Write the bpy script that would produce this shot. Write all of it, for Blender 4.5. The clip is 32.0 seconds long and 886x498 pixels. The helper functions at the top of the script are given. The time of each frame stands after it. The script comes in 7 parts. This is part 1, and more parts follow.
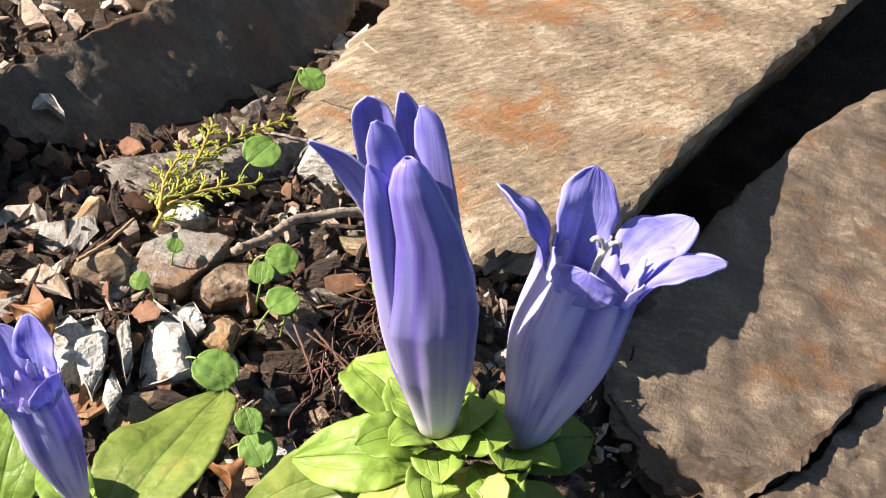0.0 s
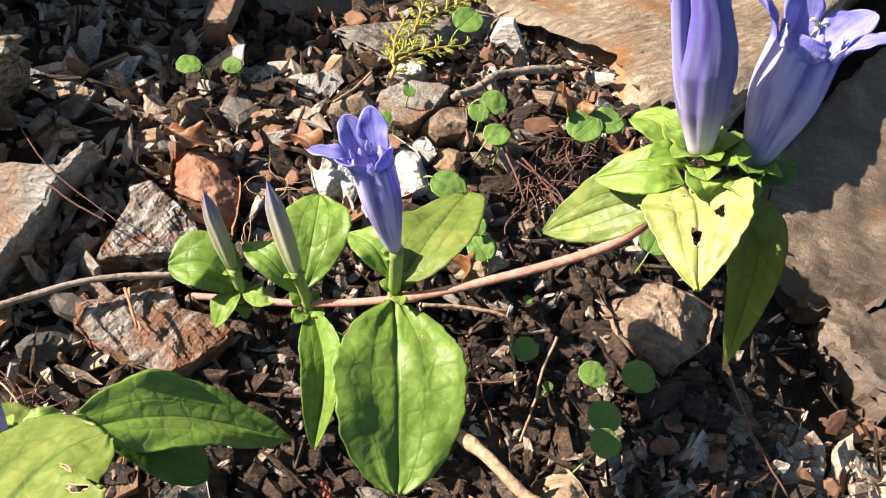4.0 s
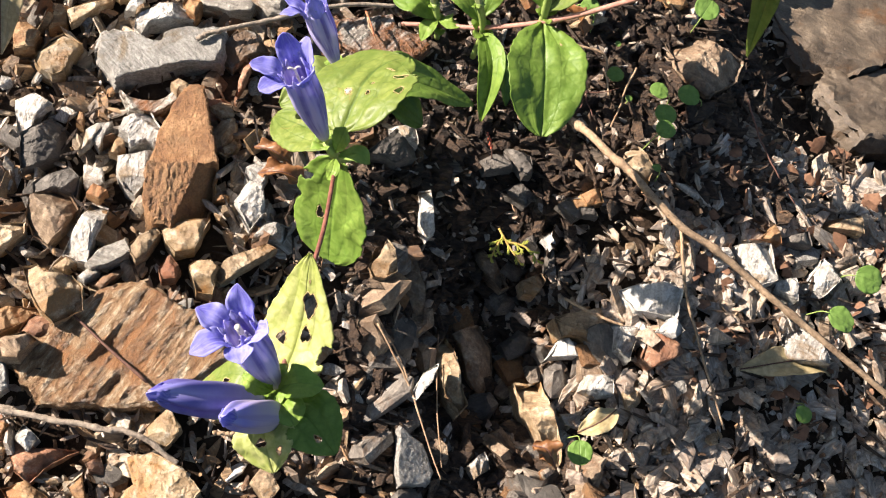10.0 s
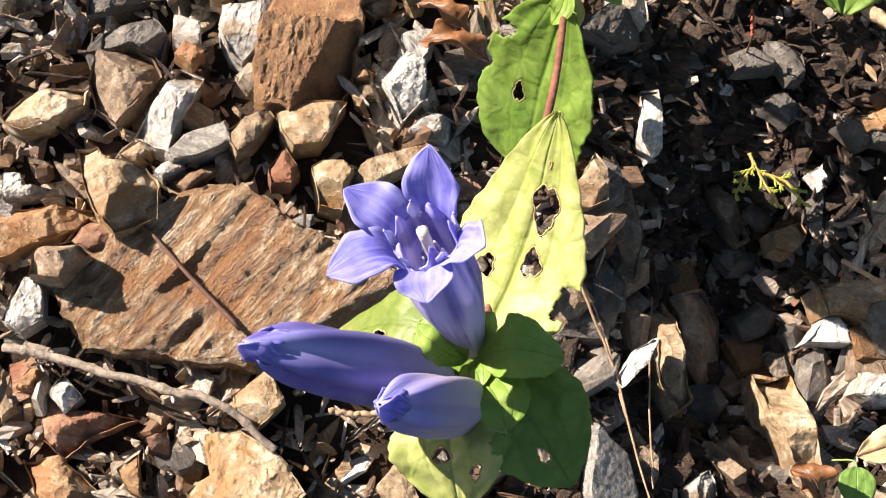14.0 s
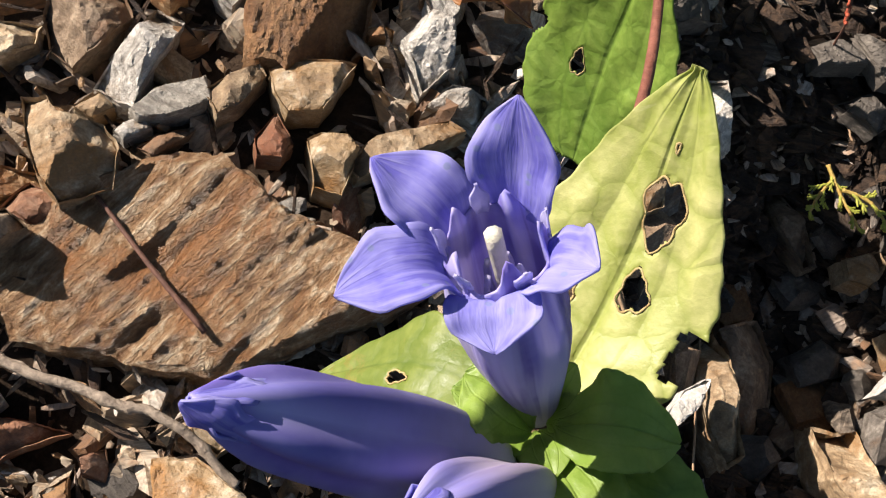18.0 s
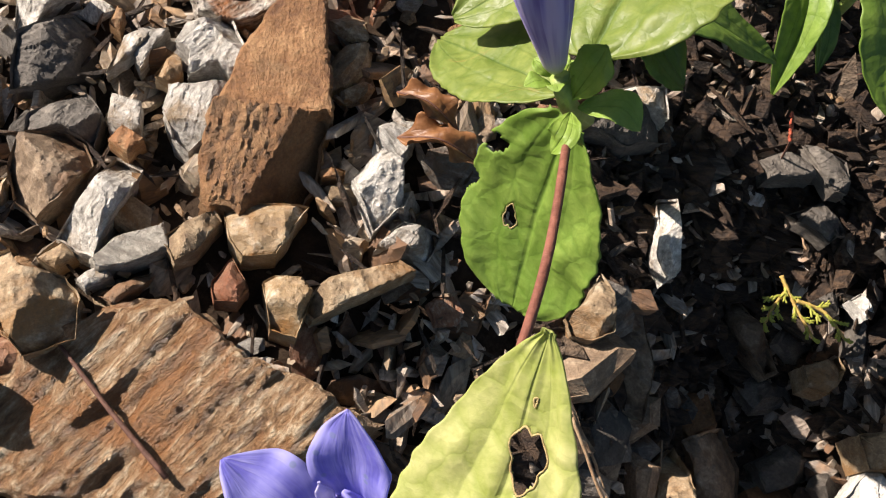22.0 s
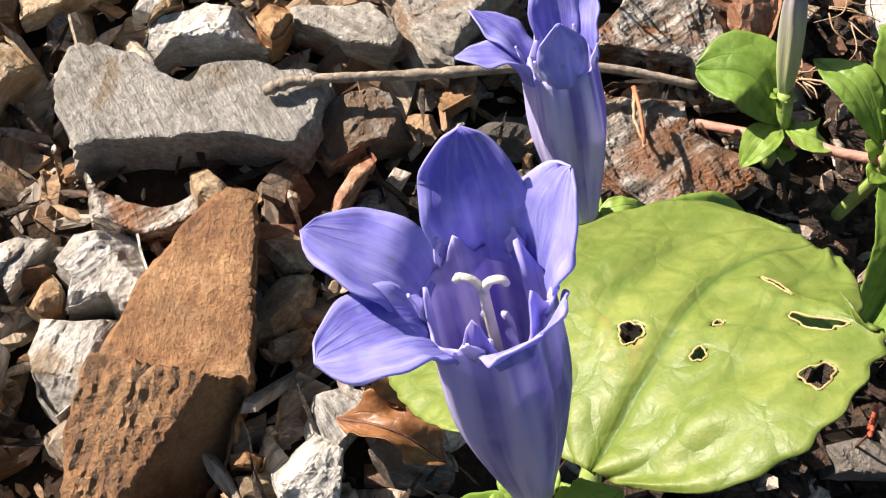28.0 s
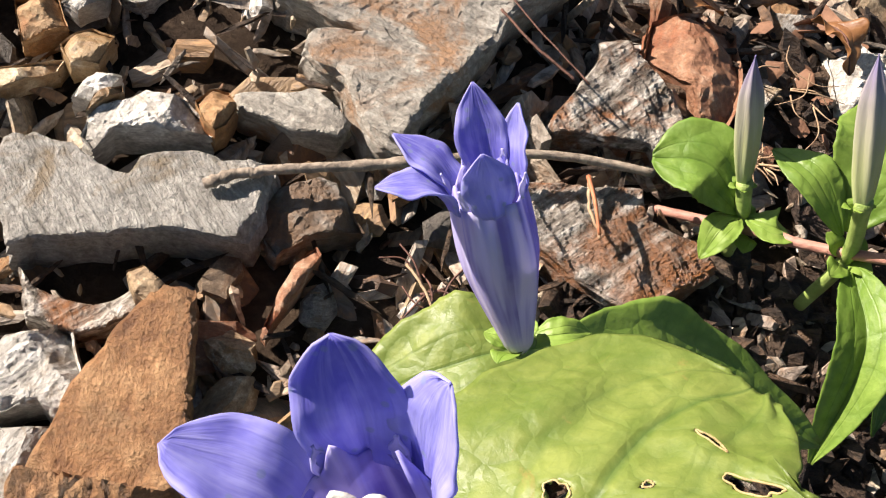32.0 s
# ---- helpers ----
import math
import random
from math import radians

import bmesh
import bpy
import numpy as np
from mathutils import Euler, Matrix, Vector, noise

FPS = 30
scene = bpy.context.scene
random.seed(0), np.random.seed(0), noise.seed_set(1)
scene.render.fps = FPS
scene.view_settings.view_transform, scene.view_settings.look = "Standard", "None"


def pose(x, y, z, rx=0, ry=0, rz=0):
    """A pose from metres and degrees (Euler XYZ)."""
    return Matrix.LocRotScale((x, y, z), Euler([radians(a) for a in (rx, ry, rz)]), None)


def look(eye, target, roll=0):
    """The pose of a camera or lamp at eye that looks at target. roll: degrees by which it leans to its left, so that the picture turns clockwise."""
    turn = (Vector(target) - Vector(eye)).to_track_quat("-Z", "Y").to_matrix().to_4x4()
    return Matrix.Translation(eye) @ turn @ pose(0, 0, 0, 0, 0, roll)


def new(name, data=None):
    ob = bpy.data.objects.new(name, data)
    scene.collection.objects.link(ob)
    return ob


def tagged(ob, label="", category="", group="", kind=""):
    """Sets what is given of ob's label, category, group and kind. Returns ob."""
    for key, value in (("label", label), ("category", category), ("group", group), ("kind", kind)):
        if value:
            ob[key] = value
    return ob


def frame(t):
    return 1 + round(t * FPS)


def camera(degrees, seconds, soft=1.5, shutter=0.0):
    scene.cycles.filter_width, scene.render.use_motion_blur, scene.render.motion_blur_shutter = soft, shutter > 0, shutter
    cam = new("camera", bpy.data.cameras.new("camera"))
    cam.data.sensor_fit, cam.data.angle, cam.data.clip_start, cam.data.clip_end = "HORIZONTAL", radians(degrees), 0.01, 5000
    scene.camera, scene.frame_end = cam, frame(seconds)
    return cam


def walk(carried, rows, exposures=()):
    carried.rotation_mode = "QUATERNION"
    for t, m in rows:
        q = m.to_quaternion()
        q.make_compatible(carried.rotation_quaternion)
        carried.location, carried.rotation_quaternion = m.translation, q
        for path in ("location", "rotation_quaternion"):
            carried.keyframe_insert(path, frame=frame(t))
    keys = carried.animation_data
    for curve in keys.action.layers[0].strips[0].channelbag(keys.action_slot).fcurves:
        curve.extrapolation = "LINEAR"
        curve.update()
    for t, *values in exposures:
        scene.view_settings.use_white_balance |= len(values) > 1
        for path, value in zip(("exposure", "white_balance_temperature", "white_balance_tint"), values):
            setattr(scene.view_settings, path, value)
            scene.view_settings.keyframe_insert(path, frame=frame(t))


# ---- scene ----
cam = camera(40, 32.0, soft=1.15)
PATH = [
    (0.0, pose(0.0583, -0.0343, 0.2754, 29.75, -14.53, -4.35)),
    (0.5, pose(0.0518, -0.0382, 0.2748, 29.63, -13.92, -4.24)),
    (1.0, pose(0.0466, -0.0408, 0.2707, 28.97, -13.55, -3.71)),
    (1.5, pose(0.0420, -0.0448, 0.2708, 28.54, -12.92, -3.53)),
    (2.0, pose(0.0382, -0.0485, 0.2753, 28.11, -12.68, -3.21)),
    (2.5, pose(0.0371, -0.0531, 0.2779, 27.67, -12.38, -3.05)),
    (3.0, pose(0.0288, -0.0630, 0.2882, 27.31, -12.34, -3.14)),
    (3.5, pose(0.0197, -0.0760, 0.3014, 26.53, -11.96, -2.80)),
    (5.5, pose(-0.0202, -0.1345, 0.3765, 24.91, -10.99, -1.38)),
    (6.0, pose(-0.0289, -0.1470, 0.3913, 24.30, -11.19, -0.90)),
    (6.5, pose(-0.0446, -0.1563, 0.4014, 23.42, -11.36, 0.25)),
    (7.0, pose(-0.0473, -0.1699, 0.4157, 22.91, -11.36, 0.38)),
    (7.5, pose(-0.0483, -0.1812, 0.4305, 22.25, -11.09, 0.74)),
    (8.0, pose(-0.0564, -0.1895, 0.4424, 21.53, -11.23, 1.33)),
    (8.5, pose(-0.0661, -0.1956, 0.4580, 21.12, -11.66, 1.39)),
    (9.0, pose(-0.0676, -0.2039, 0.4671, 20.79, -11.97, 1.06)),
    (9.5, pose(-0.0621, -0.2142, 0.4708, 20.11, -12.02, 0.43)),
    (10.0, pose(-0.0625, -0.2178, 0.4548, 19.12, -11.78, 1.35)),
    (10.5, pose(-0.0660, -0.2115, 0.4283, 18.19, -11.31, 2.94)),
    (11.0, pose(-0.0685, -0.2034, 0.3983, 17.49, -11.15, 4.95)),
    (11.5, pose(-0.0709, -0.2034, 0.3811, 17.38, -10.58, 5.93)),
    (12.0, pose(-0.0705, -0.2008, 0.3667, 17.33, -9.86, 5.67)),
    (12.5, pose(-0.0770, -0.1948, 0.3466, 16.85, -9.81, 7.06)),
    (13.0, pose(-0.0717, -0.1920, 0.3267, 17.26, -9.39, 6.76)),
    (13.5, pose(-0.0707, -0.1884, 0.3125, 16.84, -9.31, 6.60)),
    (14.0, pose(-0.0689, -0.1864, 0.3065, 16.85, -8.85, 7.04)),
    (14.5, pose(-0.0670, -0.1875, 0.2965, 16.98, -8.37, 7.73)),
    (15.0, pose(-0.0642, -0.1846, 0.2946, 16.73, -7.89, 7.97)),
    (15.5, pose(-0.0700, -0.1796, 0.2811, 16.38, -8.51, 9.11)),
    (17.5, pose(-0.0750, -0.1723, 0.2572, 16.14, -10.55, 10.83)),
    (18.0, pose(-0.0704, -0.1684, 0.2503, 15.98, -10.92, 10.96)),
    (18.5, pose(-0.0697, -0.1697, 0.2536, 16.00, -10.60, 11.02)),
    (19.0, pose(-0.0705, -0.1680, 0.2499, 15.94, -10.52, 11.35)),
    (19.5, pose(-0.0704, -0.1664, 0.2447, 15.96, -10.73, 11.26)),
    (20.0, pose(-0.0710, -0.1666, 0.2454, 15.92, -10.74, 11.39)),
    (20.5, pose(-0.0684, -0.1687, 0.2548, 16.03, -10.07, 10.95)),
    (21.0, pose(-0.0669, -0.1680, 0.2583, 16.42, -9.91, 10.74)),
    (21.5, pose(-0.0606, -0.1597, 0.2659, 17.61, -9.49, 9.55)),
    (22.0, pose(-0.0612, -0.1475, 0.2655, 17.97, -9.32, 9.21)),
    (22.5, pose(-0.0634, -0.1364, 0.2607, 18.65, -9.73, 9.40)),
    (23.0, pose(-0.0588, -0.1274, 0.2653, 19.75, -9.61, 9.30)),
    (23.5, pose(-0.0577, -0.1158, 0.2599, 20.67, -9.37, 9.82)),
    (24.0, pose(-0.0526, -0.1045, 0.2567, 21.04, -9.39, 10.42)),
    (24.5, pose(-0.0532, -0.0981, 0.2499, 21.33, -9.08, 10.78)),
    (25.0, pose(-0.0553, -0.0883, 0.2378, 20.68, -9.08, 11.73)),
    (25.5, pose(-0.0541, -0.0851, 0.2292, 20.56, -8.84, 11.95)),
    (27.5, pose(-0.0555, -0.0809, 0.2182, 20.53, -9.17, 12.51)),
    (28.0, pose(-0.0531, -0.0810, 0.2125, 20.30, -9.35, 12.73)),
    (28.5, pose(-0.0554, -0.0793, 0.2038, 19.99, -9.79, 13.33)),
    (29.0, pose(-0.0520, -0.0795, 0.2033, 20.08, -9.67, 13.16)),
    (29.5, pose(-0.0518, -0.0770, 0.2009, 20.14, -9.90, 13.28)),
    (30.0, pose(-0.0502, -0.0781, 0.2024, 20.23, -9.55, 13.02)),
    (30.5, pose(-0.0536, -0.0778, 0.1958, 20.07, -10.27, 13.59)),
    (31.0, pose(-0.0519, -0.0779, 0.1976, 20.17, -10.22, 13.50)),
    (31.5, pose(-0.0503, -0.0684, 0.2009, 20.86, -10.12, 12.84)),
    (32.0, pose(-0.0486, -0.0665, 0.2105, 21.98, -9.84, 12.37)),
]
walk(cam, PATH, ((0.0, 1.45), (15.0, 1.45), (18.5, 0.88), (21.5, 0.94), (24.0, 1.3), (32.0, 1.25)))


# ---- light ----
SUN_FROM = Vector((-0.845, 0.31, 0.45)).normalized()
world = bpy.data.worlds.new("sky")
scene.world = world
world.use_nodes = True
wn = world.node_tree
sky = wn.nodes.new("ShaderNodeTexSky")
sky.sky_type = 'NISHITA'
sky.sun_disc = False
sky.sun_elevation = math.asin(SUN_FROM.z)
sky.sun_rotation = math.atan2(SUN_FROM.x, SUN_FROM.y)
wn.links.new(sky.outputs[0], wn.nodes["Background"].inputs[0])
wn.nodes["Background"].inputs[1].default_value = 0.043
sun = new("sun", bpy.data.lights.new("sun", "SUN"))
sun.data.energy = 5.0
sun.data.angle = radians(0.5)
sun.data.color = (1.0, 0.87, 0.77)
sun.matrix_world = look(SUN_FROM * 3, (0, 0, 0))


# ---- materials ----
class Mat:
    """A small builder of node materials."""

    def __init__(self, name):
        self.m = bpy.data.materials.new(name)
        self.m.use_nodes = True
        self.n, self.l = self.m.node_tree.nodes, self.m.node_tree.links
        self.b = self.n["Principled BSDF"]
        self.tc = self.n.new("ShaderNodeTexCoord")
        self.info = self.n.new("ShaderNodeObjectInfo")

    def node(self, kind, **inputs):
        k = self.n.new(kind)
        for key, v in inputs.items():
            key = key.replace("_", " ")
            if isinstance(v, bpy.types.NodeSocket):
                self.l.new(v, k.inputs[key])
            else:
                k.inputs[key].default_value = v
        return k

    def stretch(self, scale, turn=(0, 0, 0), src="Object"):
        k = self.n.new("ShaderNodeMapping")
        self.l.new(self.tc.outputs[src], k.inputs[0])
        k.inputs["Scale"].default_value = scale
        k.inputs["Rotation"].default_value = turn
        return k.outputs[0]

    def noise(self, vec, scale, detail=6, rough=0.6, warp=0.0):
        k = self.node("ShaderNodeTexNoise", Scale=scale, Detail=detail, Roughness=rough, Distortion=warp)
        if vec is not None:
            self.l.new(vec, k.inputs["Vector"])
        return k.outputs[0]

    def ramp(self, fac, stops):
        k = self.n.new("ShaderNodeValToRGB")
        e = k.color_ramp.elements
        while len(e) < len(stops):
            e.new(0.5)
        for el, (p, c) in zip(e, stops):
            el.position, el.color = p, (*c, 1)
        self.l.new(fac, k.inputs[0])
        return k.outputs[0]

    def val(self, fac, lo, hi, a=0.0, b=1.0):
        k = self.n.new("ShaderNodeMapRange")
        self.l.new(fac, k.inputs[0])
        for i, v in enumerate((lo, hi, a, b)):
            k.inputs[i + 1].default_value = v
        return k.outputs[0]

    def math(self, op, a, b=0.5):
        k = self.n.new("ShaderNodeMath")
        k.operation = op
        for i, v in enumerate((a, b)):
            if isinstance(v, bpy.types.NodeSocket):
                self.l.new(v, k.inputs[i])
            else:
                k.inputs[i].default_value = v
        return k.outputs[0]

    def mix(self, fac, a, b, how="MIX"):
        k = self.n.new("ShaderNodeMix")
        k.data_type, k.blend_type = "RGBA", how
        for i, v in ((0, fac), (6, a), (7, b)):
            if isinstance(v, bpy.types.NodeSocket):
                self.l.new(v, k.inputs[i])
            elif i == 0:
                k.inputs[i].default_value = v
            else:
                k.inputs[i].default_value = (*v, 1)
        return k.outputs[2]

    def bump(self, height, strength, dist):
        k = self.node("ShaderNodeBump", Strength=strength, Distance=dist, Height=height)
        return k.outputs[0]

    def done(self, color, rough=0.7, normal=None, thin=0.0, gloss=0.5, thin_color=None):
        for key, v in (("Base Color", color), ("Roughness", rough), ("Normal", normal)):
            if v is None:
                continue
            if isinstance(v, bpy.types.NodeSocket):
                self.l.new(v, self.b.inputs[key])
            else:
                self.b.inputs[key].default_value = (*v, 1) if key == "Base Color" else v
        self.b.inputs["Specular IOR Level"].default_value = gloss
        if thin > 0:
            t = self.n.new("ShaderNodeBsdfTranslucent")
            src = thin_color if thin_color is not None else color
            if isinstance(src, bpy.types.NodeSocket):
                self.l.new(src, t.inputs[0])
            else:
                t.inputs[0].default_value = (*src, 1)
            if normal is not None:
                self.l.new(normal, t.inputs[1])
            k = self.n.new("ShaderNodeMixShader")
            k.inputs[0].default_value = thin
            self.l.new(self.b.outputs[0], k.inputs[1])
            self.l.new(t.outputs[0], k.inputs[2])
            self.l.new(k.outputs[0], self.n["Material Output"].inputs[0])
        return self.m


def rock(name, dark, mid, light, stain=None, grain=(60, 420, 420), turn=(0.2, 0.1, 0.5), rough=0.62, depth=0.0012, coarse=90, share=0.42, stain_from=0.52):
    """Foliated rock: streaks along one direction, blotches, an optional rusty stain, pits and fine grit."""
    a = Mat(name)
    shift = a.node("ShaderNodeVectorMath")
    shift.operation = "ADD"
    a.l.new(a.stretch((1, 1, 1), turn), shift.inputs[0])
    a.l.new(a.info.outputs["Random"], shift.inputs[1])
    s = a.n.new("ShaderNodeMapping")
    a.l.new(shift.outputs[0], s.inputs[0])
    s.inputs["Scale"].default_value = grain
    streak = a.noise(s.outputs[0], 1.0, 8, 0.65, 0.25)
    blotch = a.noise(shift.outputs[0], coarse, 5, 0.6, 0.4)
    grit = a.noise(shift.outputs[0], 1100, 5, 0.75)
    fleck = a.noise(shift.outputs[0], 420, 5, 0.75, 0.3)
    both = a.math("ADD", a.math("MULTIPLY", streak, share), a.math("ADD", a.math("MULTIPLY", blotch, (1 - share) * 0.6), a.math("MULTIPLY", fleck, (1 - share) * 0.4)))
    col = a.ramp(both, [(0.43, dark), (0.51, mid), (0.59, light)] if share > 0.7 else [(0.38, dark), (0.51, mid), (0.62, light)])
    if stain:
        patch = a.noise(shift.outputs[0], coarse * 0.55, 6, 0.7, 0.8)
        col = a.mix(a.val(patch, stain_from, stain_from + 0.11, 0.0, 0.85), col, a.mix(streak, stain, tuple(c * 0.5 for c in stain)))
    col = a.mix(a.val(grit, 0.42, 0.64, 0.0, 0.45), col, tuple(c * 0.28 for c in mid))
    tone = a.node("ShaderNodeHueSaturation", Color=col)
    a.l.new(a.val(a.info.outputs["Random"], 0, 1, 0.70, 1.08), tone.inputs["Value"])
    h = a.math("ADD", a.math("MULTIPLY", streak, share * 1.2), a.math("ADD", a.math("MULTIPLY", blotch, 0.6), a.math("ADD", a.math("MULTIPLY", grit, 0.25), a.math("MULTIPLY", fleck, 0.42))))
    r = a.val(streak, 0.3, 0.7, rough - 0.14, rough + 0.2)
    return a.done(tone.outputs[0], r, a.bump(h, 0.9, depth * 1.2), gloss=0.5)


ROCKS = {
    "grey": rock("grey_slate", (0.22, 0.205, 0.175), (0.48, 0.455, 0.405), (0.70, 0.675, 0.61), (0.36, 0.26, 0.14), (150, 800, 800), (0, 0, 0.8), 0.5, 0.0026, 90, 0.55, 0.57),
    # a grey darkened to hold the shade that lies on slates in the hollow
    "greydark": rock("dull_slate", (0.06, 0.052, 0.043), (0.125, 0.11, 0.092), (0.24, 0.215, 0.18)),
    "brown": rock("brown_slate", (0.13, 0.052, 0.018), (0.31, 0.155, 0.062), (0.49, 0.29, 0.14), (0.40, 0.235, 0.11), (420, 190, 420), (0.1, 0.1, -0.15), 0.6, 0.0030, 90, 0.34),
    "silver": rock("silver_schist", (0.20, 0.18, 0.15), (0.60, 0.57, 0.51), (0.90, 0.88, 0.82), (0.36, 0.23, 0.10), (620, 90, 620), (0.2, 0.2, 0.4), 0.42, 0.0016, 80, 0.6),
    "white": rock("white_schist", (0.26, 0.24, 0.20), (0.60, 0.58, 0.53), (0.86, 0.84, 0.79), None, (300, 70, 400), (0.2, 0.2, 0.2), 0.5),
    "dark": rock("dark_slate", (0.06, 0.05, 0.04), (0.20, 0.175, 0.145), (0.44, 0.40, 0.34), (0.20, 0.11, 0.05), (60, 520, 520), (0, 0.1, -0.3), 0.55),
    "pale": rock("pale_slate", (0.15, 0.13, 0.105), (0.35, 0.325, 0.275), (0.56, 0.53, 0.46), (0.38, 0.19, 0.075), (110, 620, 620), (0, 0, 0.3), 0.55, 0.0015, 70, 0.5, 0.5),
    "tan": rock("tan_stone", (0.15, 0.09, 0.045), (0.40, 0.29, 0.17), (0.70, 0.60, 0.43), (0.40, 0.21, 0.07), (150, 320, 320), (0.3, 0.2, 0.2)),
    "layered": rock("layered_tan_rock", (0.16, 0.10, 0.05), (0.48, 0.38, 0.24), (0.76, 0.68, 0.51), (0.42, 0.25, 0.10), (36, 640, 640), (0, 0, -0.06), 0.55, 0.003, 60, 0.8, 0.56),
    "ochre": rock("ochre_stone", (0.18, 0.09, 0.033), (0.37, 0.21, 0.09), (0.58, 0.42, 0.24), (0.40, 0.16, 0.05), (50, 380, 380), (0, 0, 0.1)),
    "rust": rock("rust_stone", (0.14, 0.05, 0.025), (0.34, 0.17, 0.09), (0.52, 0.38, 0.27), (0.40, 0.13, 0.05)),
    "striped": rock("striped_slate", (0.06, 0.045, 0.033), (0.32, 0.28, 0.23), (0.68, 0.64, 0.57), (0.40, 0.15, 0.04), (50, 460, 460), (0, 0, -0.85), 0.40, 0.0024, 60, 0.8, 0.48),
    "ripple": rock("rippled_slab", (0.19, 0.09, 0.04), (0.47, 0.29, 0.15), (0.82, 0.68, 0.48), (0.50, 0.22, 0.08), (60, 520, 520), (0, 0, -0.95), 0.45, 0.005, 70, 0.7, 0.5),
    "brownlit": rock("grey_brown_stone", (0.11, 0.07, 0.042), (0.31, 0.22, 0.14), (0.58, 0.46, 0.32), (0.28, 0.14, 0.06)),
    "quartz": rock("quartz_stone", (0.20, 0.115, 0.045), (0.40, 0.28, 0.15), (0.72, 0.63, 0.48), (0.46, 0.23, 0.07), (160, 200, 200), (0, 0, 0), 0.45),
    "slab": rock("weathered_slab", (0.11, 0.08, 0.052), (0.30, 0.235, 0.155), (0.56, 0.48, 0.36), (0.42, 0.18, 0.055), (40, 520, 520), (0, 0, -0.62), 0.36, 0.0009, 34, 0.45, 0.55),
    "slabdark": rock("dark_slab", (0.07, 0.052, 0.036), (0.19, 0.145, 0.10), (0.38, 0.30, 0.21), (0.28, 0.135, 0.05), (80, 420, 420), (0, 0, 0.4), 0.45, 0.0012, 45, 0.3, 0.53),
}


def chip_material(name, pale):
    a = Mat(name)
    g = a.n.new("ShaderNodeNewGeometry")
    rnd = g.outputs["Random Per Island"]
    base = a.ramp(rnd, [(0.0, (0.085, 0.05, 0.032)), (0.14, (0.22, 0.115, 0.055)), (0.28, (0.44, 0.28, 0.14)), (0.42, (0.34, 0.255, 0.16)),
                        (0.56, (0.52, 0.44, 0.32)), (0.70, (0.11, 0.075, 0.05)), (0.82, (0.66, 0.61, 0.52)), (0.90, (0.42, 0.30, 0.17)), (1.0, (0.74, 0.72, 0.67))])
    base = a.mix(pale, base, (0.60, 0.53, 0.45))
    w = a.node("ShaderNodeVectorRotate", Angle=1.0)
    a.l.new(a.tc.outputs["Object"], w.inputs["Vector"])
    a.l.new(a.math("MULTIPLY", rnd, 40.0), w.inputs["Angle"])
    m = a.n.new("ShaderNodeMapping")
    a.l.new(w.outputs[0], m.inputs[0])
    m.inputs["Scale"].default_value = (110, 700, 700)
    streak = a.noise(m.outputs[0], 1.0, 6, 0.65, 0.5)
    blotch = a.noise(a.tc.outputs["Object"], 260, 5, 0.65)
    col = a.mix(a.val(streak, 0.36, 0.62, 0.75, 0.0), base, (0.07, 0.05, 0.035))
    col = a.mix(a.val(blotch, 0.52, 0.68, 0.0, 0.6), col, (0.34, 0.19, 0.09))
    h = a.math("ADD", streak, a.math("MULTIPLY", blotch, 0.6))
    return a.done(col, a.val(streak, 0.3, 0.7, 0.45, 0.75), a.bump(h, 0.9, 0.0010))


def shaded_bark_chips():
    a = Mat("bark_crumbs")
    g = a.n.new("ShaderNodeNewGeometry")
    # shade on the ground is put into these dark browns; few crumbs stay pale
    base = a.ramp(g.outputs["Random Per Island"], [(0.0, (0.028, 0.015, 0.009)), (0.35, (0.075, 0.042, 0.022)), (0.65, (0.13, 0.077, 0.042)), (0.9, (0.04, 0.03, 0.021)), (0.97, (0.20, 0.14, 0.09)), (1.0, (0.40, 0.35, 0.28))])
    n1 = a.noise(a.stretch((120, 600, 600)), 1.0, 6, 0.65, 0.5)
    n2 = a.noise(a.tc.outputs["Object"], 330, 5, 0.7, 0.4)
    return a.done(a.mix(a.val(n1, 0.4, 0.62, 0.75, 0.0), a.mix(a.val(n2, 0.45, 0.7, 0.0, 0.7), base, (0.17, 0.105, 0.06)), (0.012, 0.008, 0.006)), 0.75, a.bump(a.math("ADD", n1, n2), 1.0, 0.0022))


def soil_material():
    a = Mat("soil")
    big = a.noise(a.tc.outputs["Object"], 40, 8, 0.7, 0.5)
    fine = a.noise(a.tc.outputs["Object"], 420, 8, 0.75)
    col = a.ramp(big, [(0.3, (0.014, 0.009, 0.006)), (0.5, (0.034, 0.022, 0.014)), (0.7, (0.07, 0.047, 0.030))])
    col = a.mix(a.val(fine, 0.45, 0.7, 0.0, 0.7), col, (0.10, 0.07, 0.046))
    return a.done(col, 0.95, a.bump(a.math("ADD", big, fine), 1.0, 0.002), gloss=0.2)


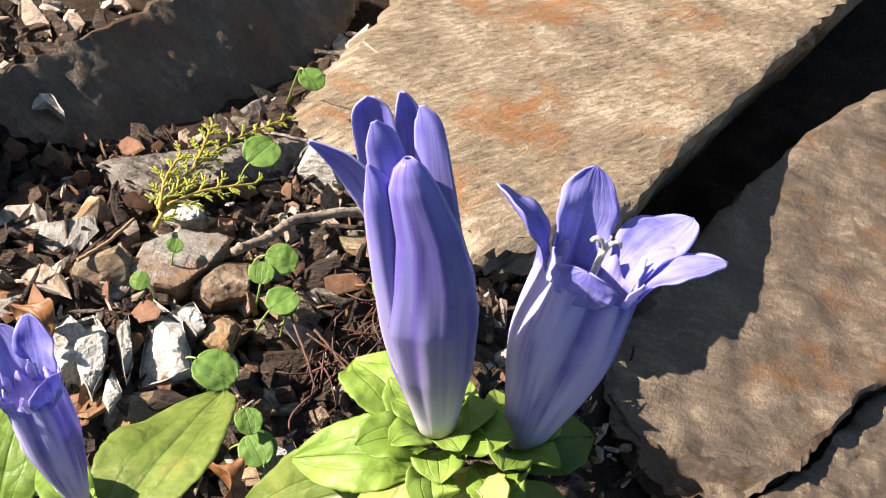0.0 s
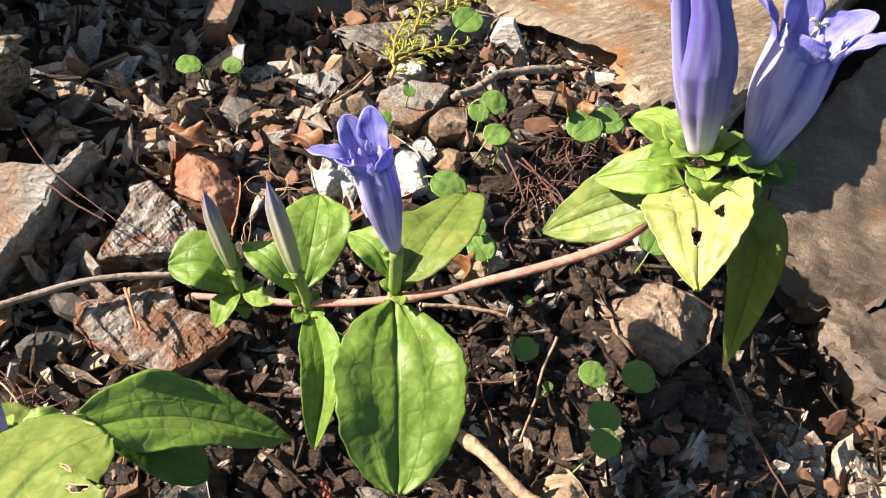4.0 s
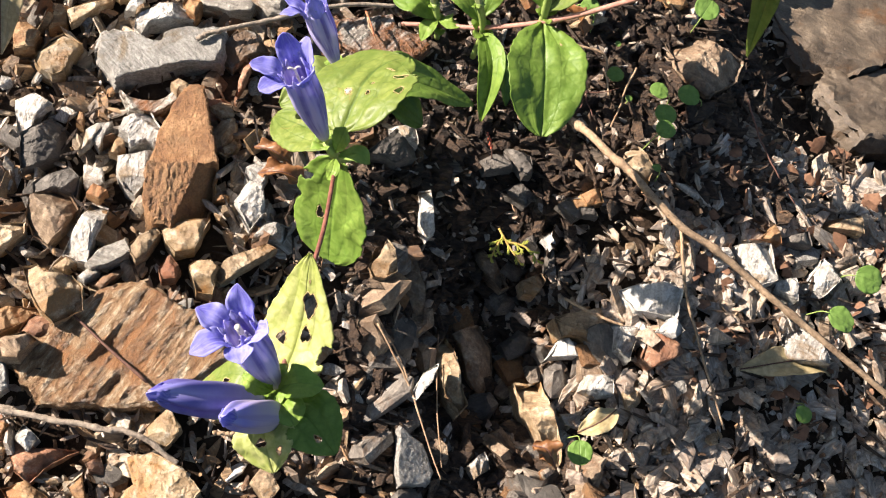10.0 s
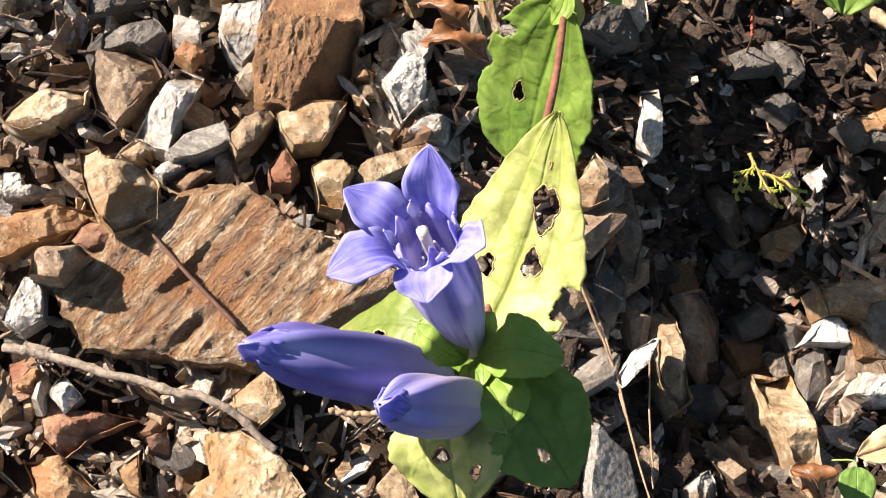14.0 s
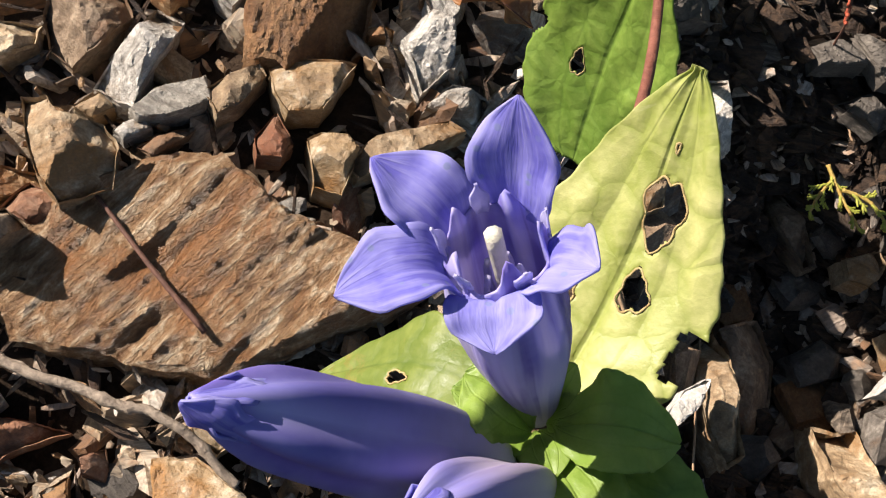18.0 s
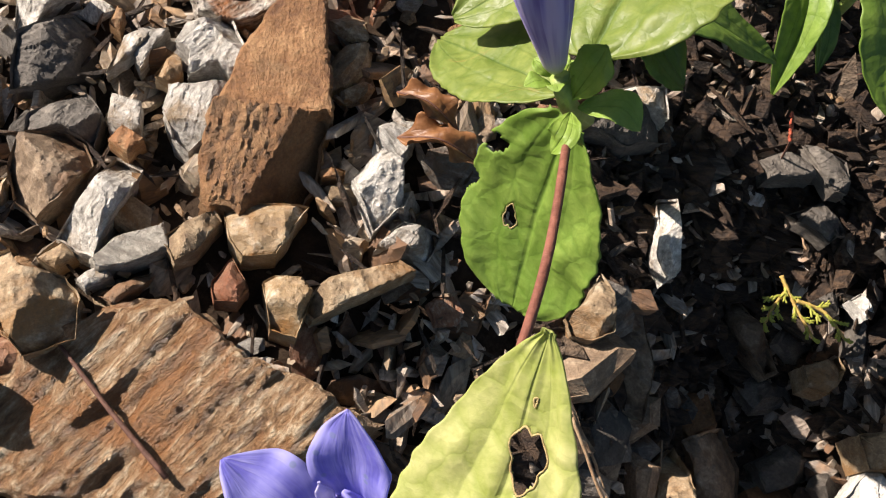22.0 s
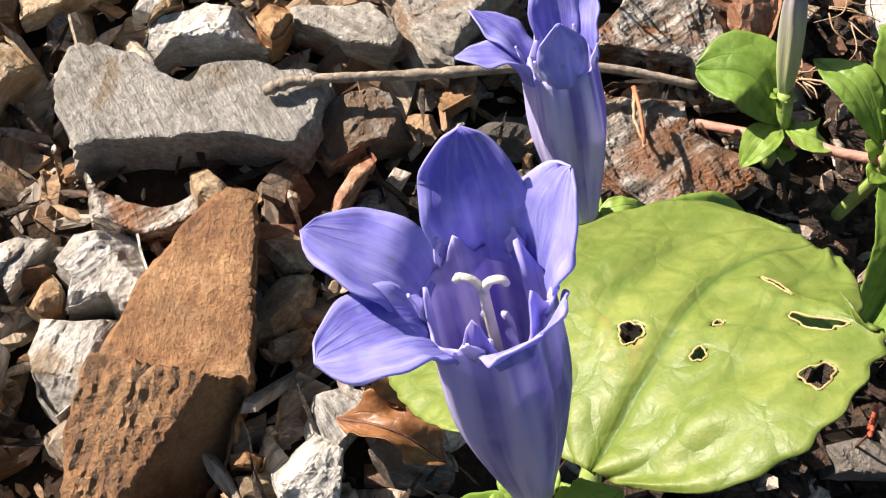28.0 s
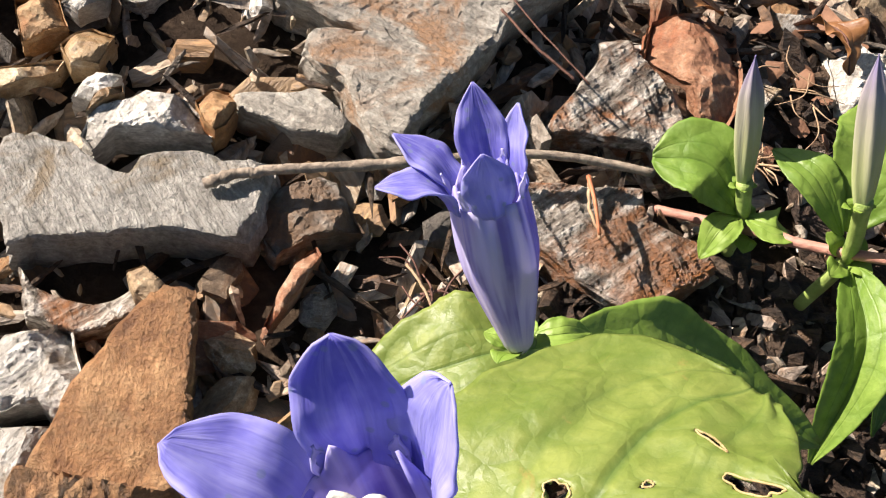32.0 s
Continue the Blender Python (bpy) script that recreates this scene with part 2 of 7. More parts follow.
def leaf_material(name, low, high, vein, patch=None, thin=0.32, net_share=0.55, vein_share=0.30):
    """Leaf blade: mottled green, sunken net of veins in the blade's own coordinates, blemishes."""
    a = Mat(name)
    uv = a.stretch((1, 1, 1), src="UV")
    big = a.noise(a.tc.outputs["Object"], 60, 5, 0.6)
    fine = a.noise(a.tc.outputs["Object"], 480, 5, 0.65)
    col = a.ramp(a.math("ADD", a.math("MULTIPLY", big, 0.7), a.math("MULTIPLY", fine, 0.3)), [(0.32, low), (0.66, high)])
    net = a.node("ShaderNodeTexVoronoi", Scale=520.0)
    net.feature = "DISTANCE_TO_EDGE"
    a.l.new(a.tc.outputs["Object"], net.inputs["Vector"])
    nv = a.val(net.outputs["Distance"], 0.0, 0.10, 1.0, 0.0)
    bent = a.node("ShaderNodeVectorMath")
    bent.operation = "MULTIPLY_ADD"
    wob = a.node("ShaderNodeTexNoise", Scale=160.0, Detail=3.0)
    a.l.new(a.tc.outputs["Object"], wob.inputs["Vector"])
    a.l.new(wob.outputs["Color"], bent.inputs[0])
    bent.inputs[1].default_value = (0.004, 0.004, 0.004)
    a.l.new(a.tc.outputs["Object"], bent.inputs[2])
    wide = a.node("ShaderNodeTexVoronoi", Scale=210.0)
    wide.feature = "DISTANCE_TO_EDGE"
    a.l.new(bent.outputs[0], wide.inputs["Vector"])
    wv = a.val(wide.outputs["Distance"], 0.0, 0.22, 1.0, 0.0)
    col = a.mix(a.math("MULTIPLY", wv, net_share), col, low)
    col = a.mix(a.math("MULTIPLY", nv, 0.12), col, vein)
    sep = a.n.new("ShaderNodeSeparateXYZ")
    a.l.new(uv, sep.inputs[0])
    u, v = sep.outputs[0], sep.outputs[1]
    lines = None
    for k, wide in ((0.0, 0.022), (0.40, 0.022)):
        # side veins run from base to tip along the blade's width
        d = a.math("ABSOLUTE", a.math("SUBTRACT", a.math("ABSOLUTE", a.math("SUBTRACT", u, 0.5)), k * 0.5))
        one = a.val(d, 0.0, wide, 1.0 if k == 0 else 0.45, 0.0)
        lines = one if lines is None else a.math("MAXIMUM", lines, one)
    col = a.mix(a.math("MULTIPLY", lines, vein_share), col, vein)
    if patch:
        p = a.noise(a.tc.outputs["Object"], 95, 6, 0.75, 0.7)
        col = a.mix(a.val(p, 0.60, 0.72, 0.0, 0.8), col, patch)
    h = a.math("SUBTRACT", a.math("MULTIPLY", fine, 0.5), a.math("ADD", a.math("MULTIPLY", lines, 0.4), a.math("MULTIPLY", wv, 0.35)))
    return a.done(col, a.val(fine, 0.3, 0.7, 0.36, 0.6), a.bump(h, 0.6, 0.0005), thin=thin, gloss=0.45)


LEAF = {
    "green": leaf_material("green_leaf", (0.14, 0.25, 0.034), (0.29, 0.42, 0.08), (0.07, 0.15, 0.02), None),
    "lime": leaf_material("lime_leaf", (0.13, 0.20, 0.032), (0.29, 0.345, 0.08), (0.08, 0.15, 0.03), (0.36, 0.26, 0.08), net_share=0.45, vein_share=0.7),
    "yellow": leaf_material("yellowed_leaf", (0.31, 0.38, 0.07), (0.66, 0.66, 0.29), (0.24, 0.33, 0.07), (0.66, 0.64, 0.40), vein_share=0.18),
    "dark": leaf_material("dark_leaf", (0.07, 0.15, 0.02), (0.14, 0.25, 0.038), (0.03, 0.07, 0.01), None),
    "bract": leaf_material("young_leaf", (0.22, 0.36, 0.05), (0.40, 0.54, 0.12), (0.17, 0.30, 0.045), None, 0.4, 0.4, 0.15),
    "round": leaf_material("round_leaf", (0.16, 0.30, 0.055), (0.30, 0.47, 0.12), (0.14, 0.28, 0.05), None, 0.42, 0.2, 0.08),
    "straw": leaf_material("straw_leaf", (0.34, 0.27, 0.13), (0.66, 0.56, 0.33), (0.30, 0.22, 0.10), (0.50, 0.40, 0.22), 0.2),
    "dry": leaf_material("dry_leaf", (0.16, 0.062, 0.022), (0.46, 0.23, 0.09), (0.10, 0.05, 0.02), (0.46, 0.32, 0.19), 0.2),
}


def petal_material(name, tube):
    a = Mat(name)
    sep = a.n.new("ShaderNodeSeparateXYZ")
    a.l.new(a.stretch((1, 1, 1), src="UV"), sep.inputs[0])
    u, v = sep.outputs[0], sep.outputs[1]
    along = a.noise(a.stretch((18, 1.0, 1) if tube else (9, 1.6, 1), src="UV"), 1.0, 3, 0.5, 0.2)
    cloud = a.noise(a.tc.outputs["Object"], 130, 4, 0.6)
    deep, mid, pale = (0.19, 0.18, 0.63), (0.37, 0.365, 0.81), (0.58, 0.57, 0.91)
    if tube:
        col = a.ramp(v, [(0.0, (0.60, 0.62, 0.44)), (0.09, (0.76, 0.72, 0.80)), (0.30, (0.64, 0.59, 0.83)), (0.62, (0.49, 0.46, 0.80)), (1.0, (0.37, 0.36, 0.81))])
        fold = a.math("ABSOLUTE", a.math("SINE", a.math("MULTIPLY", u, math.pi * 5)))
        stripe = a.math("MULTIPLY", a.val(along, 0.47, 0.57), a.val(v, 0.06, 0.35))
        col = a.mix(a.math("MULTIPLY", stripe, 0.7), col, (0.20, 0.15, 0.50))
        broad = a.noise(a.stretch((11, 0.9, 1), src="UV"), 1.0, 2, 0.5, 0.4)
        col = a.mix(a.math("MULTIPLY", a.val(broad, 0.50, 0.60), a.val(v, 0.1, 0.4, 0.0, 0.62)), col, (0.78, 0.74, 0.93))
        col = a.mix(a.math("MULTIPLY", a.val(broad, 0.42, 0.50, 1.0, 0.0), a.val(v, 0.1, 0.4, 0.0, 0.6)), col, (0.24, 0.20, 0.60))
        col = a.mix(a.val(cloud, 0.48, 0.64, 0.0, 0.35), col, (0.68, 0.64, 0.88))
        col = a.mix(a.math("MULTIPLY", a.val(fold, 0.0, 0.35, 0.7, 0.0), a.val(v, 0.2, 0.6)), col, (0.66, 0.63, 0.90))
    else:
        col = a.mix(a.val(cloud, 0.40, 0.60), deep, mid)
        col = a.mix(a.val(along, 0.48, 0.66, 0.0, 0.4), col, pale)
        col = a.mix(a.val(v, 0.0, 0.3, 0.8, 0.0), col, (0.31, 0.31, 0.80))
        rim = a.val(a.math("ABSOLUTE", a.math("SUBTRACT", u, 0.5)), 0.36, 0.5)
        col = a.mix(a.math("MULTIPLY", rim, 0.3), col, (0.60, 0.60, 0.92))
        dots = a.node("ShaderNodeTexVoronoi", Scale=640.0)
        a.l.new(a.tc.outputs["Object"], dots.inputs["Vector"])
        sel = a.n.new("ShaderNodeSeparateColor")
        a.l.new(dots.outputs["Color"], sel.inputs[0])
        spot = a.math("MULTIPLY", a.val(dots.outputs["Distance"], 0.15, 0.24, 1.0, 0.0), a.val(sel.outputs[0], 0.35, 0.4))
        col = a.mix(a.math("MULTIPLY", spot, 0.6), col, (0.27, 0.34, 0.50))
    h = a.math("ADD", along, a.math("MULTIPLY", cloud, 0.3))
    return a.done(col, 0.62, a.bump(h, 0.4, 0.0005), thin=0.38, gloss=0.2)


def fold_material(name, share, deep=1.0, fine=4.2):
    """A corolla fold from its pale foot to its blue tip, with soft violet streaks."""
    a = Mat(name)
    sep = a.n.new("ShaderNodeSeparateXYZ")
    a.l.new(a.stretch((1, 1, 1), src="UV"), sep.inputs[0])
    u, v = sep.outputs[0], sep.outputs[1]
    along = a.noise(a.stretch((fine, 0.8, 1), src="UV"), 1.0, 2, 0.5, 0.3)
    cloud = a.noise(a.tc.outputs["Object"], 110, 4, 0.6)
    col = a.ramp(v, [(0.0, (0.62, 0.64, 0.44)), (0.06, (0.76, 0.71, 0.79)), (0.22, (0.60 * deep, 0.55 * deep, 0.82 * deep)), (0.45, (0.40 * deep, 0.38 * deep, 0.79 * deep)), (0.70, (0.27 * deep, 0.26 * deep, 0.75 * deep)), (1.0, (0.34, 0.34, 0.84))])
    col = a.mix(a.math("MULTIPLY", a.val(along, 0.45, 0.62), a.val(v, 0.05, 0.35, 0.0, share)), col, (0.17, 0.11, 0.50))
    col = a.mix(a.val(cloud, 0.5, 0.75, 0.0, 0.35), col, (0.52, 0.50, 0.88))
    rim = a.math("MULTIPLY", a.val(a.math("ABSOLUTE", a.math("SUBTRACT", u, 0.5)), 0.42, 0.5), a.val(v, 0.3, 0.7))
    col = a.mix(a.math("MULTIPLY", rim, 0.6), col, (0.66, 0.65, 0.93))
    return a.done(col, 0.5, a.bump(a.math("ADD", along, a.math("MULTIPLY", cloud, 0.4)), 0.25, 0.0004), thin=0.3)


GORE, SHUT = fold_material("blue_fold", 0.6, 0.92), fold_material("violet_shut_flower", 0.8, 0.62)
WOUND = fold_material("wound_violet_fold", 0.75, 0.68, 17)
PETAL, TUBE = petal_material("blue_petal", False), petal_material("striped_corolla", True)


def bud_material():
    a = Mat("grey_bud")
    sep = a.n.new("ShaderNodeSeparateXYZ")
    a.l.new(a.stretch((1, 1, 1), src="UV"), sep.inputs[0])
    along = a.noise(a.stretch((9, 1.2, 1), src="UV"), 1.0, 3, 0.5)
    col = a.ramp(sep.outputs[1], [(0.0, (0.40, 0.50, 0.17)), (0.35, (0.44, 0.47, 0.24)), (0.62, (0.38, 0.36, 0.29)), (0.82, (0.26, 0.23, 0.30)), (1.0, (0.20, 0.17, 0.38))])
    col = a.mix(a.val(along, 0.45, 0.65, 0.0, 0.35), col, (0.60, 0.58, 0.48))
    return a.done(col, 0.6, a.bump(along, 0.5, 0.0006), thin=0.15)


def plain(name, low, high, scale=300, rough=0.6, stretch=(1, 1, 1), depth=0.0006, thin=0.0):
    a = Mat(name)
    n1 = a.noise(a.stretch(stretch), scale, 6, 0.65, 0.3)
    n2 = a.noise(a.tc.outputs["Object"], scale * 0.2, 4, 0.6)
    f = a.math("ADD", a.math("MULTIPLY", n1, 0.6), a.math("MULTIPLY", n2, 0.4))
    return a.done(a.ramp(f, [(0.33, low), (0.66, high)]), rough, a.bump(n1, 0.7, depth), thin=thin)


BUD = bud_material()


def pale_shut():
    a = Mat("pale_shut_flower")
    sep = a.n.new("ShaderNodeSeparateXYZ")
    a.l.new(a.stretch((1, 1, 1), src="UV"), sep.inputs[0])
    along = a.noise(a.stretch((14, 1.2, 1), src="UV"), 1.0, 3, 0.5)
    col = a.ramp(sep.outputs[1], [(0.0, (0.60, 0.60, 0.44)), (0.15, (0.66, 0.58, 0.62)), (0.6, (0.52, 0.46, 0.66)), (0.8, (0.36, 0.34, 0.78)), (1.0, (0.52, 0.52, 0.90))])
    col = a.mix(a.val(along, 0.46, 0.62, 0.0, 0.5), col, (0.34, 0.28, 0.56))
    return a.done(col, 0.55, a.bump(along, 0.4, 0.0005), thin=0.3)


PALE_SHUT = pale_shut()
CHIPS, PALE_CHIPS, DARK_CHIPS, SOIL = chip_material("rock_chips", 0.0), chip_material("pale_chips", 0.5), shaded_bark_chips(), soil_material()
STEM_RED = plain("red_stem", (0.11, 0.034, 0.022), (0.27, 0.105, 0.07), 500)
STEM_PINK = plain("pink_stem", (0.26, 0.105, 0.08), (0.48, 0.26, 0.19), 500)
STEM_GREEN = plain("green_stem", (0.20, 0.30, 0.06), (0.40, 0.50, 0.15), 400, 0.5, thin=0.1)
BARK = plain("twig_bark", (0.15, 0.09, 0.05), (0.55, 0.39, 0.24), 500, 0.75, (1, 1, 1), 0.0012)
BARK_GREY = plain("grey_bark", (0.12, 0.09, 0.065), (0.46, 0.38, 0.29), 600, 0.75, (1, 1, 1), 0.0012)
DRY = plain("dry_stalk", (0.22, 0.12, 0.06), (0.50, 0.36, 0.22), 600, 0.7)
DARKSTALK = plain("dark_stalk", (0.06, 0.025, 0.018), (0.19, 0.09, 0.06), 600, 0.7)
NEEDLE = plain("conifer_scale", (0.26, 0.30, 0.035), (0.52, 0.52, 0.09), 700, 0.6, thin=0.2)
SPRIG_STEM = plain("sprig_stem", (0.30, 0.17, 0.04), (0.54, 0.40, 0.10), 700, 0.6)
RIM = plain("dried_rim", (0.30, 0.20, 0.08), (0.52, 0.42, 0.20), 700, 0.8)
TOOTH = plain("pale_tooth", (0.44, 0.42, 0.78), (0.70, 0.69, 0.90), 300, 0.5, thin=0.4)
LILAC = plain("lilac_stamen", (0.45, 0.43, 0.70), (0.68, 0.66, 0.82), 500, 0.5, thin=0.3)
CREAM = plain("cream_pistil", (0.62, 0.60, 0.48), (0.80, 0.78, 0.66), 500, 0.5, thin=0.2)


from mathutils.geometry import delaunay_2d_cdt

# ---- building helpers; lengths below are in centimetres ----
BASE = {}


def ground_z(x, y):
    def rise(a):
        a = min(1.0, max(0.0, a))
        return a * a * (3 - 2 * a)
    back = math.log1p(math.exp(min(40.0, max(-40.0, (min(y, 60.0) - 10.8) * 1.5)))) / 1.5
    return (-0.5 * back - 7.0 * rise((x - 13) / 16) * (1 - 0.9 * rise((7 - y) / 10)) - 1.6 * rise((-x - 6) / 10)
            - 1.4 * rise((-y - 6) / 10) + 1.0 * math.exp(-((x - 11.5) ** 2 + (y + 1.5) ** 2) / 22)
            - 1.5 * math.exp(-((x - 8.7) / 3.6) ** 2 - ((y - 3.4) / 2.6) ** 2) - 4.4 * math.exp(-((x - 5.8) / 3.6) ** 2 - ((y + 8.0) / 5.4) ** 2) + 0.8 * math.exp(-((x + 4.0) / 3.5) ** 2 - ((y + 3.0) / 5.0) ** 2))


def thing(name, base, label, category, group="", kind=""):
    """An Empty at the thing's base, in centimetres."""
    ob = tagged(new(name), label, category, group, kind)
    ob.location = Vector(base) * 0.01
    ob.empty_display_size = 0.005
    BASE[ob.name] = Vector(base)
    return ob


def mesh_of(name, bm, material, base, smooth=True, crease=15):
    me = bpy.data.meshes.new(name)
    bmesh.ops.recalc_face_normals(bm, faces=bm.faces)
    for f in bm.faces:
        f.smooth = smooth is not False
    if smooth == "creased":
        bm.normal_update()
        for e in bm.edges:
            e.smooth = len(e.link_faces) != 2 or e.calc_face_angle(0) < radians(crease)
    bm.to_mesh(me)
    bm.free()
    me.transform(Matrix.Scale(0.01, 4) @ Matrix.Translation(-Vector(base)))
    me.materials.append(material)
    return me


def part(name, bm, material, parent, label="", smooth=True):
    """One mesh under a thing or a part; its points are given in the place's centimetres."""
    base = BASE[parent.name]
    ob = new(name, mesh_of(name, bm, material, base, smooth))
    ob.parent = parent
    BASE[ob.name] = base
    return tagged(ob, label) if label else ob


def solo(name, bm, material, base, label, category, group="", kind="", smooth=True, crease=15):
    """A thing of a single mesh, or a piece of the setting."""
    ob = new(name, mesh_of(name, bm, material, base, smooth, crease))
    ob.location = Vector(base) * 0.01
    BASE[ob.name] = Vector(base)
    return tagged(ob, label, category, group, kind)


def bend(points, n):
    """n + 1 points on a smooth curve through the points."""
    p = [Vector(q) for q in points]
    if len(p) == 2:
        return [p[0].lerp(p[1], i / n) for i in range(n + 1)]
    p = [2 * p[0] - p[1], *p, 2 * p[-1] - p[-2]]
    out, spans = [], len(p) - 3
    for i in range(n + 1):
        s = i / n * spans
        k = min(int(s), spans - 1)
        t = s - k
        a, b, c, d = p[k:k + 4]
        out.append(0.5 * (2 * b + (c - a) * t + (2 * a - 5 * b + 4 * c - d) * t * t + (3 * b - a - 3 * c + d) * t ** 3))
    return out


def tube(points, r0, r1, n=24, sides=8, rough=0.0, knots=(), seed=0, bm=None):
    """A tapered stalk along the points, with knots at given fractions."""
    bm = bm or bmesh.new()
    rng = random.Random(seed)
    line = bend(points, n)
    rings, side = [], None
    for i, q in enumerate(line):
        d = (line[min(i + 1, n)] - line[max(i - 1, 0)]).normalized()
        if side is None:
            side = d.orthogonal().normalized()
        side = (side - d * side.dot(d)).normalized()
        up = d.cross(side)
        s = i / n
        r = r0 + (r1 - r0) * s
        for k in knots:
            r *= 1 + 0.35 * math.exp(-((s - k) / 0.012) ** 2)
        ring = []
        for j in range(sides):
            a = j / sides * math.tau
            rr = r * (1 + rough * rng.uniform(-1, 1))
            ring.append(bm.verts.new(q + (side * math.cos(a) + up * math.sin(a)) * rr))
        rings.append(ring)
    for a, b in zip(rings, rings[1:]):
        for j in range(sides):
            bm.faces.new((a[j], a[(j + 1) % sides], b[(j + 1) % sides], b[j]))
    bm.faces.new(rings[0][::-1])
    bm.faces.new(rings[-1])
    return bm


def inside(x, y, poly):
    hit = False
    for (ax, ay), (bx, by) in zip(poly, poly[1:] + poly[:1]):
        if (ay > y) != (by > y) and x < (bx - ax) * (y - ay) / (by - ay) + ax:
            hit = not hit
    return hit


TAKEN = []
SMOOTH_TOPS = ("slab", "slabdark", "brown", "ripple", "pale", "grey")
RIBBED = {"silver": 3.2, "white": 3.2, "layered": 5.0, "striped": 4.2, "dark": 3.6, "greydark": 3.0}


def stone(name, place, outline, thick, look_of, slope, label, ledge=0.0):
    """A cleaved stone: a ragged outline, a stepped and chipped flank, an uneven top that follows the slope."""
    x0, y0, z0 = place
    seed = (x0 * 7.3 + y0 * 13.7, y0 * 3.1, z0 * 5.3 + x0)
    off = Vector(seed)
    size = max(max(abs(a), abs(b)) for a, b in outline)
    m = len(outline)
    per = max(4, int(150 / m)) if size > 3 else max(4, int(64 / m))
    edge = []
    for i in range(m):
        a, b = Vector(outline[i]), Vector(outline[(i + 1) % m])
        nrm = Vector((-(b - a).y, (b - a).x)).normalized()
        for k in range(per):
            q = a.lerp(b, k / per)
            w = noise.noise(Vector((q.x * 1.6, q.y * 1.6, 0)) + off) * 0.16 + noise.noise(Vector((q.x * 5, q.y * 5, 2)) + off) * 0.09
            edge.append(q + nrm * w * min(1.2, 0.12 + size * 0.16))
    n = len(edge)
    mid = sum(edge, Vector((0, 0))) / n
    rough = 0.02 if look_of in ("grey", "brown") else 0.05 if look_of in ("pale", "slab") else min(0.16, 0.06 + size * 0.03)
    relief = {"ripple": 0.06, "slab": 0.045, "slabdark": 0.03, "grey": 0.018, "pale": 0.022, "brown": 0.016}.get(look_of, 0.085) * min(1.0, 0.4 + size * 0.3)
    turn = {"ripple": 1.0, "grey": 0.8, "brown": 1.45, "striped": -0.75, "layered": 0.06}.get(look_of, x0 * 0.9 + y0 * 1.7)
    ca, sa = math.cos(turn), math.sin(turn)

    # cleaved facets cut the top down towards the rim
    cut_rng = random.Random(round(x0 * 53 + y0 * 29))
    flat = look_of in ("pale", "slab", "slabdark", "grey", "ripple", "striped", "brown", "layered")
    facets = []
    for k in range(4 if flat else 7):
        a = (k + cut_rng.uniform(0, 0.8)) / (4 if flat else 7) * math.tau
        d = Vector((math.cos(a), math.sin(a)))
        far = max((q - mid).dot(d) for q in edge)
        facets.append((d, far * (cut_rng.uniform(0.86, 0.97) if flat else cut_rng.uniform(0.1, 0.9)), cut_rng.uniform(0.5, 1.3) if flat else cut_rng.uniform(0.25, 1.5)))

    def height(p):
        flat_top = height_of_top(p)
        base = slope[0] * p.x + slope[1] * p.y
        chip = noise.fractal(Vector((p.x * 2.2, p.y * 2.2, 7)) + off, 0.9, 2.0, 3) * min(0.08, 0.07 * size)
        top = min([flat_top] + [base - s * ((p - mid).dot(d) - r) + chip for d, r, s in facets])
        if look_of in SMOOTH_TOPS:
            return top
        along, across = p.x * ca + p.y * sa, -p.x * sa + p.y * ca
        if look_of in RIBBED:
            # broken foliation: saw-toothed ribs along one direction
            f = across * RIBBED[look_of] + noise.noise(Vector((along * 1.2, across * 1.5, 3)) + off) * 1.3
            return top + ((f % 1.0) - 0.5) * 0.045 * (0.5 + noise.noise(Vector((along * 1.5, across * 2.0, 8)) + off)) + ((f * 2.7) % 1.0 - 0.5) * 0.02
        # hackly fracture: small conchoidal steps and pits
        hack = abs(noise.noise(Vector((p.x * 2.6, p.y * 2.6, 11)) + off)) * 0.07 + abs(noise.noise(Vector((p.x * 6.5, p.y * 6.5, 12)) + off)) * 0.035
        return top - hack

    def proud(p):
        # a thicker layer with long striations that turns away along one flank
        groove = noise.fractal(Vector((p.x * 6.5, p.y * 1.9, 6)) + off, 0.7, 2.2, 3) * 0.045
        turned = max(0.0, p.x - 0.25 - 0.35 * (p.y + 1.0)) * 1.25
        return ledge + 0.25 * p.y - 0.27 * p.x - turned + groove * 1.2

    def height_of_top(p):
        along, across = p.x * ca + p.y * sa, -p.x * sa + p.y * ca
        top = noise.fractal(Vector((p.x * 0.8, p.y * 0.8, 5)) + off, 0.8, 2.1, 3) * rough
        top += noise.fractal(Vector((along * 0.9, across * (3.4 if look_of == "ripple" else 2.6), 4)) + off, 0.8, 2.1, 2) * relief
        if look_of == "ripple":
            ridge = 1 - abs(noise.fractal(Vector((along * 0.3, across * 1.7, 2)) + off, 0.9, 2.0, 2)) * 2.0
            top += ridge * 0.1
        top += noise.noise(Vector((p.x * 7, p.y * 7, 1)) + off) * 0.016
        if look_of not in ("ripple", "brown", "grey"):
            top += math.floor(noise.noise(Vector((along * 0.5, across * 1.3, 9)) + off) * 5) * (0.02 if look_of in ("pale", "slab", "slabdark") else 0.022) * min(1.5, size * 0.6)
        return slope[0] * p.x + slope[1] * p.y + top + (proud(p) if ledge and p.y < 0.12 + 0.05 * p.x else 0.0)

    rng = random.Random(round(x0 * 100 + y0 * 10))
    rim = [mid + (q - mid) * 0.975 for q in edge]
    cell = max(0.05, size / (62 if look_of == "ripple" else 50))
    xs, ys = [q.x for q in rim], [q.y for q in rim]
    loop = [(q.x, q.y) for q in rim]
    inner = []
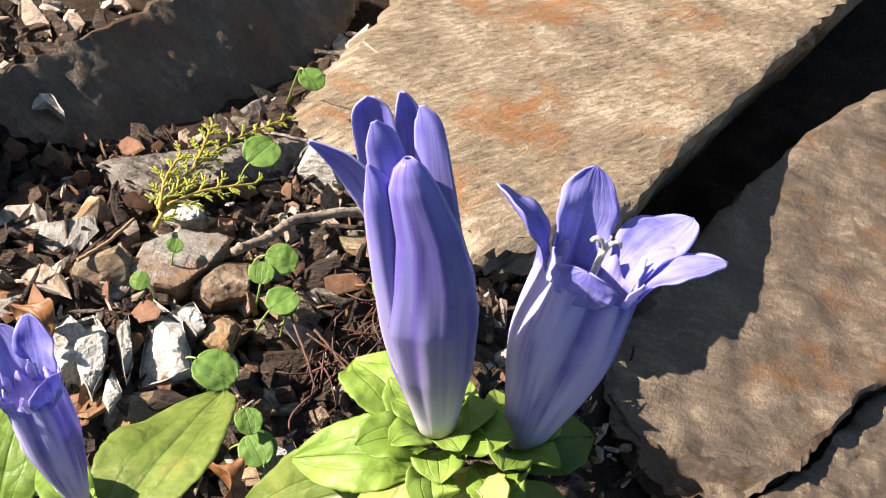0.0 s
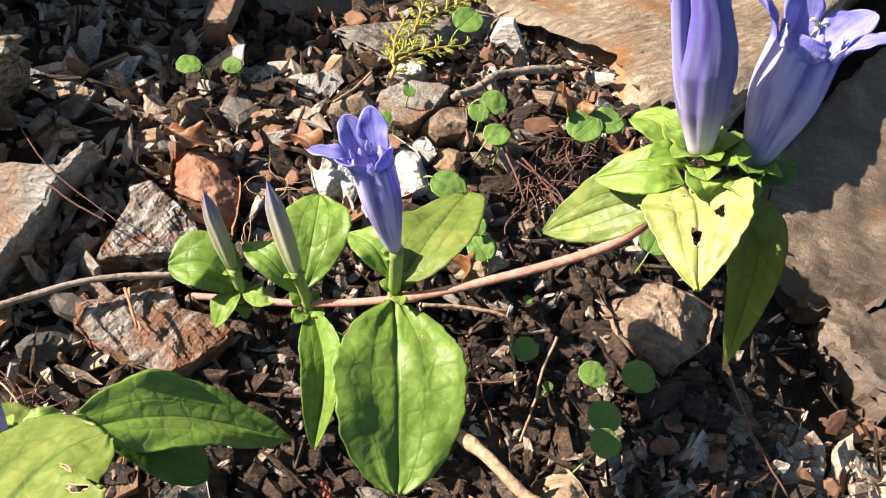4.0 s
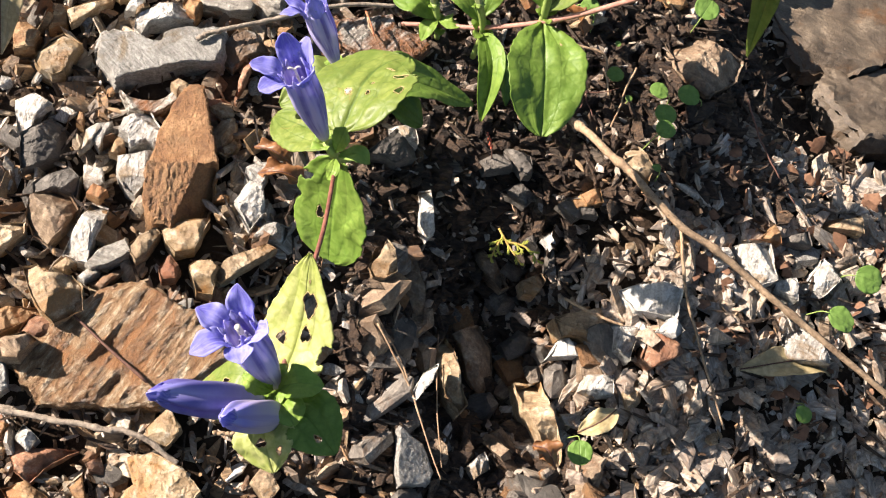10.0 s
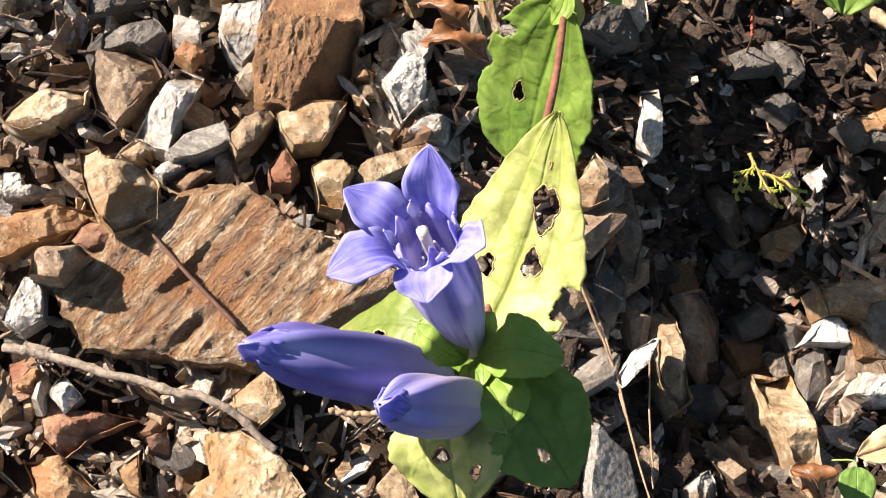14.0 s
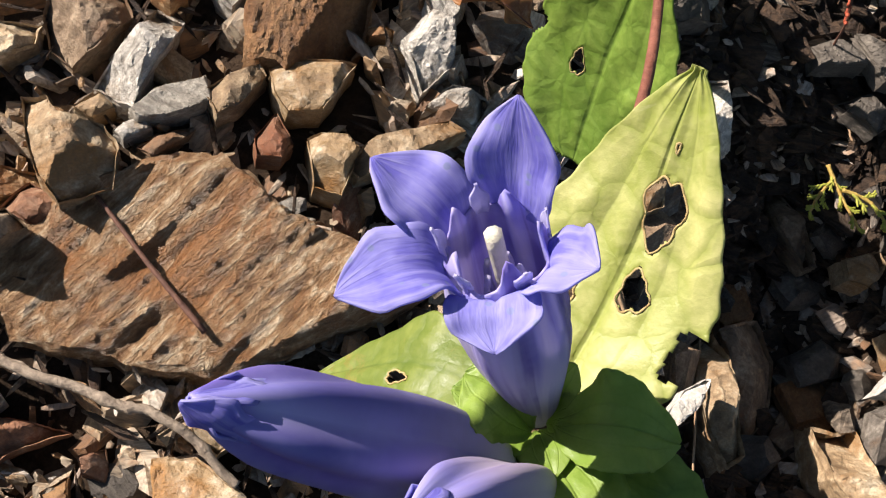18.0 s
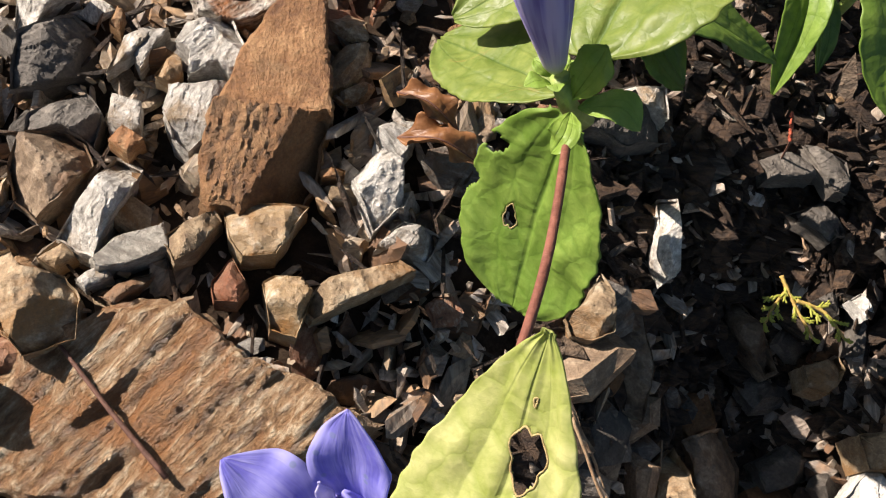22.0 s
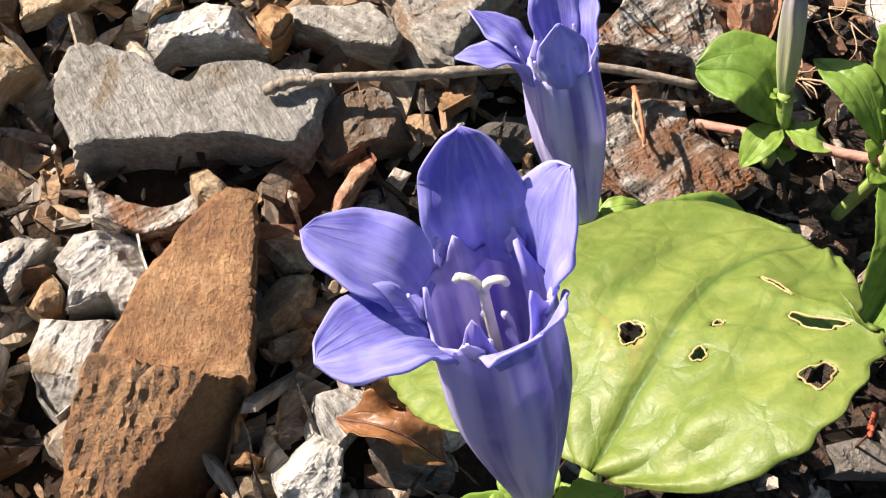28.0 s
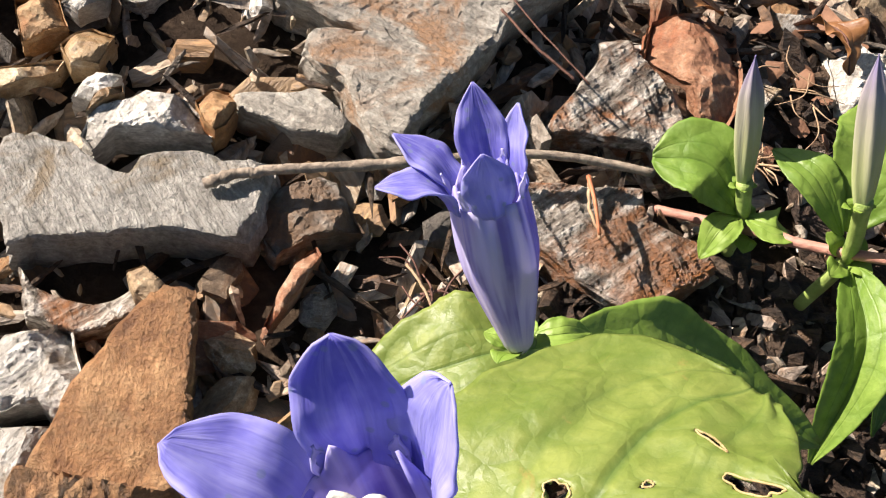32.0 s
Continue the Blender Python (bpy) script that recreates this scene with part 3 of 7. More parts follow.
    for gy in np.arange(min(ys), max(ys), cell):
        for gx in np.arange(min(xs), max(xs), cell):
            q = Vector((gx + rng.uniform(-0.35, 0.35) * cell, gy + rng.uniform(-0.35, 0.35) * cell))
            if inside(q.x, q.y, loop):
                inner.append(q)
    found, _, tris, origin, _, _ = delaunay_2d_cdt(rim + inner, [(k, (k + 1) % n) for k in range(n)], [], 1, 1e-4)
    bm = bmesh.new()
    put, rim_verts = [], [None] * n
    for v, src in zip(found, origin):
        low = 0.03 if any(k < n for k in src) else 0.0
        put.append(bm.verts.new((x0 + v.x, y0 + v.y, z0 + height(v) - low)))
        for k in src:
            if k < n:
                rim_verts[k] = put[-1]
    for t in tris:
        bm.faces.new([put[k] for k in t])
    above = rim_verts
    for li, (sc, dz) in enumerate(((1.02, -0.08 * min(thick, 1.5)), (0.97, -0.14 * thick), (1.03, -0.24 * thick), (0.98, -0.34 * thick), (1.05, -0.5 * thick), (1.02, -thick))):
        ring = []
        for q in edge:
            p = mid + (q - mid) * sc
            p = p * (1 + 0.03 * noise.noise(Vector((q.x * 3, q.y * 3, li * 1.9)) + off))
            ring.append(bm.verts.new((x0 + p.x, y0 + p.y, z0 + slope[0] * p.x + slope[1] * p.y + dz + 0.5 * (height(p) - slope[0] * p.x - slope[1] * p.y))))
        for k in range(n):
            a, c = above[k], above[(k + 1) % n]
            if a and c:
                bm.faces.new((a, c, ring[(k + 1) % n], ring[k]))
        above = ring
    bm.faces.new(above)
    bmesh.ops.triangulate(bm, faces=[f for f in bm.faces if len(f.verts) > 4])
    TAKEN.append((x0, y0, [(x0 + a, y0 + b) for a, b in outline], size * 1.5))
    cat = "rock" if size > 5 else "stone"
    return solo(name, bm, ROCKS[look_of], (x0, y0, z0 - thick), label, cat, "stones on the bank", smooth="creased", crease=32 if size > 4.5 else 15)


def sheet(rows, thickness=0.03, uvs=None, keep=None):
    """A thin solid skin from rows of points."""
    bm = bmesh.new()
    lay = bm.loops.layers.uv.new("UVMap")
    grid = [[bm.verts.new(q) for q in r] for r in rows]
    h, w = len(grid) - 1, len(grid[0]) - 1
    for i in range(h):
        for j in range(w):
            if keep and not keep((j + 0.5) / w, (i + 0.5) / h):
                continue
            f = bm.faces.new((grid[i][j], grid[i][j + 1], grid[i + 1][j + 1], grid[i + 1][j]))
            for lp, (a, b) in zip(f.loops, ((j, i), (j + 1, i), (j + 1, i + 1), (j, i + 1))):
                lp[lay].uv = (a / w, b / h)
    loose = [v for v in bm.verts if not v.link_faces]
    bmesh.ops.delete(bm, geom=loose, context="VERTS")
    bmesh.ops.remove_doubles(bm, verts=bm.verts, dist=0.0005)
    if thickness:
        bmesh.ops.solidify(bm, geom=bm.faces[:], thickness=thickness)
    return bm


def leaf(parent, spine, width, up, look_of, fold=0.12, wave=0.05, widest=0.42, holes=(), bites=(), label="", name="leaf", fine=1.0, blunt=1.0, curl=0.0):
    """A blade along its spine. up: where the upper side looks. holes: (across -1..1, along 0..1, half-width, half-length), in those units."""
    n, m = max(8, int(34 * fine)), max(6, int(26 * fine))
    if holes or bites:
        n, m = 80, 60
    line = bend(spine, n)
    rng = random.Random(round(spine[0][0] * 31 + spine[-1][1] * 17))
    ph = rng.uniform(0, 6)
    up = Vector(up).normalized()
    p = math.log(0.5) / math.log(widest)
    rows, axis = [], []
    for i, q in enumerate(line):
        d = (line[min(i + 1, n)] - line[max(i - 1, 0)]).normalized()
        side = d.cross(up).normalized()
        nor = side.cross(d)
        s = i / n
        half = width / 2 * max(0.03, math.sin(math.pi * min(0.995, max(0.004, s)) ** p)) ** (0.75 / blunt)
        axis.append((q, side, nor, half))
        row = []
        for j in range(m + 1):
            t = j / m * 2 - 1
            lift = fold * half * abs(t) + wave * half * (math.sin(s * 11 + ph + t * 2) * abs(t) ** 1.5 + 0.5 * math.sin(s * 23 + ph * 2) * abs(t) ** 3)
            lift -= 0.022 * width * (math.exp(-(t / 0.05) ** 2) + 0.2 * math.exp(-((abs(t) - 0.40) / 0.07) ** 2)) * (1 - s)
            lift += 0.03 * width * noise.noise(Vector((t * 3 + ph, s * 5, ph)))
            lift += curl * half * t * abs(t)
            row.append(q + side * t * half * (1 + 0.015 * math.sin(s * 70 + ph) + 0.05 * noise.noise(Vector((s * 9, ph, t * 0.4)))) + nor * lift)
        rows.append(row)

    def keep(u, v):
        t = u * 2 - 1
        for k, (a, b, ra, rb) in enumerate(tuple(holes) + tuple(bites)):
            ang = math.atan2((v - b) / rb, (t - a) / ra)
            wob = 1 + 0.16 * math.sin(ang * 3 + k * 2) + 0.08 * math.sin(ang * 7 + k)
            if ((t - a) / ra) ** 2 + ((v - b) / rb) ** 2 < wob ** 2:
                return False
        return True
    ob = part(name, sheet(rows, 0.025 * min(1, width / 2), keep=keep if holes or bites else None), LEAF[look_of], parent, label)

    def at(t, s):
        i = min(n, max(0, round(s * n)))
        j = min(m, max(0, round((t + 1) / 2 * m)))
        return rows[i][j], axis[i][2]
    for k, (a, b, ra, rb) in enumerate(holes):
        ring_pts = []
        for g in range(25):
            ang = g / 24 * math.tau
            wob = 1 + 0.16 * math.sin(ang * 3 + k * 2) + 0.08 * math.sin(ang * 7 + k)
            s = min(1, max(0, b + math.sin(ang) * rb * wob)) * n
            tt = min(1, max(-1, a + math.cos(ang) * ra * wob))
            i, j = min(n - 1, int(s)), min(m - 1, int((tt + 1) / 2 * m))
            fi, fj = s - i, (tt + 1) / 2 * m - j
            low = rows[i][j].lerp(rows[i][j + 1], fj)
            high = rows[i + 1][j].lerp(rows[i + 1][j + 1], fj)
            ring_pts.append(low.lerp(high, fi))
        part("hole_rim", tube(ring_pts, 0.012, 0.012, 40, 6, 0.35, seed=k), RIM, ob, "dried tan rim of an eaten hole")
    return ob


def petal(parent, foot, out, axis, width, length, spread, cup=0.25, twist=0.0, tip=0.62, name="petal", look_of=None):
    """A corolla lobe that rises along the axis and bends outwards by spread degrees."""
    n, m = 20, 12
    side = axis.cross(out).normalized()
    rows, q, rng = [], Vector(foot), random.Random(round(foot[0] * 91 + foot[1] * 57 + spread))
    ph = rng.uniform(0, 6)
    for i in range(n + 1):
        s = i / n
        ang = radians(spread) * min(1.0, s * 1.7)
        d = axis * math.cos(ang) + out * math.sin(ang)
        nor = out * math.cos(ang) - axis * math.sin(ang)
        if i:
            q = q + d * (length / n)
        half = width / 2 * (0.66 + 0.36 * math.sin(math.pi * min(1, s * 0.95)) ** 1.2) * (1 if s < 0.5 else max(0.0, 1 - ((s - 0.5) / 0.5) ** (2.6 if tip < 0.6 else 1.9))) ** tip
        half = max(half, 0.015)
        sw = side * math.cos(twist * s) + nor * math.sin(twist * s)
        row = []
        for j in range(m + 1):
            t = j / m * 2 - 1
            ruffle = 0.10 * half * t * t * math.sin(s * 9 + ph + t * 2) + 0.05 * half * abs(t) ** 3 * math.sin(s * 21 + ph * 2)
            row.append(q + sw * t * half * (1 + 0.03 * math.sin(s * 17 + ph + t)) - nor * (cup * half * t * t) * (1.25 - 0.9 * s) + nor * (0.05 * half * math.sin(s * 6 + ph + t * 3) + ruffle)
                       + nor * 0.06 * width * math.exp(-(t / 0.12) ** 2) * (1 - s))
        rows.append(row)
    return part(name, sheet(rows, 0.022), look_of or PETAL, parent)


def flower(parent, base, tip, width, spreads, roll=0.0, tube_share=0.64, lobe=None, bow=0.0, pistil=False, label="", lobe_width=None, angles=None, sizes=(1, 1, 1, 1, 1), pleats=0.085, turn=0.0, mouth=0.92, tip_round=0.5, fork=True):
    """A five-lobed trumpet from base towards tip. spreads: the five lobes' bend outwards, in degrees."""
    base, tip = Vector(base), Vector(tip)
    axis = (tip - base).normalized()
    length = (tip - base).length
    e1 = axis.orthogonal().normalized()
    world_x = Vector((1, 0, 0))
    e1 = (world_x - axis * world_x.dot(axis)).normalized()
    e2 = axis.cross(e1)
    n, m = 22, 60
    tl = length * tube_share
    rows = []
    sag = Vector((0, -1, 0)) * bow
    for i in range(n + 1):
        s = i / n
        r = width / 2 * (0.34 + 0.66 * math.sin(math.pi / 2 * min(1, s * 1.25)) ** 1.2) * (1 - (1 - mouth) * max(0, s - 0.6) / 0.4)
        if i == 0:
            r *= 0.75
        row = []
        for j in range(m + 1):
            a = j / m * math.tau + roll
            pleat = math.cos((a - roll) * 5 + turn * s)
            rr = r * (1 + pleats * pleat * s + 0.02 * math.sin(a * 13 + s * 5) * s - 0.05 * math.exp(-((pleat + 1) / 0.25) ** 2) * s)
            up = tl * s
            if i == n:
                up += 0.10 * tl * max(0, -pleat) ** 2
            row.append(base + axis * up + (e1 * math.cos(a) + e2 * math.sin(a)) * rr + sag * s * (1 - s) * 4)
        rows.append(row)
    fl = part("flower", sheet(rows, 0.025), TUBE, parent, label)
    ll = lobe or (length - tl) * 1.15
    lw = lobe_width or width * 0.78
    for k, sp in enumerate(spreads):
        a = radians(angles[k]) if angles else k / 5 * math.tau + roll
        out = e1 * math.cos(a) + e2 * math.sin(a)
        foot = base + axis * (tl * 0.955) + out * width / 2 * (mouth + 0.03)
        petal(fl, foot, out, axis, lw, ll * sizes[k], sp, twist=0.15 * math.sin(k * 2.3 + roll), tip=tip_round)
    for k in range(5):
        # a short pointed tooth stands between each pair of lobes
        a = [radians(v) for v in sorted(angles)] if angles else [j / 5 * math.tau + roll for j in range(5)]
        w = (a[k] + (a[(k + 1) % 5] if k < 4 else a[0] + math.tau)) / 2
        out = e1 * math.cos(w) + e2 * math.sin(w)
        foot = base + axis * (tl * 0.98) + out * width / 2 * (mouth + 0.02)
        petal(fl, foot, out, axis, lw * 0.22, ll * 0.33, 4 + 4 * k, tip=1.5, name="tooth", look_of=TOOTH)
    if pistil:
        top = base + axis * (length * 0.82)
        bm = tube([base + axis * tl * 0.4, base + axis * tl * 0.8, top], 0.05 if fork else 0.07, 0.042 if fork else 0.08, 10, 8)
        for sgn in (-1, 1) if fork else ():
            tube([top - axis * 0.05, top + axis * 0.08 + e1 * 0.06 * sgn, top + axis * 0.11 + e1 * 0.15 * sgn, top + axis * 0.06 + e1 * 0.18 * sgn], 0.036, 0.03, 8, 6, bm=bm)
        part("pistil", bm, CREAM, fl, "cream forked pistil" if fork else "cream pistil")
        for k in range(5):
            a = (k + 0.5) / 5 * math.tau + roll
            out = e1 * math.cos(a) + e2 * math.sin(a)
            part("stamen", tube([base + axis * tl * 0.5 + out * 0.12, base + axis * tl * 0.8 + out * width * 0.17, base + axis * tl * 0.9 + out * width * 0.13], 0.035, 0.03, 8, 6),
                 LILAC, fl)
    return fl


def wound_flower(parent, base, tip, side, label):
    """A tall half-closed trumpet: a wide wound fold in front, others behind it that end in rounded lobes."""
    base, axis, side = Vector(base), (Vector(tip) - Vector(base)).normalized(), Vector(side).normalized()
    front = side.cross(axis).normalized()
    axis = axis * 0.955

    def glide(table, w):
        for a, b in zip(table, table[1:]):
            if w <= b[0]:
                f = max(0.0, (w - a[0]) / (b[0] - a[0]))
                f = f * f * (3 - 2 * f) * 0.5 + f * 0.5
                return [p + (q - p) * f for p, q in zip(a, b)]
        return list(table[-1])

    # height, middle, half width
    body = ((0, 0.0, 0.15), (0.06, 0.0, 0.2), (0.35, 0.0, 0.26), (1.0, 0.0, 0.42), (1.75, 0.0, 0.5), (2.3, 0.045, 0.43), (2.9, 0.03, 0.33), (3.5, -0.09, 0.235), (3.72, -0.115, 0.15), (3.86, -0.12, 0.03))
    rows = []
    for i in range(57):
        s = i / 56
        w, c, r = glide(body, s * 3.86)
        row = []
        for j in range(61):
            a = j / 60 * math.tau
            # soft ridges that wind upwards, deepest near the middle
            ridge = 0.07 * abs(math.cos(a * 3.5 + 0.6 + s * 1.6)) + 0.03 * math.sin(a * 9 - s * 4) - 0.05
            rr = r * (1 + ridge * math.sin(math.pi * min(1, s * 1.1)) * 1.6)
            row.append(base + axis * w + side * (c + math.cos(a) * rr) + front * (0.12 * s + math.sin(a) * rr * 0.8))
        rows.append(row)
    fl = part("flower", sheet(rows, 0.02), WOUND, parent, label)

    def fold(spine, depth, bulge, roll_edge=0.0):
        out = []
        for i in range(29):
            k = i / 28 * (len(spine) - 1)
            a = min(len(spine) - 2, int(k))
            f = k - a
            p0, p1, p2, p3 = (spine[max(0, min(len(spine) - 1, a + o))] for o in (-1, 0, 1, 2))
            at = [0.5 * (2 * q1 + (q2 - q0) * f + (2 * q0 - 5 * q1 + 4 * q2 - q3) * f * f + (3 * q1 - q0 - 3 * q2 + q3) * f ** 3) for q0, q1, q2, q3 in zip(p0, p1, p2, p3)]
            way = Vector((p2[0] - p1[0], p2[1] - p1[1])).normalized()
            across = side * way.y - axis * way.x
            half = max(0.012, at[2])
            out.append([base + side * at[0] + axis * at[1] + across * (t * half) + front * (depth + half * (bulge * (1 - t * t) + roll_edge * t + 0.12 * math.sin(i * 0.33 + t * 3) * t))
                        for t in (j / 12 * 2 - 1 for j in range(13))])
        return part("petal", sheet(out, 0.02), GORE, fl)

    fold([(-0.1, 0.5, 0.12), (-0.3, 1.4, 0.2), (-0.38, 2.25, 0.2), (-0.42, 3.1, 0.19), (-0.45, 3.5, 0.14), (-0.53, 3.79, 0.015)], 0.06, 0.6, -0.25)
    fold([(0.0, 0.6, 0.15), (-0.18, 2.2, 0.3), (-0.28, 3.1, 0.25), (-0.34, 3.7, 0.2), (-0.39, 4.0, 0.15), (-0.44, 4.19, 0.03)], -0.12, 0.4, -0.3)
    fold([(-0.1, 0.8, 0.15), (-0.32, 2.8, 0.22), (-0.42, 3.6, 0.23), (-0.46, 4.0, 0.22), (-0.47, 4.22, 0.17), (-0.47, 4.35, 0.03)], -0.34, -0.4, 0.2)
    fold([(0.0, 0.8, 0.12), (-0.08, 3.0, 0.16), (-0.09, 3.8, 0.14), (-0.11, 4.15, 0.11), (-0.15, 4.35, 0.02)], -0.4, -0.5)
    fold([(0.1, 0.6, 0.2), (0.2, 1.8, 0.28), (0.17, 2.9, 0.21), (0.13, 3.6, 0.185), (0.11, 4.0, 0.16), (0.09, 4.2, 0.12), (0.04, 4.35, 0.02)], -0.1, 0.3, 0.35)
    fold([(-0.2, 1.2, 0.1), (-0.5, 2.9, 0.07), (-0.6, 3.42, 0.17), (-0.78, 3.73, 0.14), (-0.95, 3.9, 0.07), (-1.1, 4.02, 0.012)], -0.06, -0.5, 0.2)
    return fl


def closed_flower(parent, base, tip, width, label="", roll=0.0, bow=0.0, squash=1.0, material=None, blunt=1.0, name="flower", end=0.02):
    """A shut trumpet: twisted folds that taper to a blunt tip."""
    base, tip = Vector(base), Vector(tip)
    axis, length = (tip - base).normalized(), (tip - base).length
    wx = Vector((1, 0, 0))
    e1 = (wx - axis * wx.dot(axis))
    e1 = e1.normalized() if e1.length > 0.2 else axis.orthogonal().normalized()
    e2 = axis.cross(e1)
    n, m = 34, 60
    rows = []
    for i in range(n + 1):
        s = i / n
        r = width / 2 * (0.42 + 0.58 * math.sin(math.pi * min(1, s / 1.05) ** 0.8) ** 0.9)
        r *= (1 if s < 0.72 else max(0.0, 1 - (1 - end) * ((s - 0.72) / 0.28) ** (2.2 * blunt)))
        row = []
        for j in range(m + 1):
            a = j / m * math.tau + roll
            f = math.cos(a * 5 + s * 3.4) + 0.35 * math.sin(a * 3 - s * 5 + roll)
            rr = r * (1 + (0.085 + 0.22 * max(0, s - 0.45)) * f)
            row.append(base + axis * length * s + e1 * math.cos(a) * rr + e2 * math.sin(a) * rr * squash + Vector((0, 0, bow)) * 4 * s * (1 - s))
        rows.append(row)
    body = part(name, sheet(rows, 0.02), material or SHUT, parent, label)
    if end > 0.1:
        # the lobes' pale tips stand together at the end
        for k in range(5):
            a = k / 5 * math.tau + roll
            out = e1 * math.cos(a) + e2 * math.sin(a)
            petal(body, base + axis * length * (0.80 + 0.012 * k) + out * width * 0.27, out, axis, width * 0.52, length * 0.17 * (1 + 0.12 * math.sin(k * 2.1)), -30 + 6 * (k % 3), tip=0.7, cup=0.5)
    return body


def calyx(parent, base, axis, size, count=5, roll=0.0, look_of="bract", spread=1.0):
    """Small leaves round a flower's foot."""
    base, axis = Vector(base), Vector(axis).normalized()
    e1 = axis.orthogonal().normalized()
    e2 = axis.cross(e1)
    for k in range(count):
        a = k / count * math.tau + roll
        out = e1 * math.cos(a) + e2 * math.sin(a)
        z = size * (0.85 + 0.3 * ((k * 37) % 5) / 5)
        leaf(parent, [base + out * 0.12, base + out * 0.55 * z * spread + axis * 0.35 * z, base + out * 0.95 * z * spread + axis * 0.42 * z], z * 0.72,
             axis, look_of, 0.15, 0.10, 0.5, name="bract", fine=0.45)


# ---- ground ----
def ground_sheet():
    def axis_of(lo, hi, cell):
        a, step, v = list(np.arange(lo, hi + 0.01, cell)), cell, hi
        while v < 6000:
            step *= 1.5
            v += step
            a.append(v)
        step, v = cell, lo
        while v > -6000:
            step *= 1.5
            v -= step
            a.insert(0, v)
        return a
    xs, ys = axis_of(-24, 40, 0.45), axis_of(-24, 44, 0.45)
    verts = []
    for y in ys:
        for x in xs:
            z = ground_z(x, y) - 0.55
            near = -26 < x < 42 and -26 < y < 46
            z += noise.fractal(Vector((x * 0.35, y * 0.35, 0.3)), 0.9, 2.0, 5 if near else 2) * 0.45
            if near:
                z += noise.noise(Vector((x * 2.2, y * 2.2, 3))) * 0.12
            verts.append((x * 0.01, y * 0.01, z * 0.01))
    w = len(xs)
    faces = [(j * w + i, j * w + i + 1, (j + 1) * w + i + 1, (j + 1) * w + i) for j in range(len(ys) - 1) for i in range(w - 1)]
    me = bpy.data.meshes.new("ground")
    me.from_pydata(verts, [], faces)
    me.polygons.foreach_set("use_smooth", [True] * len(faces))
    me.materials.append(SOIL)
    tagged(new("ground", me), "dark stony soil of a bank", "ground", kind="structure")


ground_sheet()

# ---- stones that stand out ----
stone("brown_slate", (-7.7, -3.5, 1.1), [(-0.2, 3.5), (0.5, 3.6), (1, 1.7), (1.3, 0.2), (1.3, -1.3), (1.1, -1.9), (0.1, -2.4), (-0.6, -2.2), (-1.1, -2.1), (-1.3, -1.2), (-1.3, 0.2), (-0.8, 2.1)], 2.2, "brown", (0.29, 0.01),
      "long rust-brown slate standing among grey chips", ledge=0.34)
stone("orange_pebble", (-6.1, -4.4, 0.8), [(-0.3, -0), (-0, 0.1), (0.3, 0.1), (0.3, -0.1), (-0.2, -0.2)], 0.6, "ochre", (0.19, 0.06),
      "smooth small orange pebble among chips")
stone("angular_stone", (-4.9, -4.6, 1.4), [(-0.7, -0), (-0.2, 0.8), (0.3, 0.6), (0.5, -0.4), (0, -1)], 1.4, "silver", (0.09, 0.08),
      "angular grey and white stone")
stone("layered_rock", (-8.7, 9.8, 1.3), [(-5.3, 0.2), (-2.2, 0.6), (3.1, 1.2), (4.3, 1.9), (3.5, -0.2), (3.5, -0.8), (-1.9, -1.4), (-5, -1.5)], 3.0, "layered", (0.19, -0.11),
      "weathered tan rock with fine layers")
stone("brown_slab", (-9.0, -10.3, -0.3), [(-4.9, -0.1), (-3.3, 0.7), (-1, 2.2), (0.2, 2.5), (1.8, 1.5), (3.5, 1), (5, 0.4), (3.4, -0.7), (1.7, -1.9), (0.6, -2.2), (-3.2, -2.2), (-3.8, -1.2)], 2.4, "ripple", (0.21, 0.21),
      "broad brown slab with a rippled surface")
stone("schist_stone", (-4.0, -5.7, 1.1), [(-0.8, -0.3), (-0.3, 0.4), (0.6, 0.3), (0.4, -0.4)], 1.0, "silver", (-0.02, 0.13),
      "silver schist stone beside a hanging leaf")
stone("weathered_slab", (23.1, 24.9, -6.2), [(-12.2, -6.1), (-10.6, -2.9), (-7.7, 2.4), (-0.4, 19.2), (42.6, 35.9), (15, 8), (9.2, 2.4), (0.4, -6.7), (-3.1, -10.6), (-5.3, -12.1), (-7.9, -12.4), (-8.1, -9.7), (-11.8, -7.4)], 5.0, "slab", (0.00, -0.50),
      "large weathered slab with rusty stains")
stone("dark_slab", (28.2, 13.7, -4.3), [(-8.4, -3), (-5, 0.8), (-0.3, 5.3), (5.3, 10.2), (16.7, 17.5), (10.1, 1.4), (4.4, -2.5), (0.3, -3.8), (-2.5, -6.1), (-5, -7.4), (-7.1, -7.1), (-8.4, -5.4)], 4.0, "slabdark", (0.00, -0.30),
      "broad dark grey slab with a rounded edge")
stone("brown_slab", (26.1, 6.7, -2.8), [(-3.5, 1.1), (-2.7, -0.6), (-0.1, 0.8), (3.1, 3.3), (7.3, 4.4), (3.1, -3.4), (-2.8, -4.1), (-4.4, -1.6)], 3.0, "slabdark", (0.00, -0.30),
      "brown slab below a dark crack")
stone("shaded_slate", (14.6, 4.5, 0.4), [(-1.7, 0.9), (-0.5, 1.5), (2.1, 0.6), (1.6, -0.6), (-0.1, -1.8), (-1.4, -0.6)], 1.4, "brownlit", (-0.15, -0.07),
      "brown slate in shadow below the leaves")
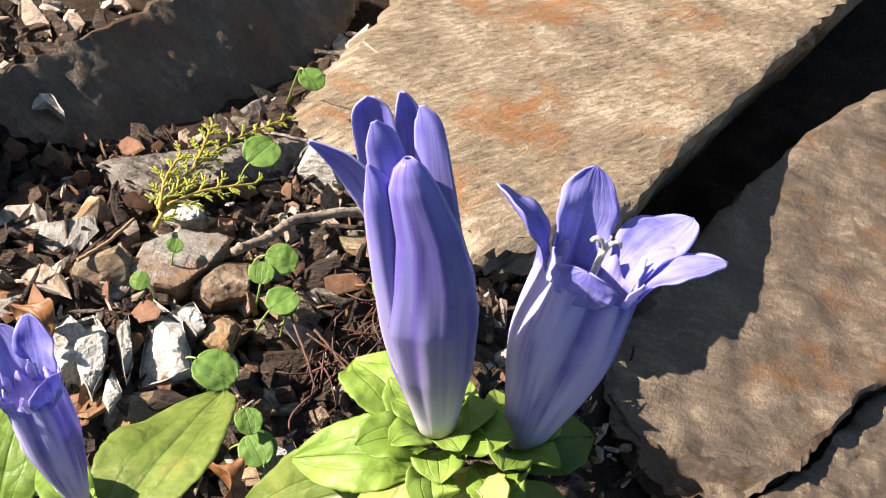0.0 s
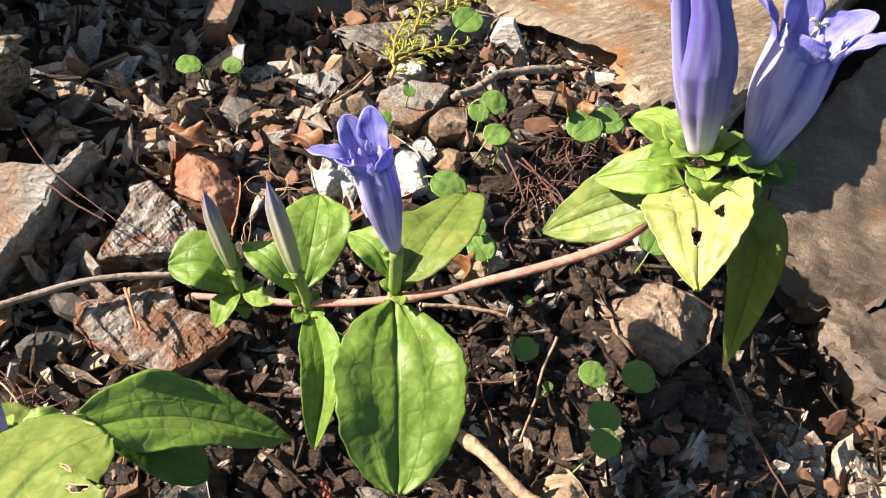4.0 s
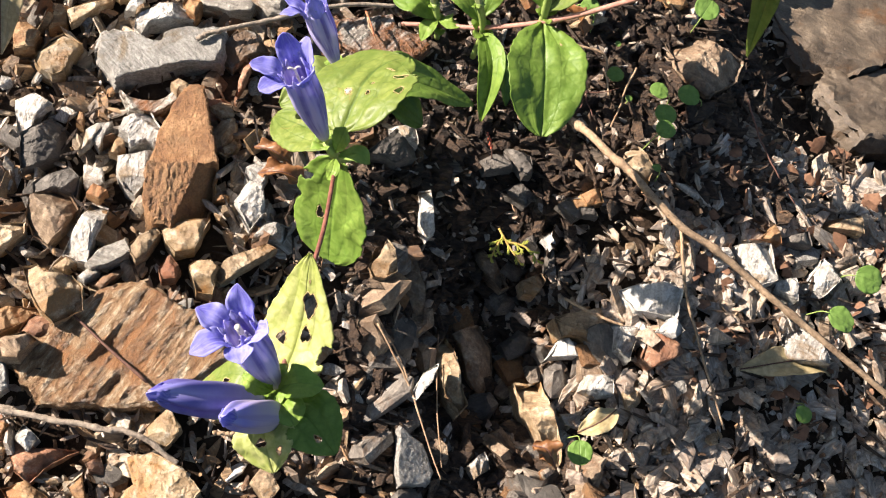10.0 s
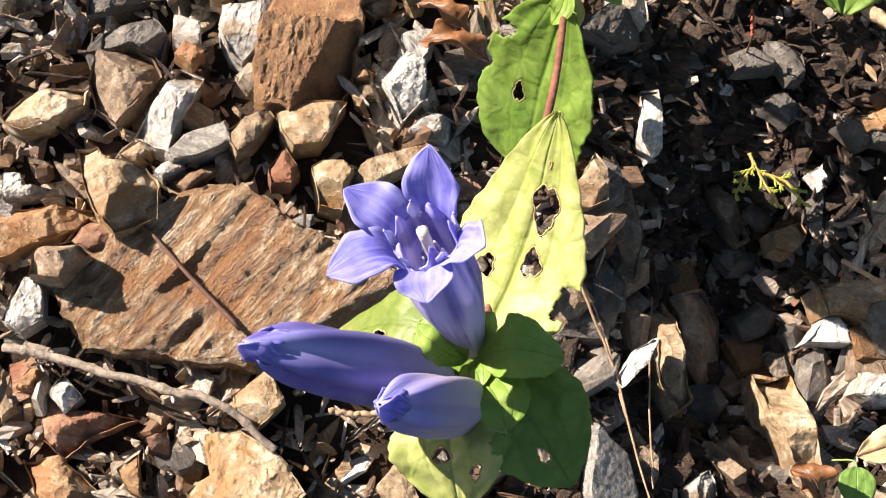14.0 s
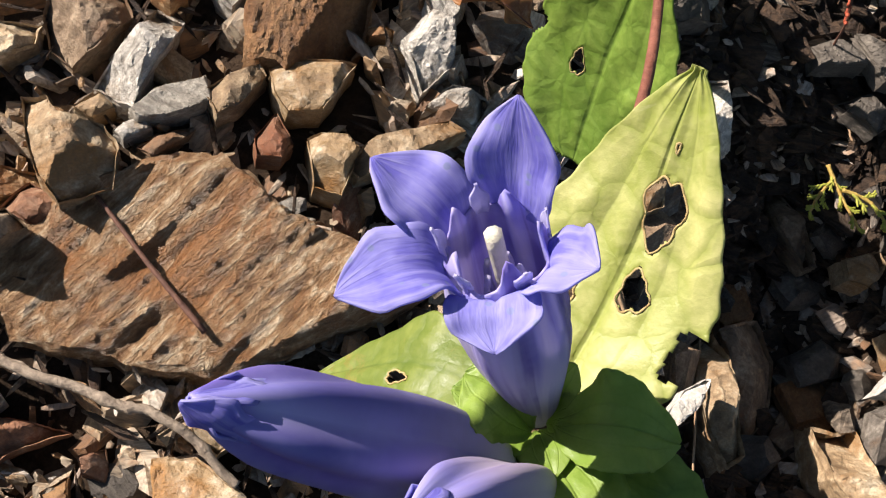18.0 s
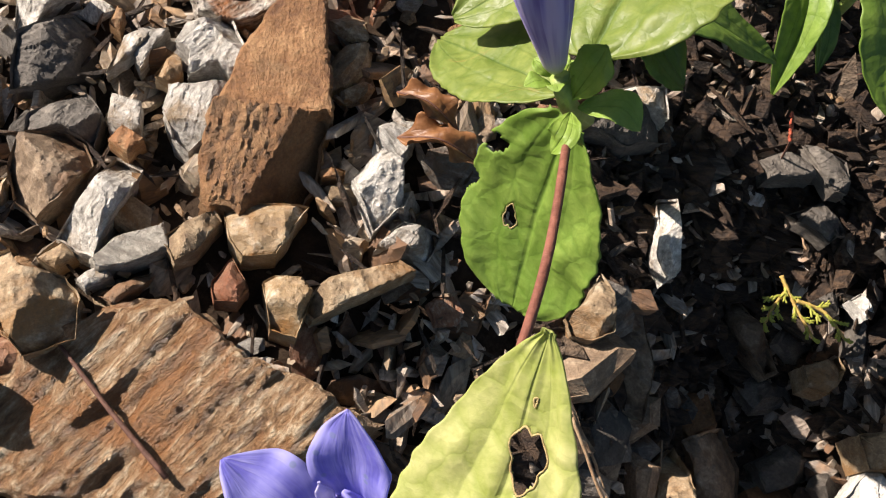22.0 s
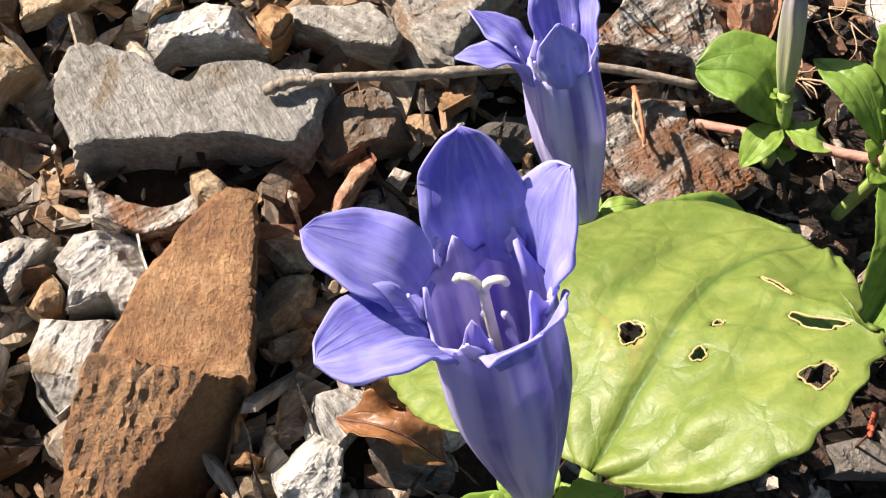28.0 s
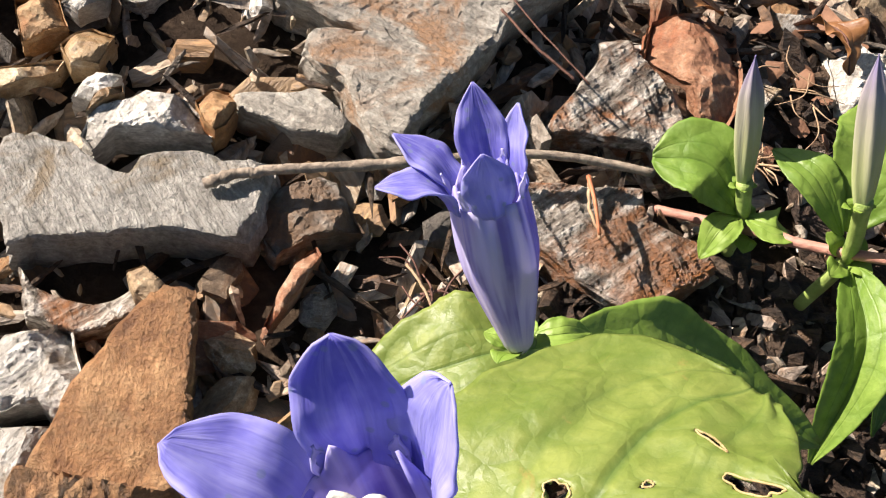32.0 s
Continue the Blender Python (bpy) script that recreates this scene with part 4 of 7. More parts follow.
stone("bark_slate", (8.0, 15.9, -1.8), [(-2.9, -0.6), (-1, 0.2), (1.9, 2.2), (3.2, 1.5), (2.4, -0.2), (-1.2, -1.9), (-2.3, -1.2)], 1.4, "dark", (0.00, -0.50),
      "frayed dark slate under the conifer sprig")
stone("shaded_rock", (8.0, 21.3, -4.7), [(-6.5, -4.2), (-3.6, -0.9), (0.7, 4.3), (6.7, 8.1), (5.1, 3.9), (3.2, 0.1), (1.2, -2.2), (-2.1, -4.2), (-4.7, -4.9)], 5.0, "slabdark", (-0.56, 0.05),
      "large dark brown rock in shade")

# added out of view, only to keep sun off the ground to its right
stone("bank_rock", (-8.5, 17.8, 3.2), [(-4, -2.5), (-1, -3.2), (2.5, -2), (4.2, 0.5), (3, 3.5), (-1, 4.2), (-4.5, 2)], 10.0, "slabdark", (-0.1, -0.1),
      "added rock out of view that casts shade")

# the stones of the bank, each with its own outline
stone("grey_slate_block", (-9.41, 1.93, 0.55), [(-2.05, -0.44), (-2.10, 0.08), (-1.90, 0.54), (-1.68, 0.51), (-1.60, 0.64), (-0.83, 0.60), (-0.36, 0.41), (-0.04, 0.21), (0.37, 0.21), (0.50, 0.58), (1.41, 1.00), (1.90, 0.84), (2.83, 1.07), (2.91, 0.45), (2.79, -0.62), (1.32, -0.75), (0.08, -1.14), (-0.87, -1.40), (-1.20, -1.60), (-1.56, -0.95)], 2.0, "grey", (0.16, -0.06), "large elongated pale grey slate resting on the stony bank")
stone("slate_sliver", (1.88, -6.85, -0.78), [(-0.49, 1.55), (0.06, 1.49), (0.46, -0.04), (0.44, -1.44), (-0.04, -1.24), (-0.46, -0.20)], 0.9, "brownlit", (0.16, -0.06), "long thin grey-brown stone lying among loose chips")
stone("slate_sliver", (5.52, -4.98, -2.48), [(-0.88, 1.17), (-0.66, 1.21), (-0.03, 0.36), (0.59, -0.48), (0.89, -0.89), (0.47, -1.11), (-0.44, -0.18)], 0.9, "brownlit", (0.16, -0.06), "long thin grey-brown stone lying among loose chips")
stone("slate_sliver", (7.84, -4.76, -1.39), [(-0.09, 0.62), (0.08, 0.57), (0.14, -0.57), (-0.14, -0.61)], 0.9, "greydark", (0.16, -0.06), "small long thin slate in shade-darkened grey among loose chips")
stone("shaded_slate", (7.06, -8.17, -3.30), [(-0.89, -0.03), (-0.01, 0.65), (0.89, 0.38), (0.54, -0.24), (-0.52, -0.75)], 1.0, "greydark", (0.16, -0.06), "small blocky slate in shade-darkened grey among loose chips")
stone("schist_chip", (-11.36, 2.30, -0.18), [(-0.30, -0.63), (-0.20, 0.04), (0.06, 0.42), (0.19, 0.37), (0.25, -0.18)], 1.0, "silver", (0.34, -0.12), "small elongated silvery ribbed schist lying among loose chips")
stone("hollowed_stone", (-9.20, 3.29, 0.63), [(-0.95, -0.51), (-0.92, -0.00), (-0.41, 0.25), (-0.08, 0.65), (0.72, 0.58), (1.27, 0.33), (1.32, 0.06), (0.11, -0.22), (-0.38, -0.34), (-0.66, -0.75)], 1.2, "silver", (0.16, -0.06), "elongated silvery ribbed schist lying among loose chips")
stone("ochre_lump", (-7.88, 3.79, 0.89), [(-0.46, 0.13), (-0.16, 0.40), (0.11, 0.40), (0.34, 0.13), (0.25, -0.27), (0.09, -0.46), (-0.17, -0.31)], 1.0, "ochre", (0.16, -0.06), "small blocky orange-ochre stone lying among loose chips")
stone("cream_stone", (-9.90, 3.55, 0.67), [(-0.27, -0.39), (-0.24, -0.02), (0.19, 0.31), (0.27, 0.18), (0.05, -0.08)], 0.8, "quartz", (0.34, -0.12), "small long thin cream and ochre quartz lying among loose chips")
stone("orange_slate", (-6.50, 4.26, 0.65), [(-1.23, 0.14), (-0.15, 0.39), (0.25, 0.56), (1.09, -0.03), (0.91, -0.39), (0.12, -0.45), (-1.02, -0.20)], 1.0, "pale", (0.16, -0.06), "elongated pale slate with rusty stains lying among loose chips")
stone("pale_slab", (-5.32, 6.60, 0.92), [(-3.61, 1.08), (-3.30, 1.65), (-1.88, 1.53), (1.54, 1.29), (2.39, 1.29), (3.11, 2.11), (3.40, 2.06), (2.24, 0.60), (1.68, -0.86), (1.11, -1.83), (0.95, -2.79), (0.45, -2.68), (-0.47, -1.50), (-1.43, -0.95), (-1.28, -0.62), (-0.29, -0.40), (-1.72, 0.00), (-2.79, 0.50)], 1.6, "pale", (0.16, -0.06), "large blocky pale slate with rusty stains resting on the stony bank")
stone("striped_slate", (-0.34, 6.36, 0.61), [(-1.49, -1.09), (-1.06, -0.09), (-0.63, 0.94), (-0.74, 1.45), (-0.16, 1.54), (0.64, 0.92), (2.05, -0.88), (1.37, -1.14), (0.69, -0.68), (-0.65, -0.87)], 1.4, "striped", (0.03, 0.0), "blocky grey and rust striped slate resting on the stony bank")
stone("striped_slate", (-0.15, 3.49, 0.64), [(-2.07, 0.55), (-1.06, 0.87), (-0.39, 0.91), (0.47, 1.16), (0.69, 0.48), (1.84, 0.32), (2.12, -0.08), (1.44, -0.86), (0.48, -1.41), (-0.28, -1.10), (-1.23, -0.66), (-2.01, -0.04)], 1.4, "striped", (0.03, 0.0), "blocky grey and rust striped slate resting on the stony bank")
stone("rust_stone", (1.17, 7.96, 0.60), [(-1.10, -0.02), (-1.08, 0.94), (-0.10, 1.50), (0.70, 1.05), (0.90, 0.09), (0.71, -1.54), (0.13, -1.31), (-0.17, -0.61)], 1.6, "rust", (0.16, -0.06), "blocky rust-brown stone lying among loose chips")
stone("schist_slab", (4.69, 8.66, 0.38), [(-0.68, 1.18), (0.02, 1.14), (0.58, 0.38), (0.32, -1.34), (-0.25, -1.28)], 1.0, "silver", (0.34, -0.12), "long thin silvery ribbed schist lying among loose chips")
stone("white_sliver", (2.57, 7.50, 0.39), [(-0.33, -0.49), (0.07, 0.60), (0.38, 0.41), (-0.11, -0.51)], 0.8, "silver", (0.34, -0.12), "small long thin silvery ribbed schist lying among loose chips")
stone("triangular_slate", (-5.83, 2.22, 0.70), [(-1.04, -0.08), (-0.86, 0.28), (0.09, 0.83), (0.43, 0.78), (1.15, -0.01), (0.65, -0.19), (-0.18, -0.70), (-0.25, -0.87)], 1.0, "dark", (0.16, -0.06), "blocky dark cleaved slate lying among loose chips")
stone("splintered_slate", (-9.23, -0.27, -0.03), [(-1.24, 0.48), (-0.92, 0.18), (-0.23, 0.05), (0.32, -0.00), (0.83, 0.42), (1.23, 0.15), (0.62, -0.29), (0.17, -0.51), (-0.81, -0.45)], 1.0, "striped", (0.16, -0.06), "elongated grey and rust striped slate lying among loose chips")
stone("tan_stone", (-8.09, 0.09, 0.96), [(-0.38, 0.19), (-0.12, 0.34), (0.35, 0.07), (0.25, -0.38), (-0.11, -0.21)], 0.9, "tan", (0.16, -0.06), "small blocky rough tan stone lying among loose chips")
stone("rust_sliver", (-5.63, 0.69, 1.17), [(-0.31, -0.81), (-0.10, 0.45), (0.21, 0.87), (0.37, 0.71), (0.06, -0.25), (-0.21, -0.91)], 0.8, "rust", (0.34, -0.12), "long thin rust-brown stone lying among loose chips")
stone("fissured_stone", (-9.42, -1.80, 0.54), [(-0.85, -0.03), (-0.70, 0.57), (-0.07, 0.83), (0.11, 1.22), (0.47, 0.61), (0.97, -0.16), (0.79, -0.85), (0.25, -0.43), (-0.10, -0.57), (-0.42, -0.81), (-0.46, -0.27)], 1.4, "silver", (0.16, -0.06), "blocky silvery ribbed schist lying among loose chips")
stone("schist_chunk", (-9.29, -3.37, 0.58), [(-0.88, -0.10), (-0.92, 0.55), (-0.32, 0.60), (0.62, 0.82), (0.86, 0.43), (0.74, 0.18), (0.20, 0.02), (0.32, -0.61), (-0.12, -1.05), (-0.52, -0.77)], 1.4, "silver", (0.34, -0.12), "blocky silvery ribbed schist lying among loose chips")
stone("tan_stone", (-10.20, -2.44, 0.23), [(-0.39, -0.19), (-0.10, 0.43), (0.14, 0.27), (0.25, -0.12), (0.09, -0.38)], 0.8, "tan", (0.16, -0.06), "small blocky rough tan stone lying among loose chips")
stone("schist_sliver", (-10.93, -1.78, -0.17), [(-0.30, -0.33), (-0.14, 0.35), (0.33, 0.54), (0.18, 0.10), (-0.07, -0.65)], 0.8, "silver", (0.34, -0.12), "small long thin silvery ribbed schist lying among loose chips")
stone("quartz_lump", (-13.10, 1.58, -0.37), [(-0.89, -0.12), (-0.39, 0.78), (0.11, 1.11), (0.94, 0.59), (0.60, -0.06), (0.37, -0.69), (-0.13, -0.90), (-0.59, -0.68)], 1.4, "quartz", (0.16, -0.06), "blocky cream and ochre quartz lying among loose chips")
stone("ochre_stone", (-14.46, 2.47, -0.70), [(-0.40, -0.69), (-0.53, 0.49), (-0.00, 0.59), (0.54, 0.16), (0.39, -0.53)], 1.2, "ochre", (0.16, -0.06), "small blocky orange-ochre stone lying among loose chips")
stone("pale_stone", (-14.28, 7.21, -0.48), [(-0.93, 0.25), (-0.17, 1.12), (0.82, 1.31), (1.38, 0.50), (0.78, -0.02), (0.14, -0.22), (-0.17, -1.08), (-0.67, -1.37), (-1.15, -0.44)], 1.4, "pale", (0.16, -0.06), "blocky pale slate with rusty stains lying among loose chips")
stone("pink_schist", (-11.81, 7.68, -0.09), [(-0.70, -0.44), (-0.48, 0.41), (0.61, 0.77), (0.81, 0.46), (0.21, -0.50), (-0.44, -0.69)], 1.0, "silver", (0.34, -0.12), "small elongated silvery ribbed schist lying among loose chips")
stone("ochre_stone", (-11.94, 5.43, -0.32), [(-0.67, 0.32), (0.14, 0.55), (0.61, -0.15), (-0.09, -0.71)], 1.0, "ochre", (0.16, -0.06), "small blocky orange-ochre stone lying among loose chips")
stone("quartz_stone", (-10.74, 4.77, 0.06), [(-0.58, 0.08), (-0.07, 0.47), (0.44, 0.30), (0.37, -0.38), (-0.17, -0.46)], 0.9, "quartz", (0.34, -0.12), "small blocky cream and ochre quartz lying among loose chips")
stone("white_flake", (-11.02, 5.83, -0.01), [(-0.51, -0.16), (0.35, 0.49), (0.30, -0.01), (-0.15, -0.32)], 0.7, "white", (0.34, -0.12), "small elongated bright white schist lying among loose chips")
stone("slate_sliver", (-12.04, 3.95, -0.45), [(-0.94, -0.23), (0.84, 0.70), (0.82, 0.38), (-0.70, -0.84)], 0.7, "tan", (0.16, -0.06), "long thin rough tan stone lying among loose chips")
stone("ochre_stone", (-13.24, 3.47, -0.70), [(-0.38, -0.65), (-0.19, 0.55), (0.29, 0.47), (0.28, -0.36)], 0.9, "ochre", (0.16, -0.06), "small elongated orange-ochre stone lying among loose chips")
stone("white_flake", (-10.22, 3.92, 0.19), [(-0.44, -0.30), (-0.14, 0.30), (0.34, 0.33), (0.23, -0.33)], 0.8, "white", (0.34, -0.12), "small blocky bright white schist lying among loose chips")
stone("white_stone", (-13.81, -0.99, -0.60), [(-0.45, -0.75), (-0.68, 0.54), (0.02, 0.88), (0.80, 0.36), (0.25, -0.24), (0.04, -0.77)], 1.0, "silver", (0.34, -0.12), "small blocky silvery ribbed schist lying among loose chips")
# the shade on this stone is put into its dark grey
stone("brown_stone", (-13.03, -2.27, -0.66), [(-1.02, 0.24), (0.05, 1.07), (0.99, 0.70), (0.98, -0.08), (-0.11, -0.81), (-0.85, -1.09)], 1.4, "greydark", (-0.4, 0.15), "blocky slate in shade-darkened grey among loose chips")
stone("orange_chip", (-11.85, -1.19, -0.30), [(-0.18, -0.18), (-0.09, 0.35), (0.14, 0.19), (0.13, -0.36)], 0.7, "ochre", (0.16, -0.06), "small elongated orange-ochre stone lying among loose chips")
stone("white_splinter", (-11.33, -1.86, -0.17), [(-0.45, -0.71), (-0.22, 0.17), (0.26, 0.52), (0.44, 0.47), (-0.03, -0.44)], 0.7, "silver", (0.34, -0.12), "small long thin silvery ribbed schist lying among loose chips")
stone("grey_stone", (-12.53, -5.21, -0.35), [(-0.98, 0.01), (-0.82, 0.74), (0.14, 1.04), (0.69, 0.74), (1.02, 0.25), (0.48, -0.69), (0.04, -1.21), (-0.57, -0.82)], 2.0, "brownlit", (0.16, -0.06), "blocky grey-brown stone lying among loose chips")
stone("slate_lump", (-12.43, -3.91, -0.43), [(-0.87, -0.45), (-0.88, -0.00), (-0.24, 0.35), (0.32, 0.69), (0.84, 0.21), (0.79, -0.52), (0.03, -0.25)], 1.2, "greydark", (0.16, -0.06), "small blocky slate in shade-darkened grey among loose chips")
stone("schist_block", (-11.04, -3.74, 0.00), [(-0.37, -0.21), (-0.43, 0.54), (0.31, 0.37), (0.43, -0.28), (0.06, -0.42)], 1.0, "silver", (0.34, -0.12), "small blocky silvery ribbed schist lying among loose chips")
stone("ochre_stone", (-10.84, -4.41, 0.15), [(-0.38, -0.06), (-0.15, 0.36), (0.40, 0.07), (0.13, -0.36)], 0.8, "ochre", (0.16, -0.06), "small blocky orange-ochre stone lying among loose chips")
stone("schist_bar", (-10.94, -6.05, 0.12), [(-0.92, -0.80), (-0.10, 1.38), (0.56, 1.13), (0.55, 0.77), (0.26, -0.14), (0.08, -1.22), (-0.41, -1.04)], 1.3, "silver", (0.34, -0.12), "long thin silvery ribbed schist lying among loose chips")
stone("tan_stone", (-14.41, -6.27, -0.69), [(-1.09, -0.47), (-0.69, 0.13), (0.14, 0.58), (0.95, 0.77), (0.98, 0.25), (0.22, -0.49), (-0.49, -0.74)], 1.2, "tan", (0.16, -0.06), "elongated rough tan stone lying among loose chips")
stone("layered_stone", (-10.18, -6.96, 0.08), [(-0.76, -0.36), (-0.34, 0.24), (0.63, 0.78), (0.91, 0.22), (0.07, -0.34), (-0.50, -0.53)], 1.0, "pale", (0.16, -0.06), "elongated pale slate with rusty stains lying among loose chips")
stone("tan_stone", (-8.80, -6.47, 0.66), [(-0.69, -0.08), (0.32, 0.67), (0.54, 0.44), (0.11, -0.37), (-0.29, -0.65)], 1.0, "tan", (0.16, -0.06), "small elongated rough tan stone lying among loose chips")
stone("quartz_lump", (-7.34, -6.16, 1.04), [(-0.96, 0.58), (0.87, 0.74), (0.66, 0.09), (0.42, -0.52), (-0.30, -0.64), (-0.69, -0.23)], 1.2, "quartz", (0.34, -0.12), "blocky cream and ochre quartz lying among loose chips")
stone("upright_chip", (-7.79, -7.45, 0.70), [(-0.38, 0.05), (-0.07, 0.66), (0.43, 0.02), (0.26, -0.37), (-0.25, -0.35)], 1.0, "rust", (0.16, -0.06), "small blocky rust-brown stone lying among loose chips")
stone("quartz_stone", (-6.50, -7.55, 1.01), [(-0.58, 0.33), (-0.35, 0.51), (0.24, 0.49), (0.53, 0.22), (0.37, -0.82), (-0.22, -0.69)], 1.2, "quartz", (0.34, -0.12), "small blocky cream and ochre quartz lying among loose chips")
stone("long_stone", (-5.13, -7.12, 1.32), [(-1.07, -0.53), (-0.55, 0.17), (0.85, 0.75), (1.27, 0.57), (0.22, -0.16), (-0.72, -0.80)], 1.0, "tan", (0.34, -0.12), "long thin rough tan stone lying among loose chips")
stone("brown_chip", (-9.97, -7.72, -0.15), [(-0.64, -0.27), (0.53, 0.57), (0.34, 0.18), (-0.23, -0.47)], 0.8, "brownlit", (0.16, -0.06), "small long thin grey-brown stone lying among loose chips")
stone("schist_chip", (-10.81, -7.63, -0.25), [(-0.41, -0.09), (0.08, 0.31), (0.43, 0.07), (-0.11, -0.28)], 0.7, "silver", (0.34, -0.12), "small elongated silvery ribbed schist lying among loose chips")
stone("tan_chip", (-11.72, -7.26, -0.43), [(-0.46, -0.09), (-0.00, 0.34), (0.42, 0.05), (0.04, -0.29)], 0.8, "tan", (0.16, -0.06), "small blocky rough tan stone lying among loose chips")
stone("tan_lump", (-11.98, -8.48, 0.25), [(-1.27, 1.02), (-0.72, 1.07), (-0.35, 0.71), (0.63, 0.67), (1.04, 0.22), (1.13, -0.61), (0.51, -1.00), (0.19, -1.20), (-0.34, -0.78), (-0.86, -0.04)], 2.2, "tan", (0.16, -0.06), "blocky rough tan stone lying among loose chips")
stone("wood_like_slab", (-14.09, -9.44, -1.23), [(-1.81, 0.20), (-0.93, 0.39), (0.71, 0.58), (1.76, 0.69), (1.69, 0.29), (0.73, -0.19), (-0.64, -0.84), (-1.49, -1.08)], 1.2, "ochre", (0.16, -0.06), "long thin orange-ochre stone resting on the stony bank")
stone("rust_block", (-12.29, -9.62, -0.82), [(-0.90, -0.19), (-0.42, 0.55), (0.24, 0.30), (0.81, -0.12), (0.26, -0.54)], 1.2, "rust", (0.16, -0.06), "small blocky rust-brown stone lying among loose chips")
stone("schist_chip", (-14.62, -8.42, -1.32), [(-0.44, -0.44), (-0.61, 0.29), (-0.13, 0.34), (0.02, -0.01), (0.86, 0.09), (0.29, -0.26)], 0.8, "silver", (0.16, -0.06), "small elongated silvery ribbed schist lying among loose chips")
stone("brown_lump", (-13.10, -10.56, 0.02), [(-0.66, -0.47), (-0.56, 0.12), (0.25, 0.56), (0.78, 0.28), (0.19, -0.48)], 2.2, "brownlit", (0.16, -0.06), "small elongated grey-brown stone lying among loose chips")
stone("bluish_stone", (-13.82, -11.62, -1.33), [(-0.53, -0.46), (-0.21, 0.72), (0.26, 0.78), (0.51, -0.31), (-0.03, -0.71)], 1.0, "silver", (0.16, -0.06), "small elongated silvery ribbed schist lying among loose chips")
stone("quartz_stone", (-7.50, -13.37, -0.45), [(-0.60, 0.10), (0.19, 0.88), (0.71, 0.06), (0.14, -0.67), (-0.45, -0.35)], 1.2, "quartz", (0.34, -0.12), "small blocky cream and ochre quartz lying among loose chips")
stone("bluish_chip", (-12.45, -13.72, -1.65), [(-0.40, -0.04), (-0.21, 0.59), (0.47, -0.01), (0.13, -0.53)], 0.9, "silver", (0.34, -0.12), "small blocky silvery ribbed schist lying among loose chips")
stone("ochre_chip", (-13.46, -13.44, -2.01), [(-0.28, -0.25), (-0.04, 0.31), (0.30, 0.24), (0.02, -0.29)], 0.7, "ochre", (0.16, -0.06), "small elongated orange-ochre stone lying among loose chips")
stone("rusty_slate", (-12.15, -14.40, -1.77), [(-0.58, -0.53), (-0.99, 0.51), (-0.78, 0.69), (0.20, 0.31), (1.61, 0.36), (0.50, -0.41), (0.02, -0.91)], 1.0, "rust", (0.16, -0.06), "blocky rust-brown stone resting on the stony bank")
stone("ochre_block", (-11.99, -16.08, -1.83), [(-1.17, 0.52), (-0.32, 0.80), (1.05, -0.08), (1.39, -0.33), (-0.27, -0.74), (-0.69, -0.16)], 1.4, "ochre", (0.16, -0.06), "elongated orange-ochre stone lying among loose chips")
stone("ochre_chip", (-10.33, -15.62, -1.53), [(-0.42, 0.19), (0.05, 0.61), (0.35, -0.45), (0.01, -0.34)], 0.8, "ochre", (0.16, -0.06), "small elongated orange-ochre stone lying among loose chips")
stone("quartz_block", (-7.61, -15.30, -0.59), [(-1.05, 0.97), (-0.17, 1.16), (0.94, 0.59), (1.65, -0.24), (1.30, -0.89), (-0.82, -0.96), (-1.22, -0.53), (-0.70, -0.04)], 1.6, "quartz", (0.34, -0.12), "blocky cream and ochre quartz resting on the stony bank")
stone("tan_stone", (-3.55, -15.09, -0.57), [(-0.57, 0.01), (-0.06, 0.87), (0.51, -0.17), (0.11, -0.70)], 1.2, "tan", (0.34, -0.12), "small blocky rough tan stone lying among loose chips")
stone("rusty_chip", (-9.81, -14.68, -1.45), [(-0.35, 0.10), (0.13, 0.40), (0.42, -0.27), (-0.19, -0.23)], 0.8, "rust", (-0.4, 0.15), "small blocky rust-brown stone lying among loose chips")
stone("tan_boulder", (3.63, -10.27, -1.11), [(-0.63, 1.20), (-0.15, 1.71), (0.12, 0.99), (0.36, -0.35), (0.66, -1.15), (0.35, -1.54), (-0.21, -0.77), (-0.53, 0.05)], 2.4, "tan", (0.34, -0.12), "long thin rough tan stone resting on the stony bank")
stone("brown_boulder", (5.04, -9.07, -3.15), [(-1.09, 0.91), (0.09, 1.52), (0.78, 0.65), (0.84, -0.72), (0.33, -1.66), (-0.22, -0.96), (-0.70, 0.29)], 2.4, "brownlit", (-0.4, 0.15), "elongated grey-brown stone resting on the stony bank")
stone("white_flake", (2.33, -10.90, -0.18), [(-0.52, -0.52), (-0.01, 0.40), (0.52, 0.77), (0.29, 0.03), (-0.27, -0.66)], 0.6, "white", (0.34, -0.12), "small long thin bright white schist lying among loose chips")
stone("tan_bar", (7.53, -11.55, -1.37), [(-0.90, 1.51), (-0.42, 1.38), (0.12, 1.60), (0.26, 0.25), (0.80, -1.51), (0.71, -2.02), (0.05, -1.13), (-0.69, 0.13)], 1.8, "tan", (0.34, -0.12), "long thin rough tan stone resting on the stony bank")
stone("tan_block", (8.86, -7.98, -0.87), [(-0.84, 0.51), (0.03, 0.60), (0.65, 0.34), (0.75, -0.75), (-0.01, -0.36), (-0.60, -0.32)], 1.4, "tan", (0.34, -0.12), "small blocky rough tan stone lying among loose chips")
stone("white_stone", (8.51, -8.73, -1.44), [(-0.69, -0.36), (-0.03, 0.62), (0.29, 0.11), (0.42, -0.36)], 0.9, "white", (0.34, -0.12), "small blocky bright white schist lying among loose chips")
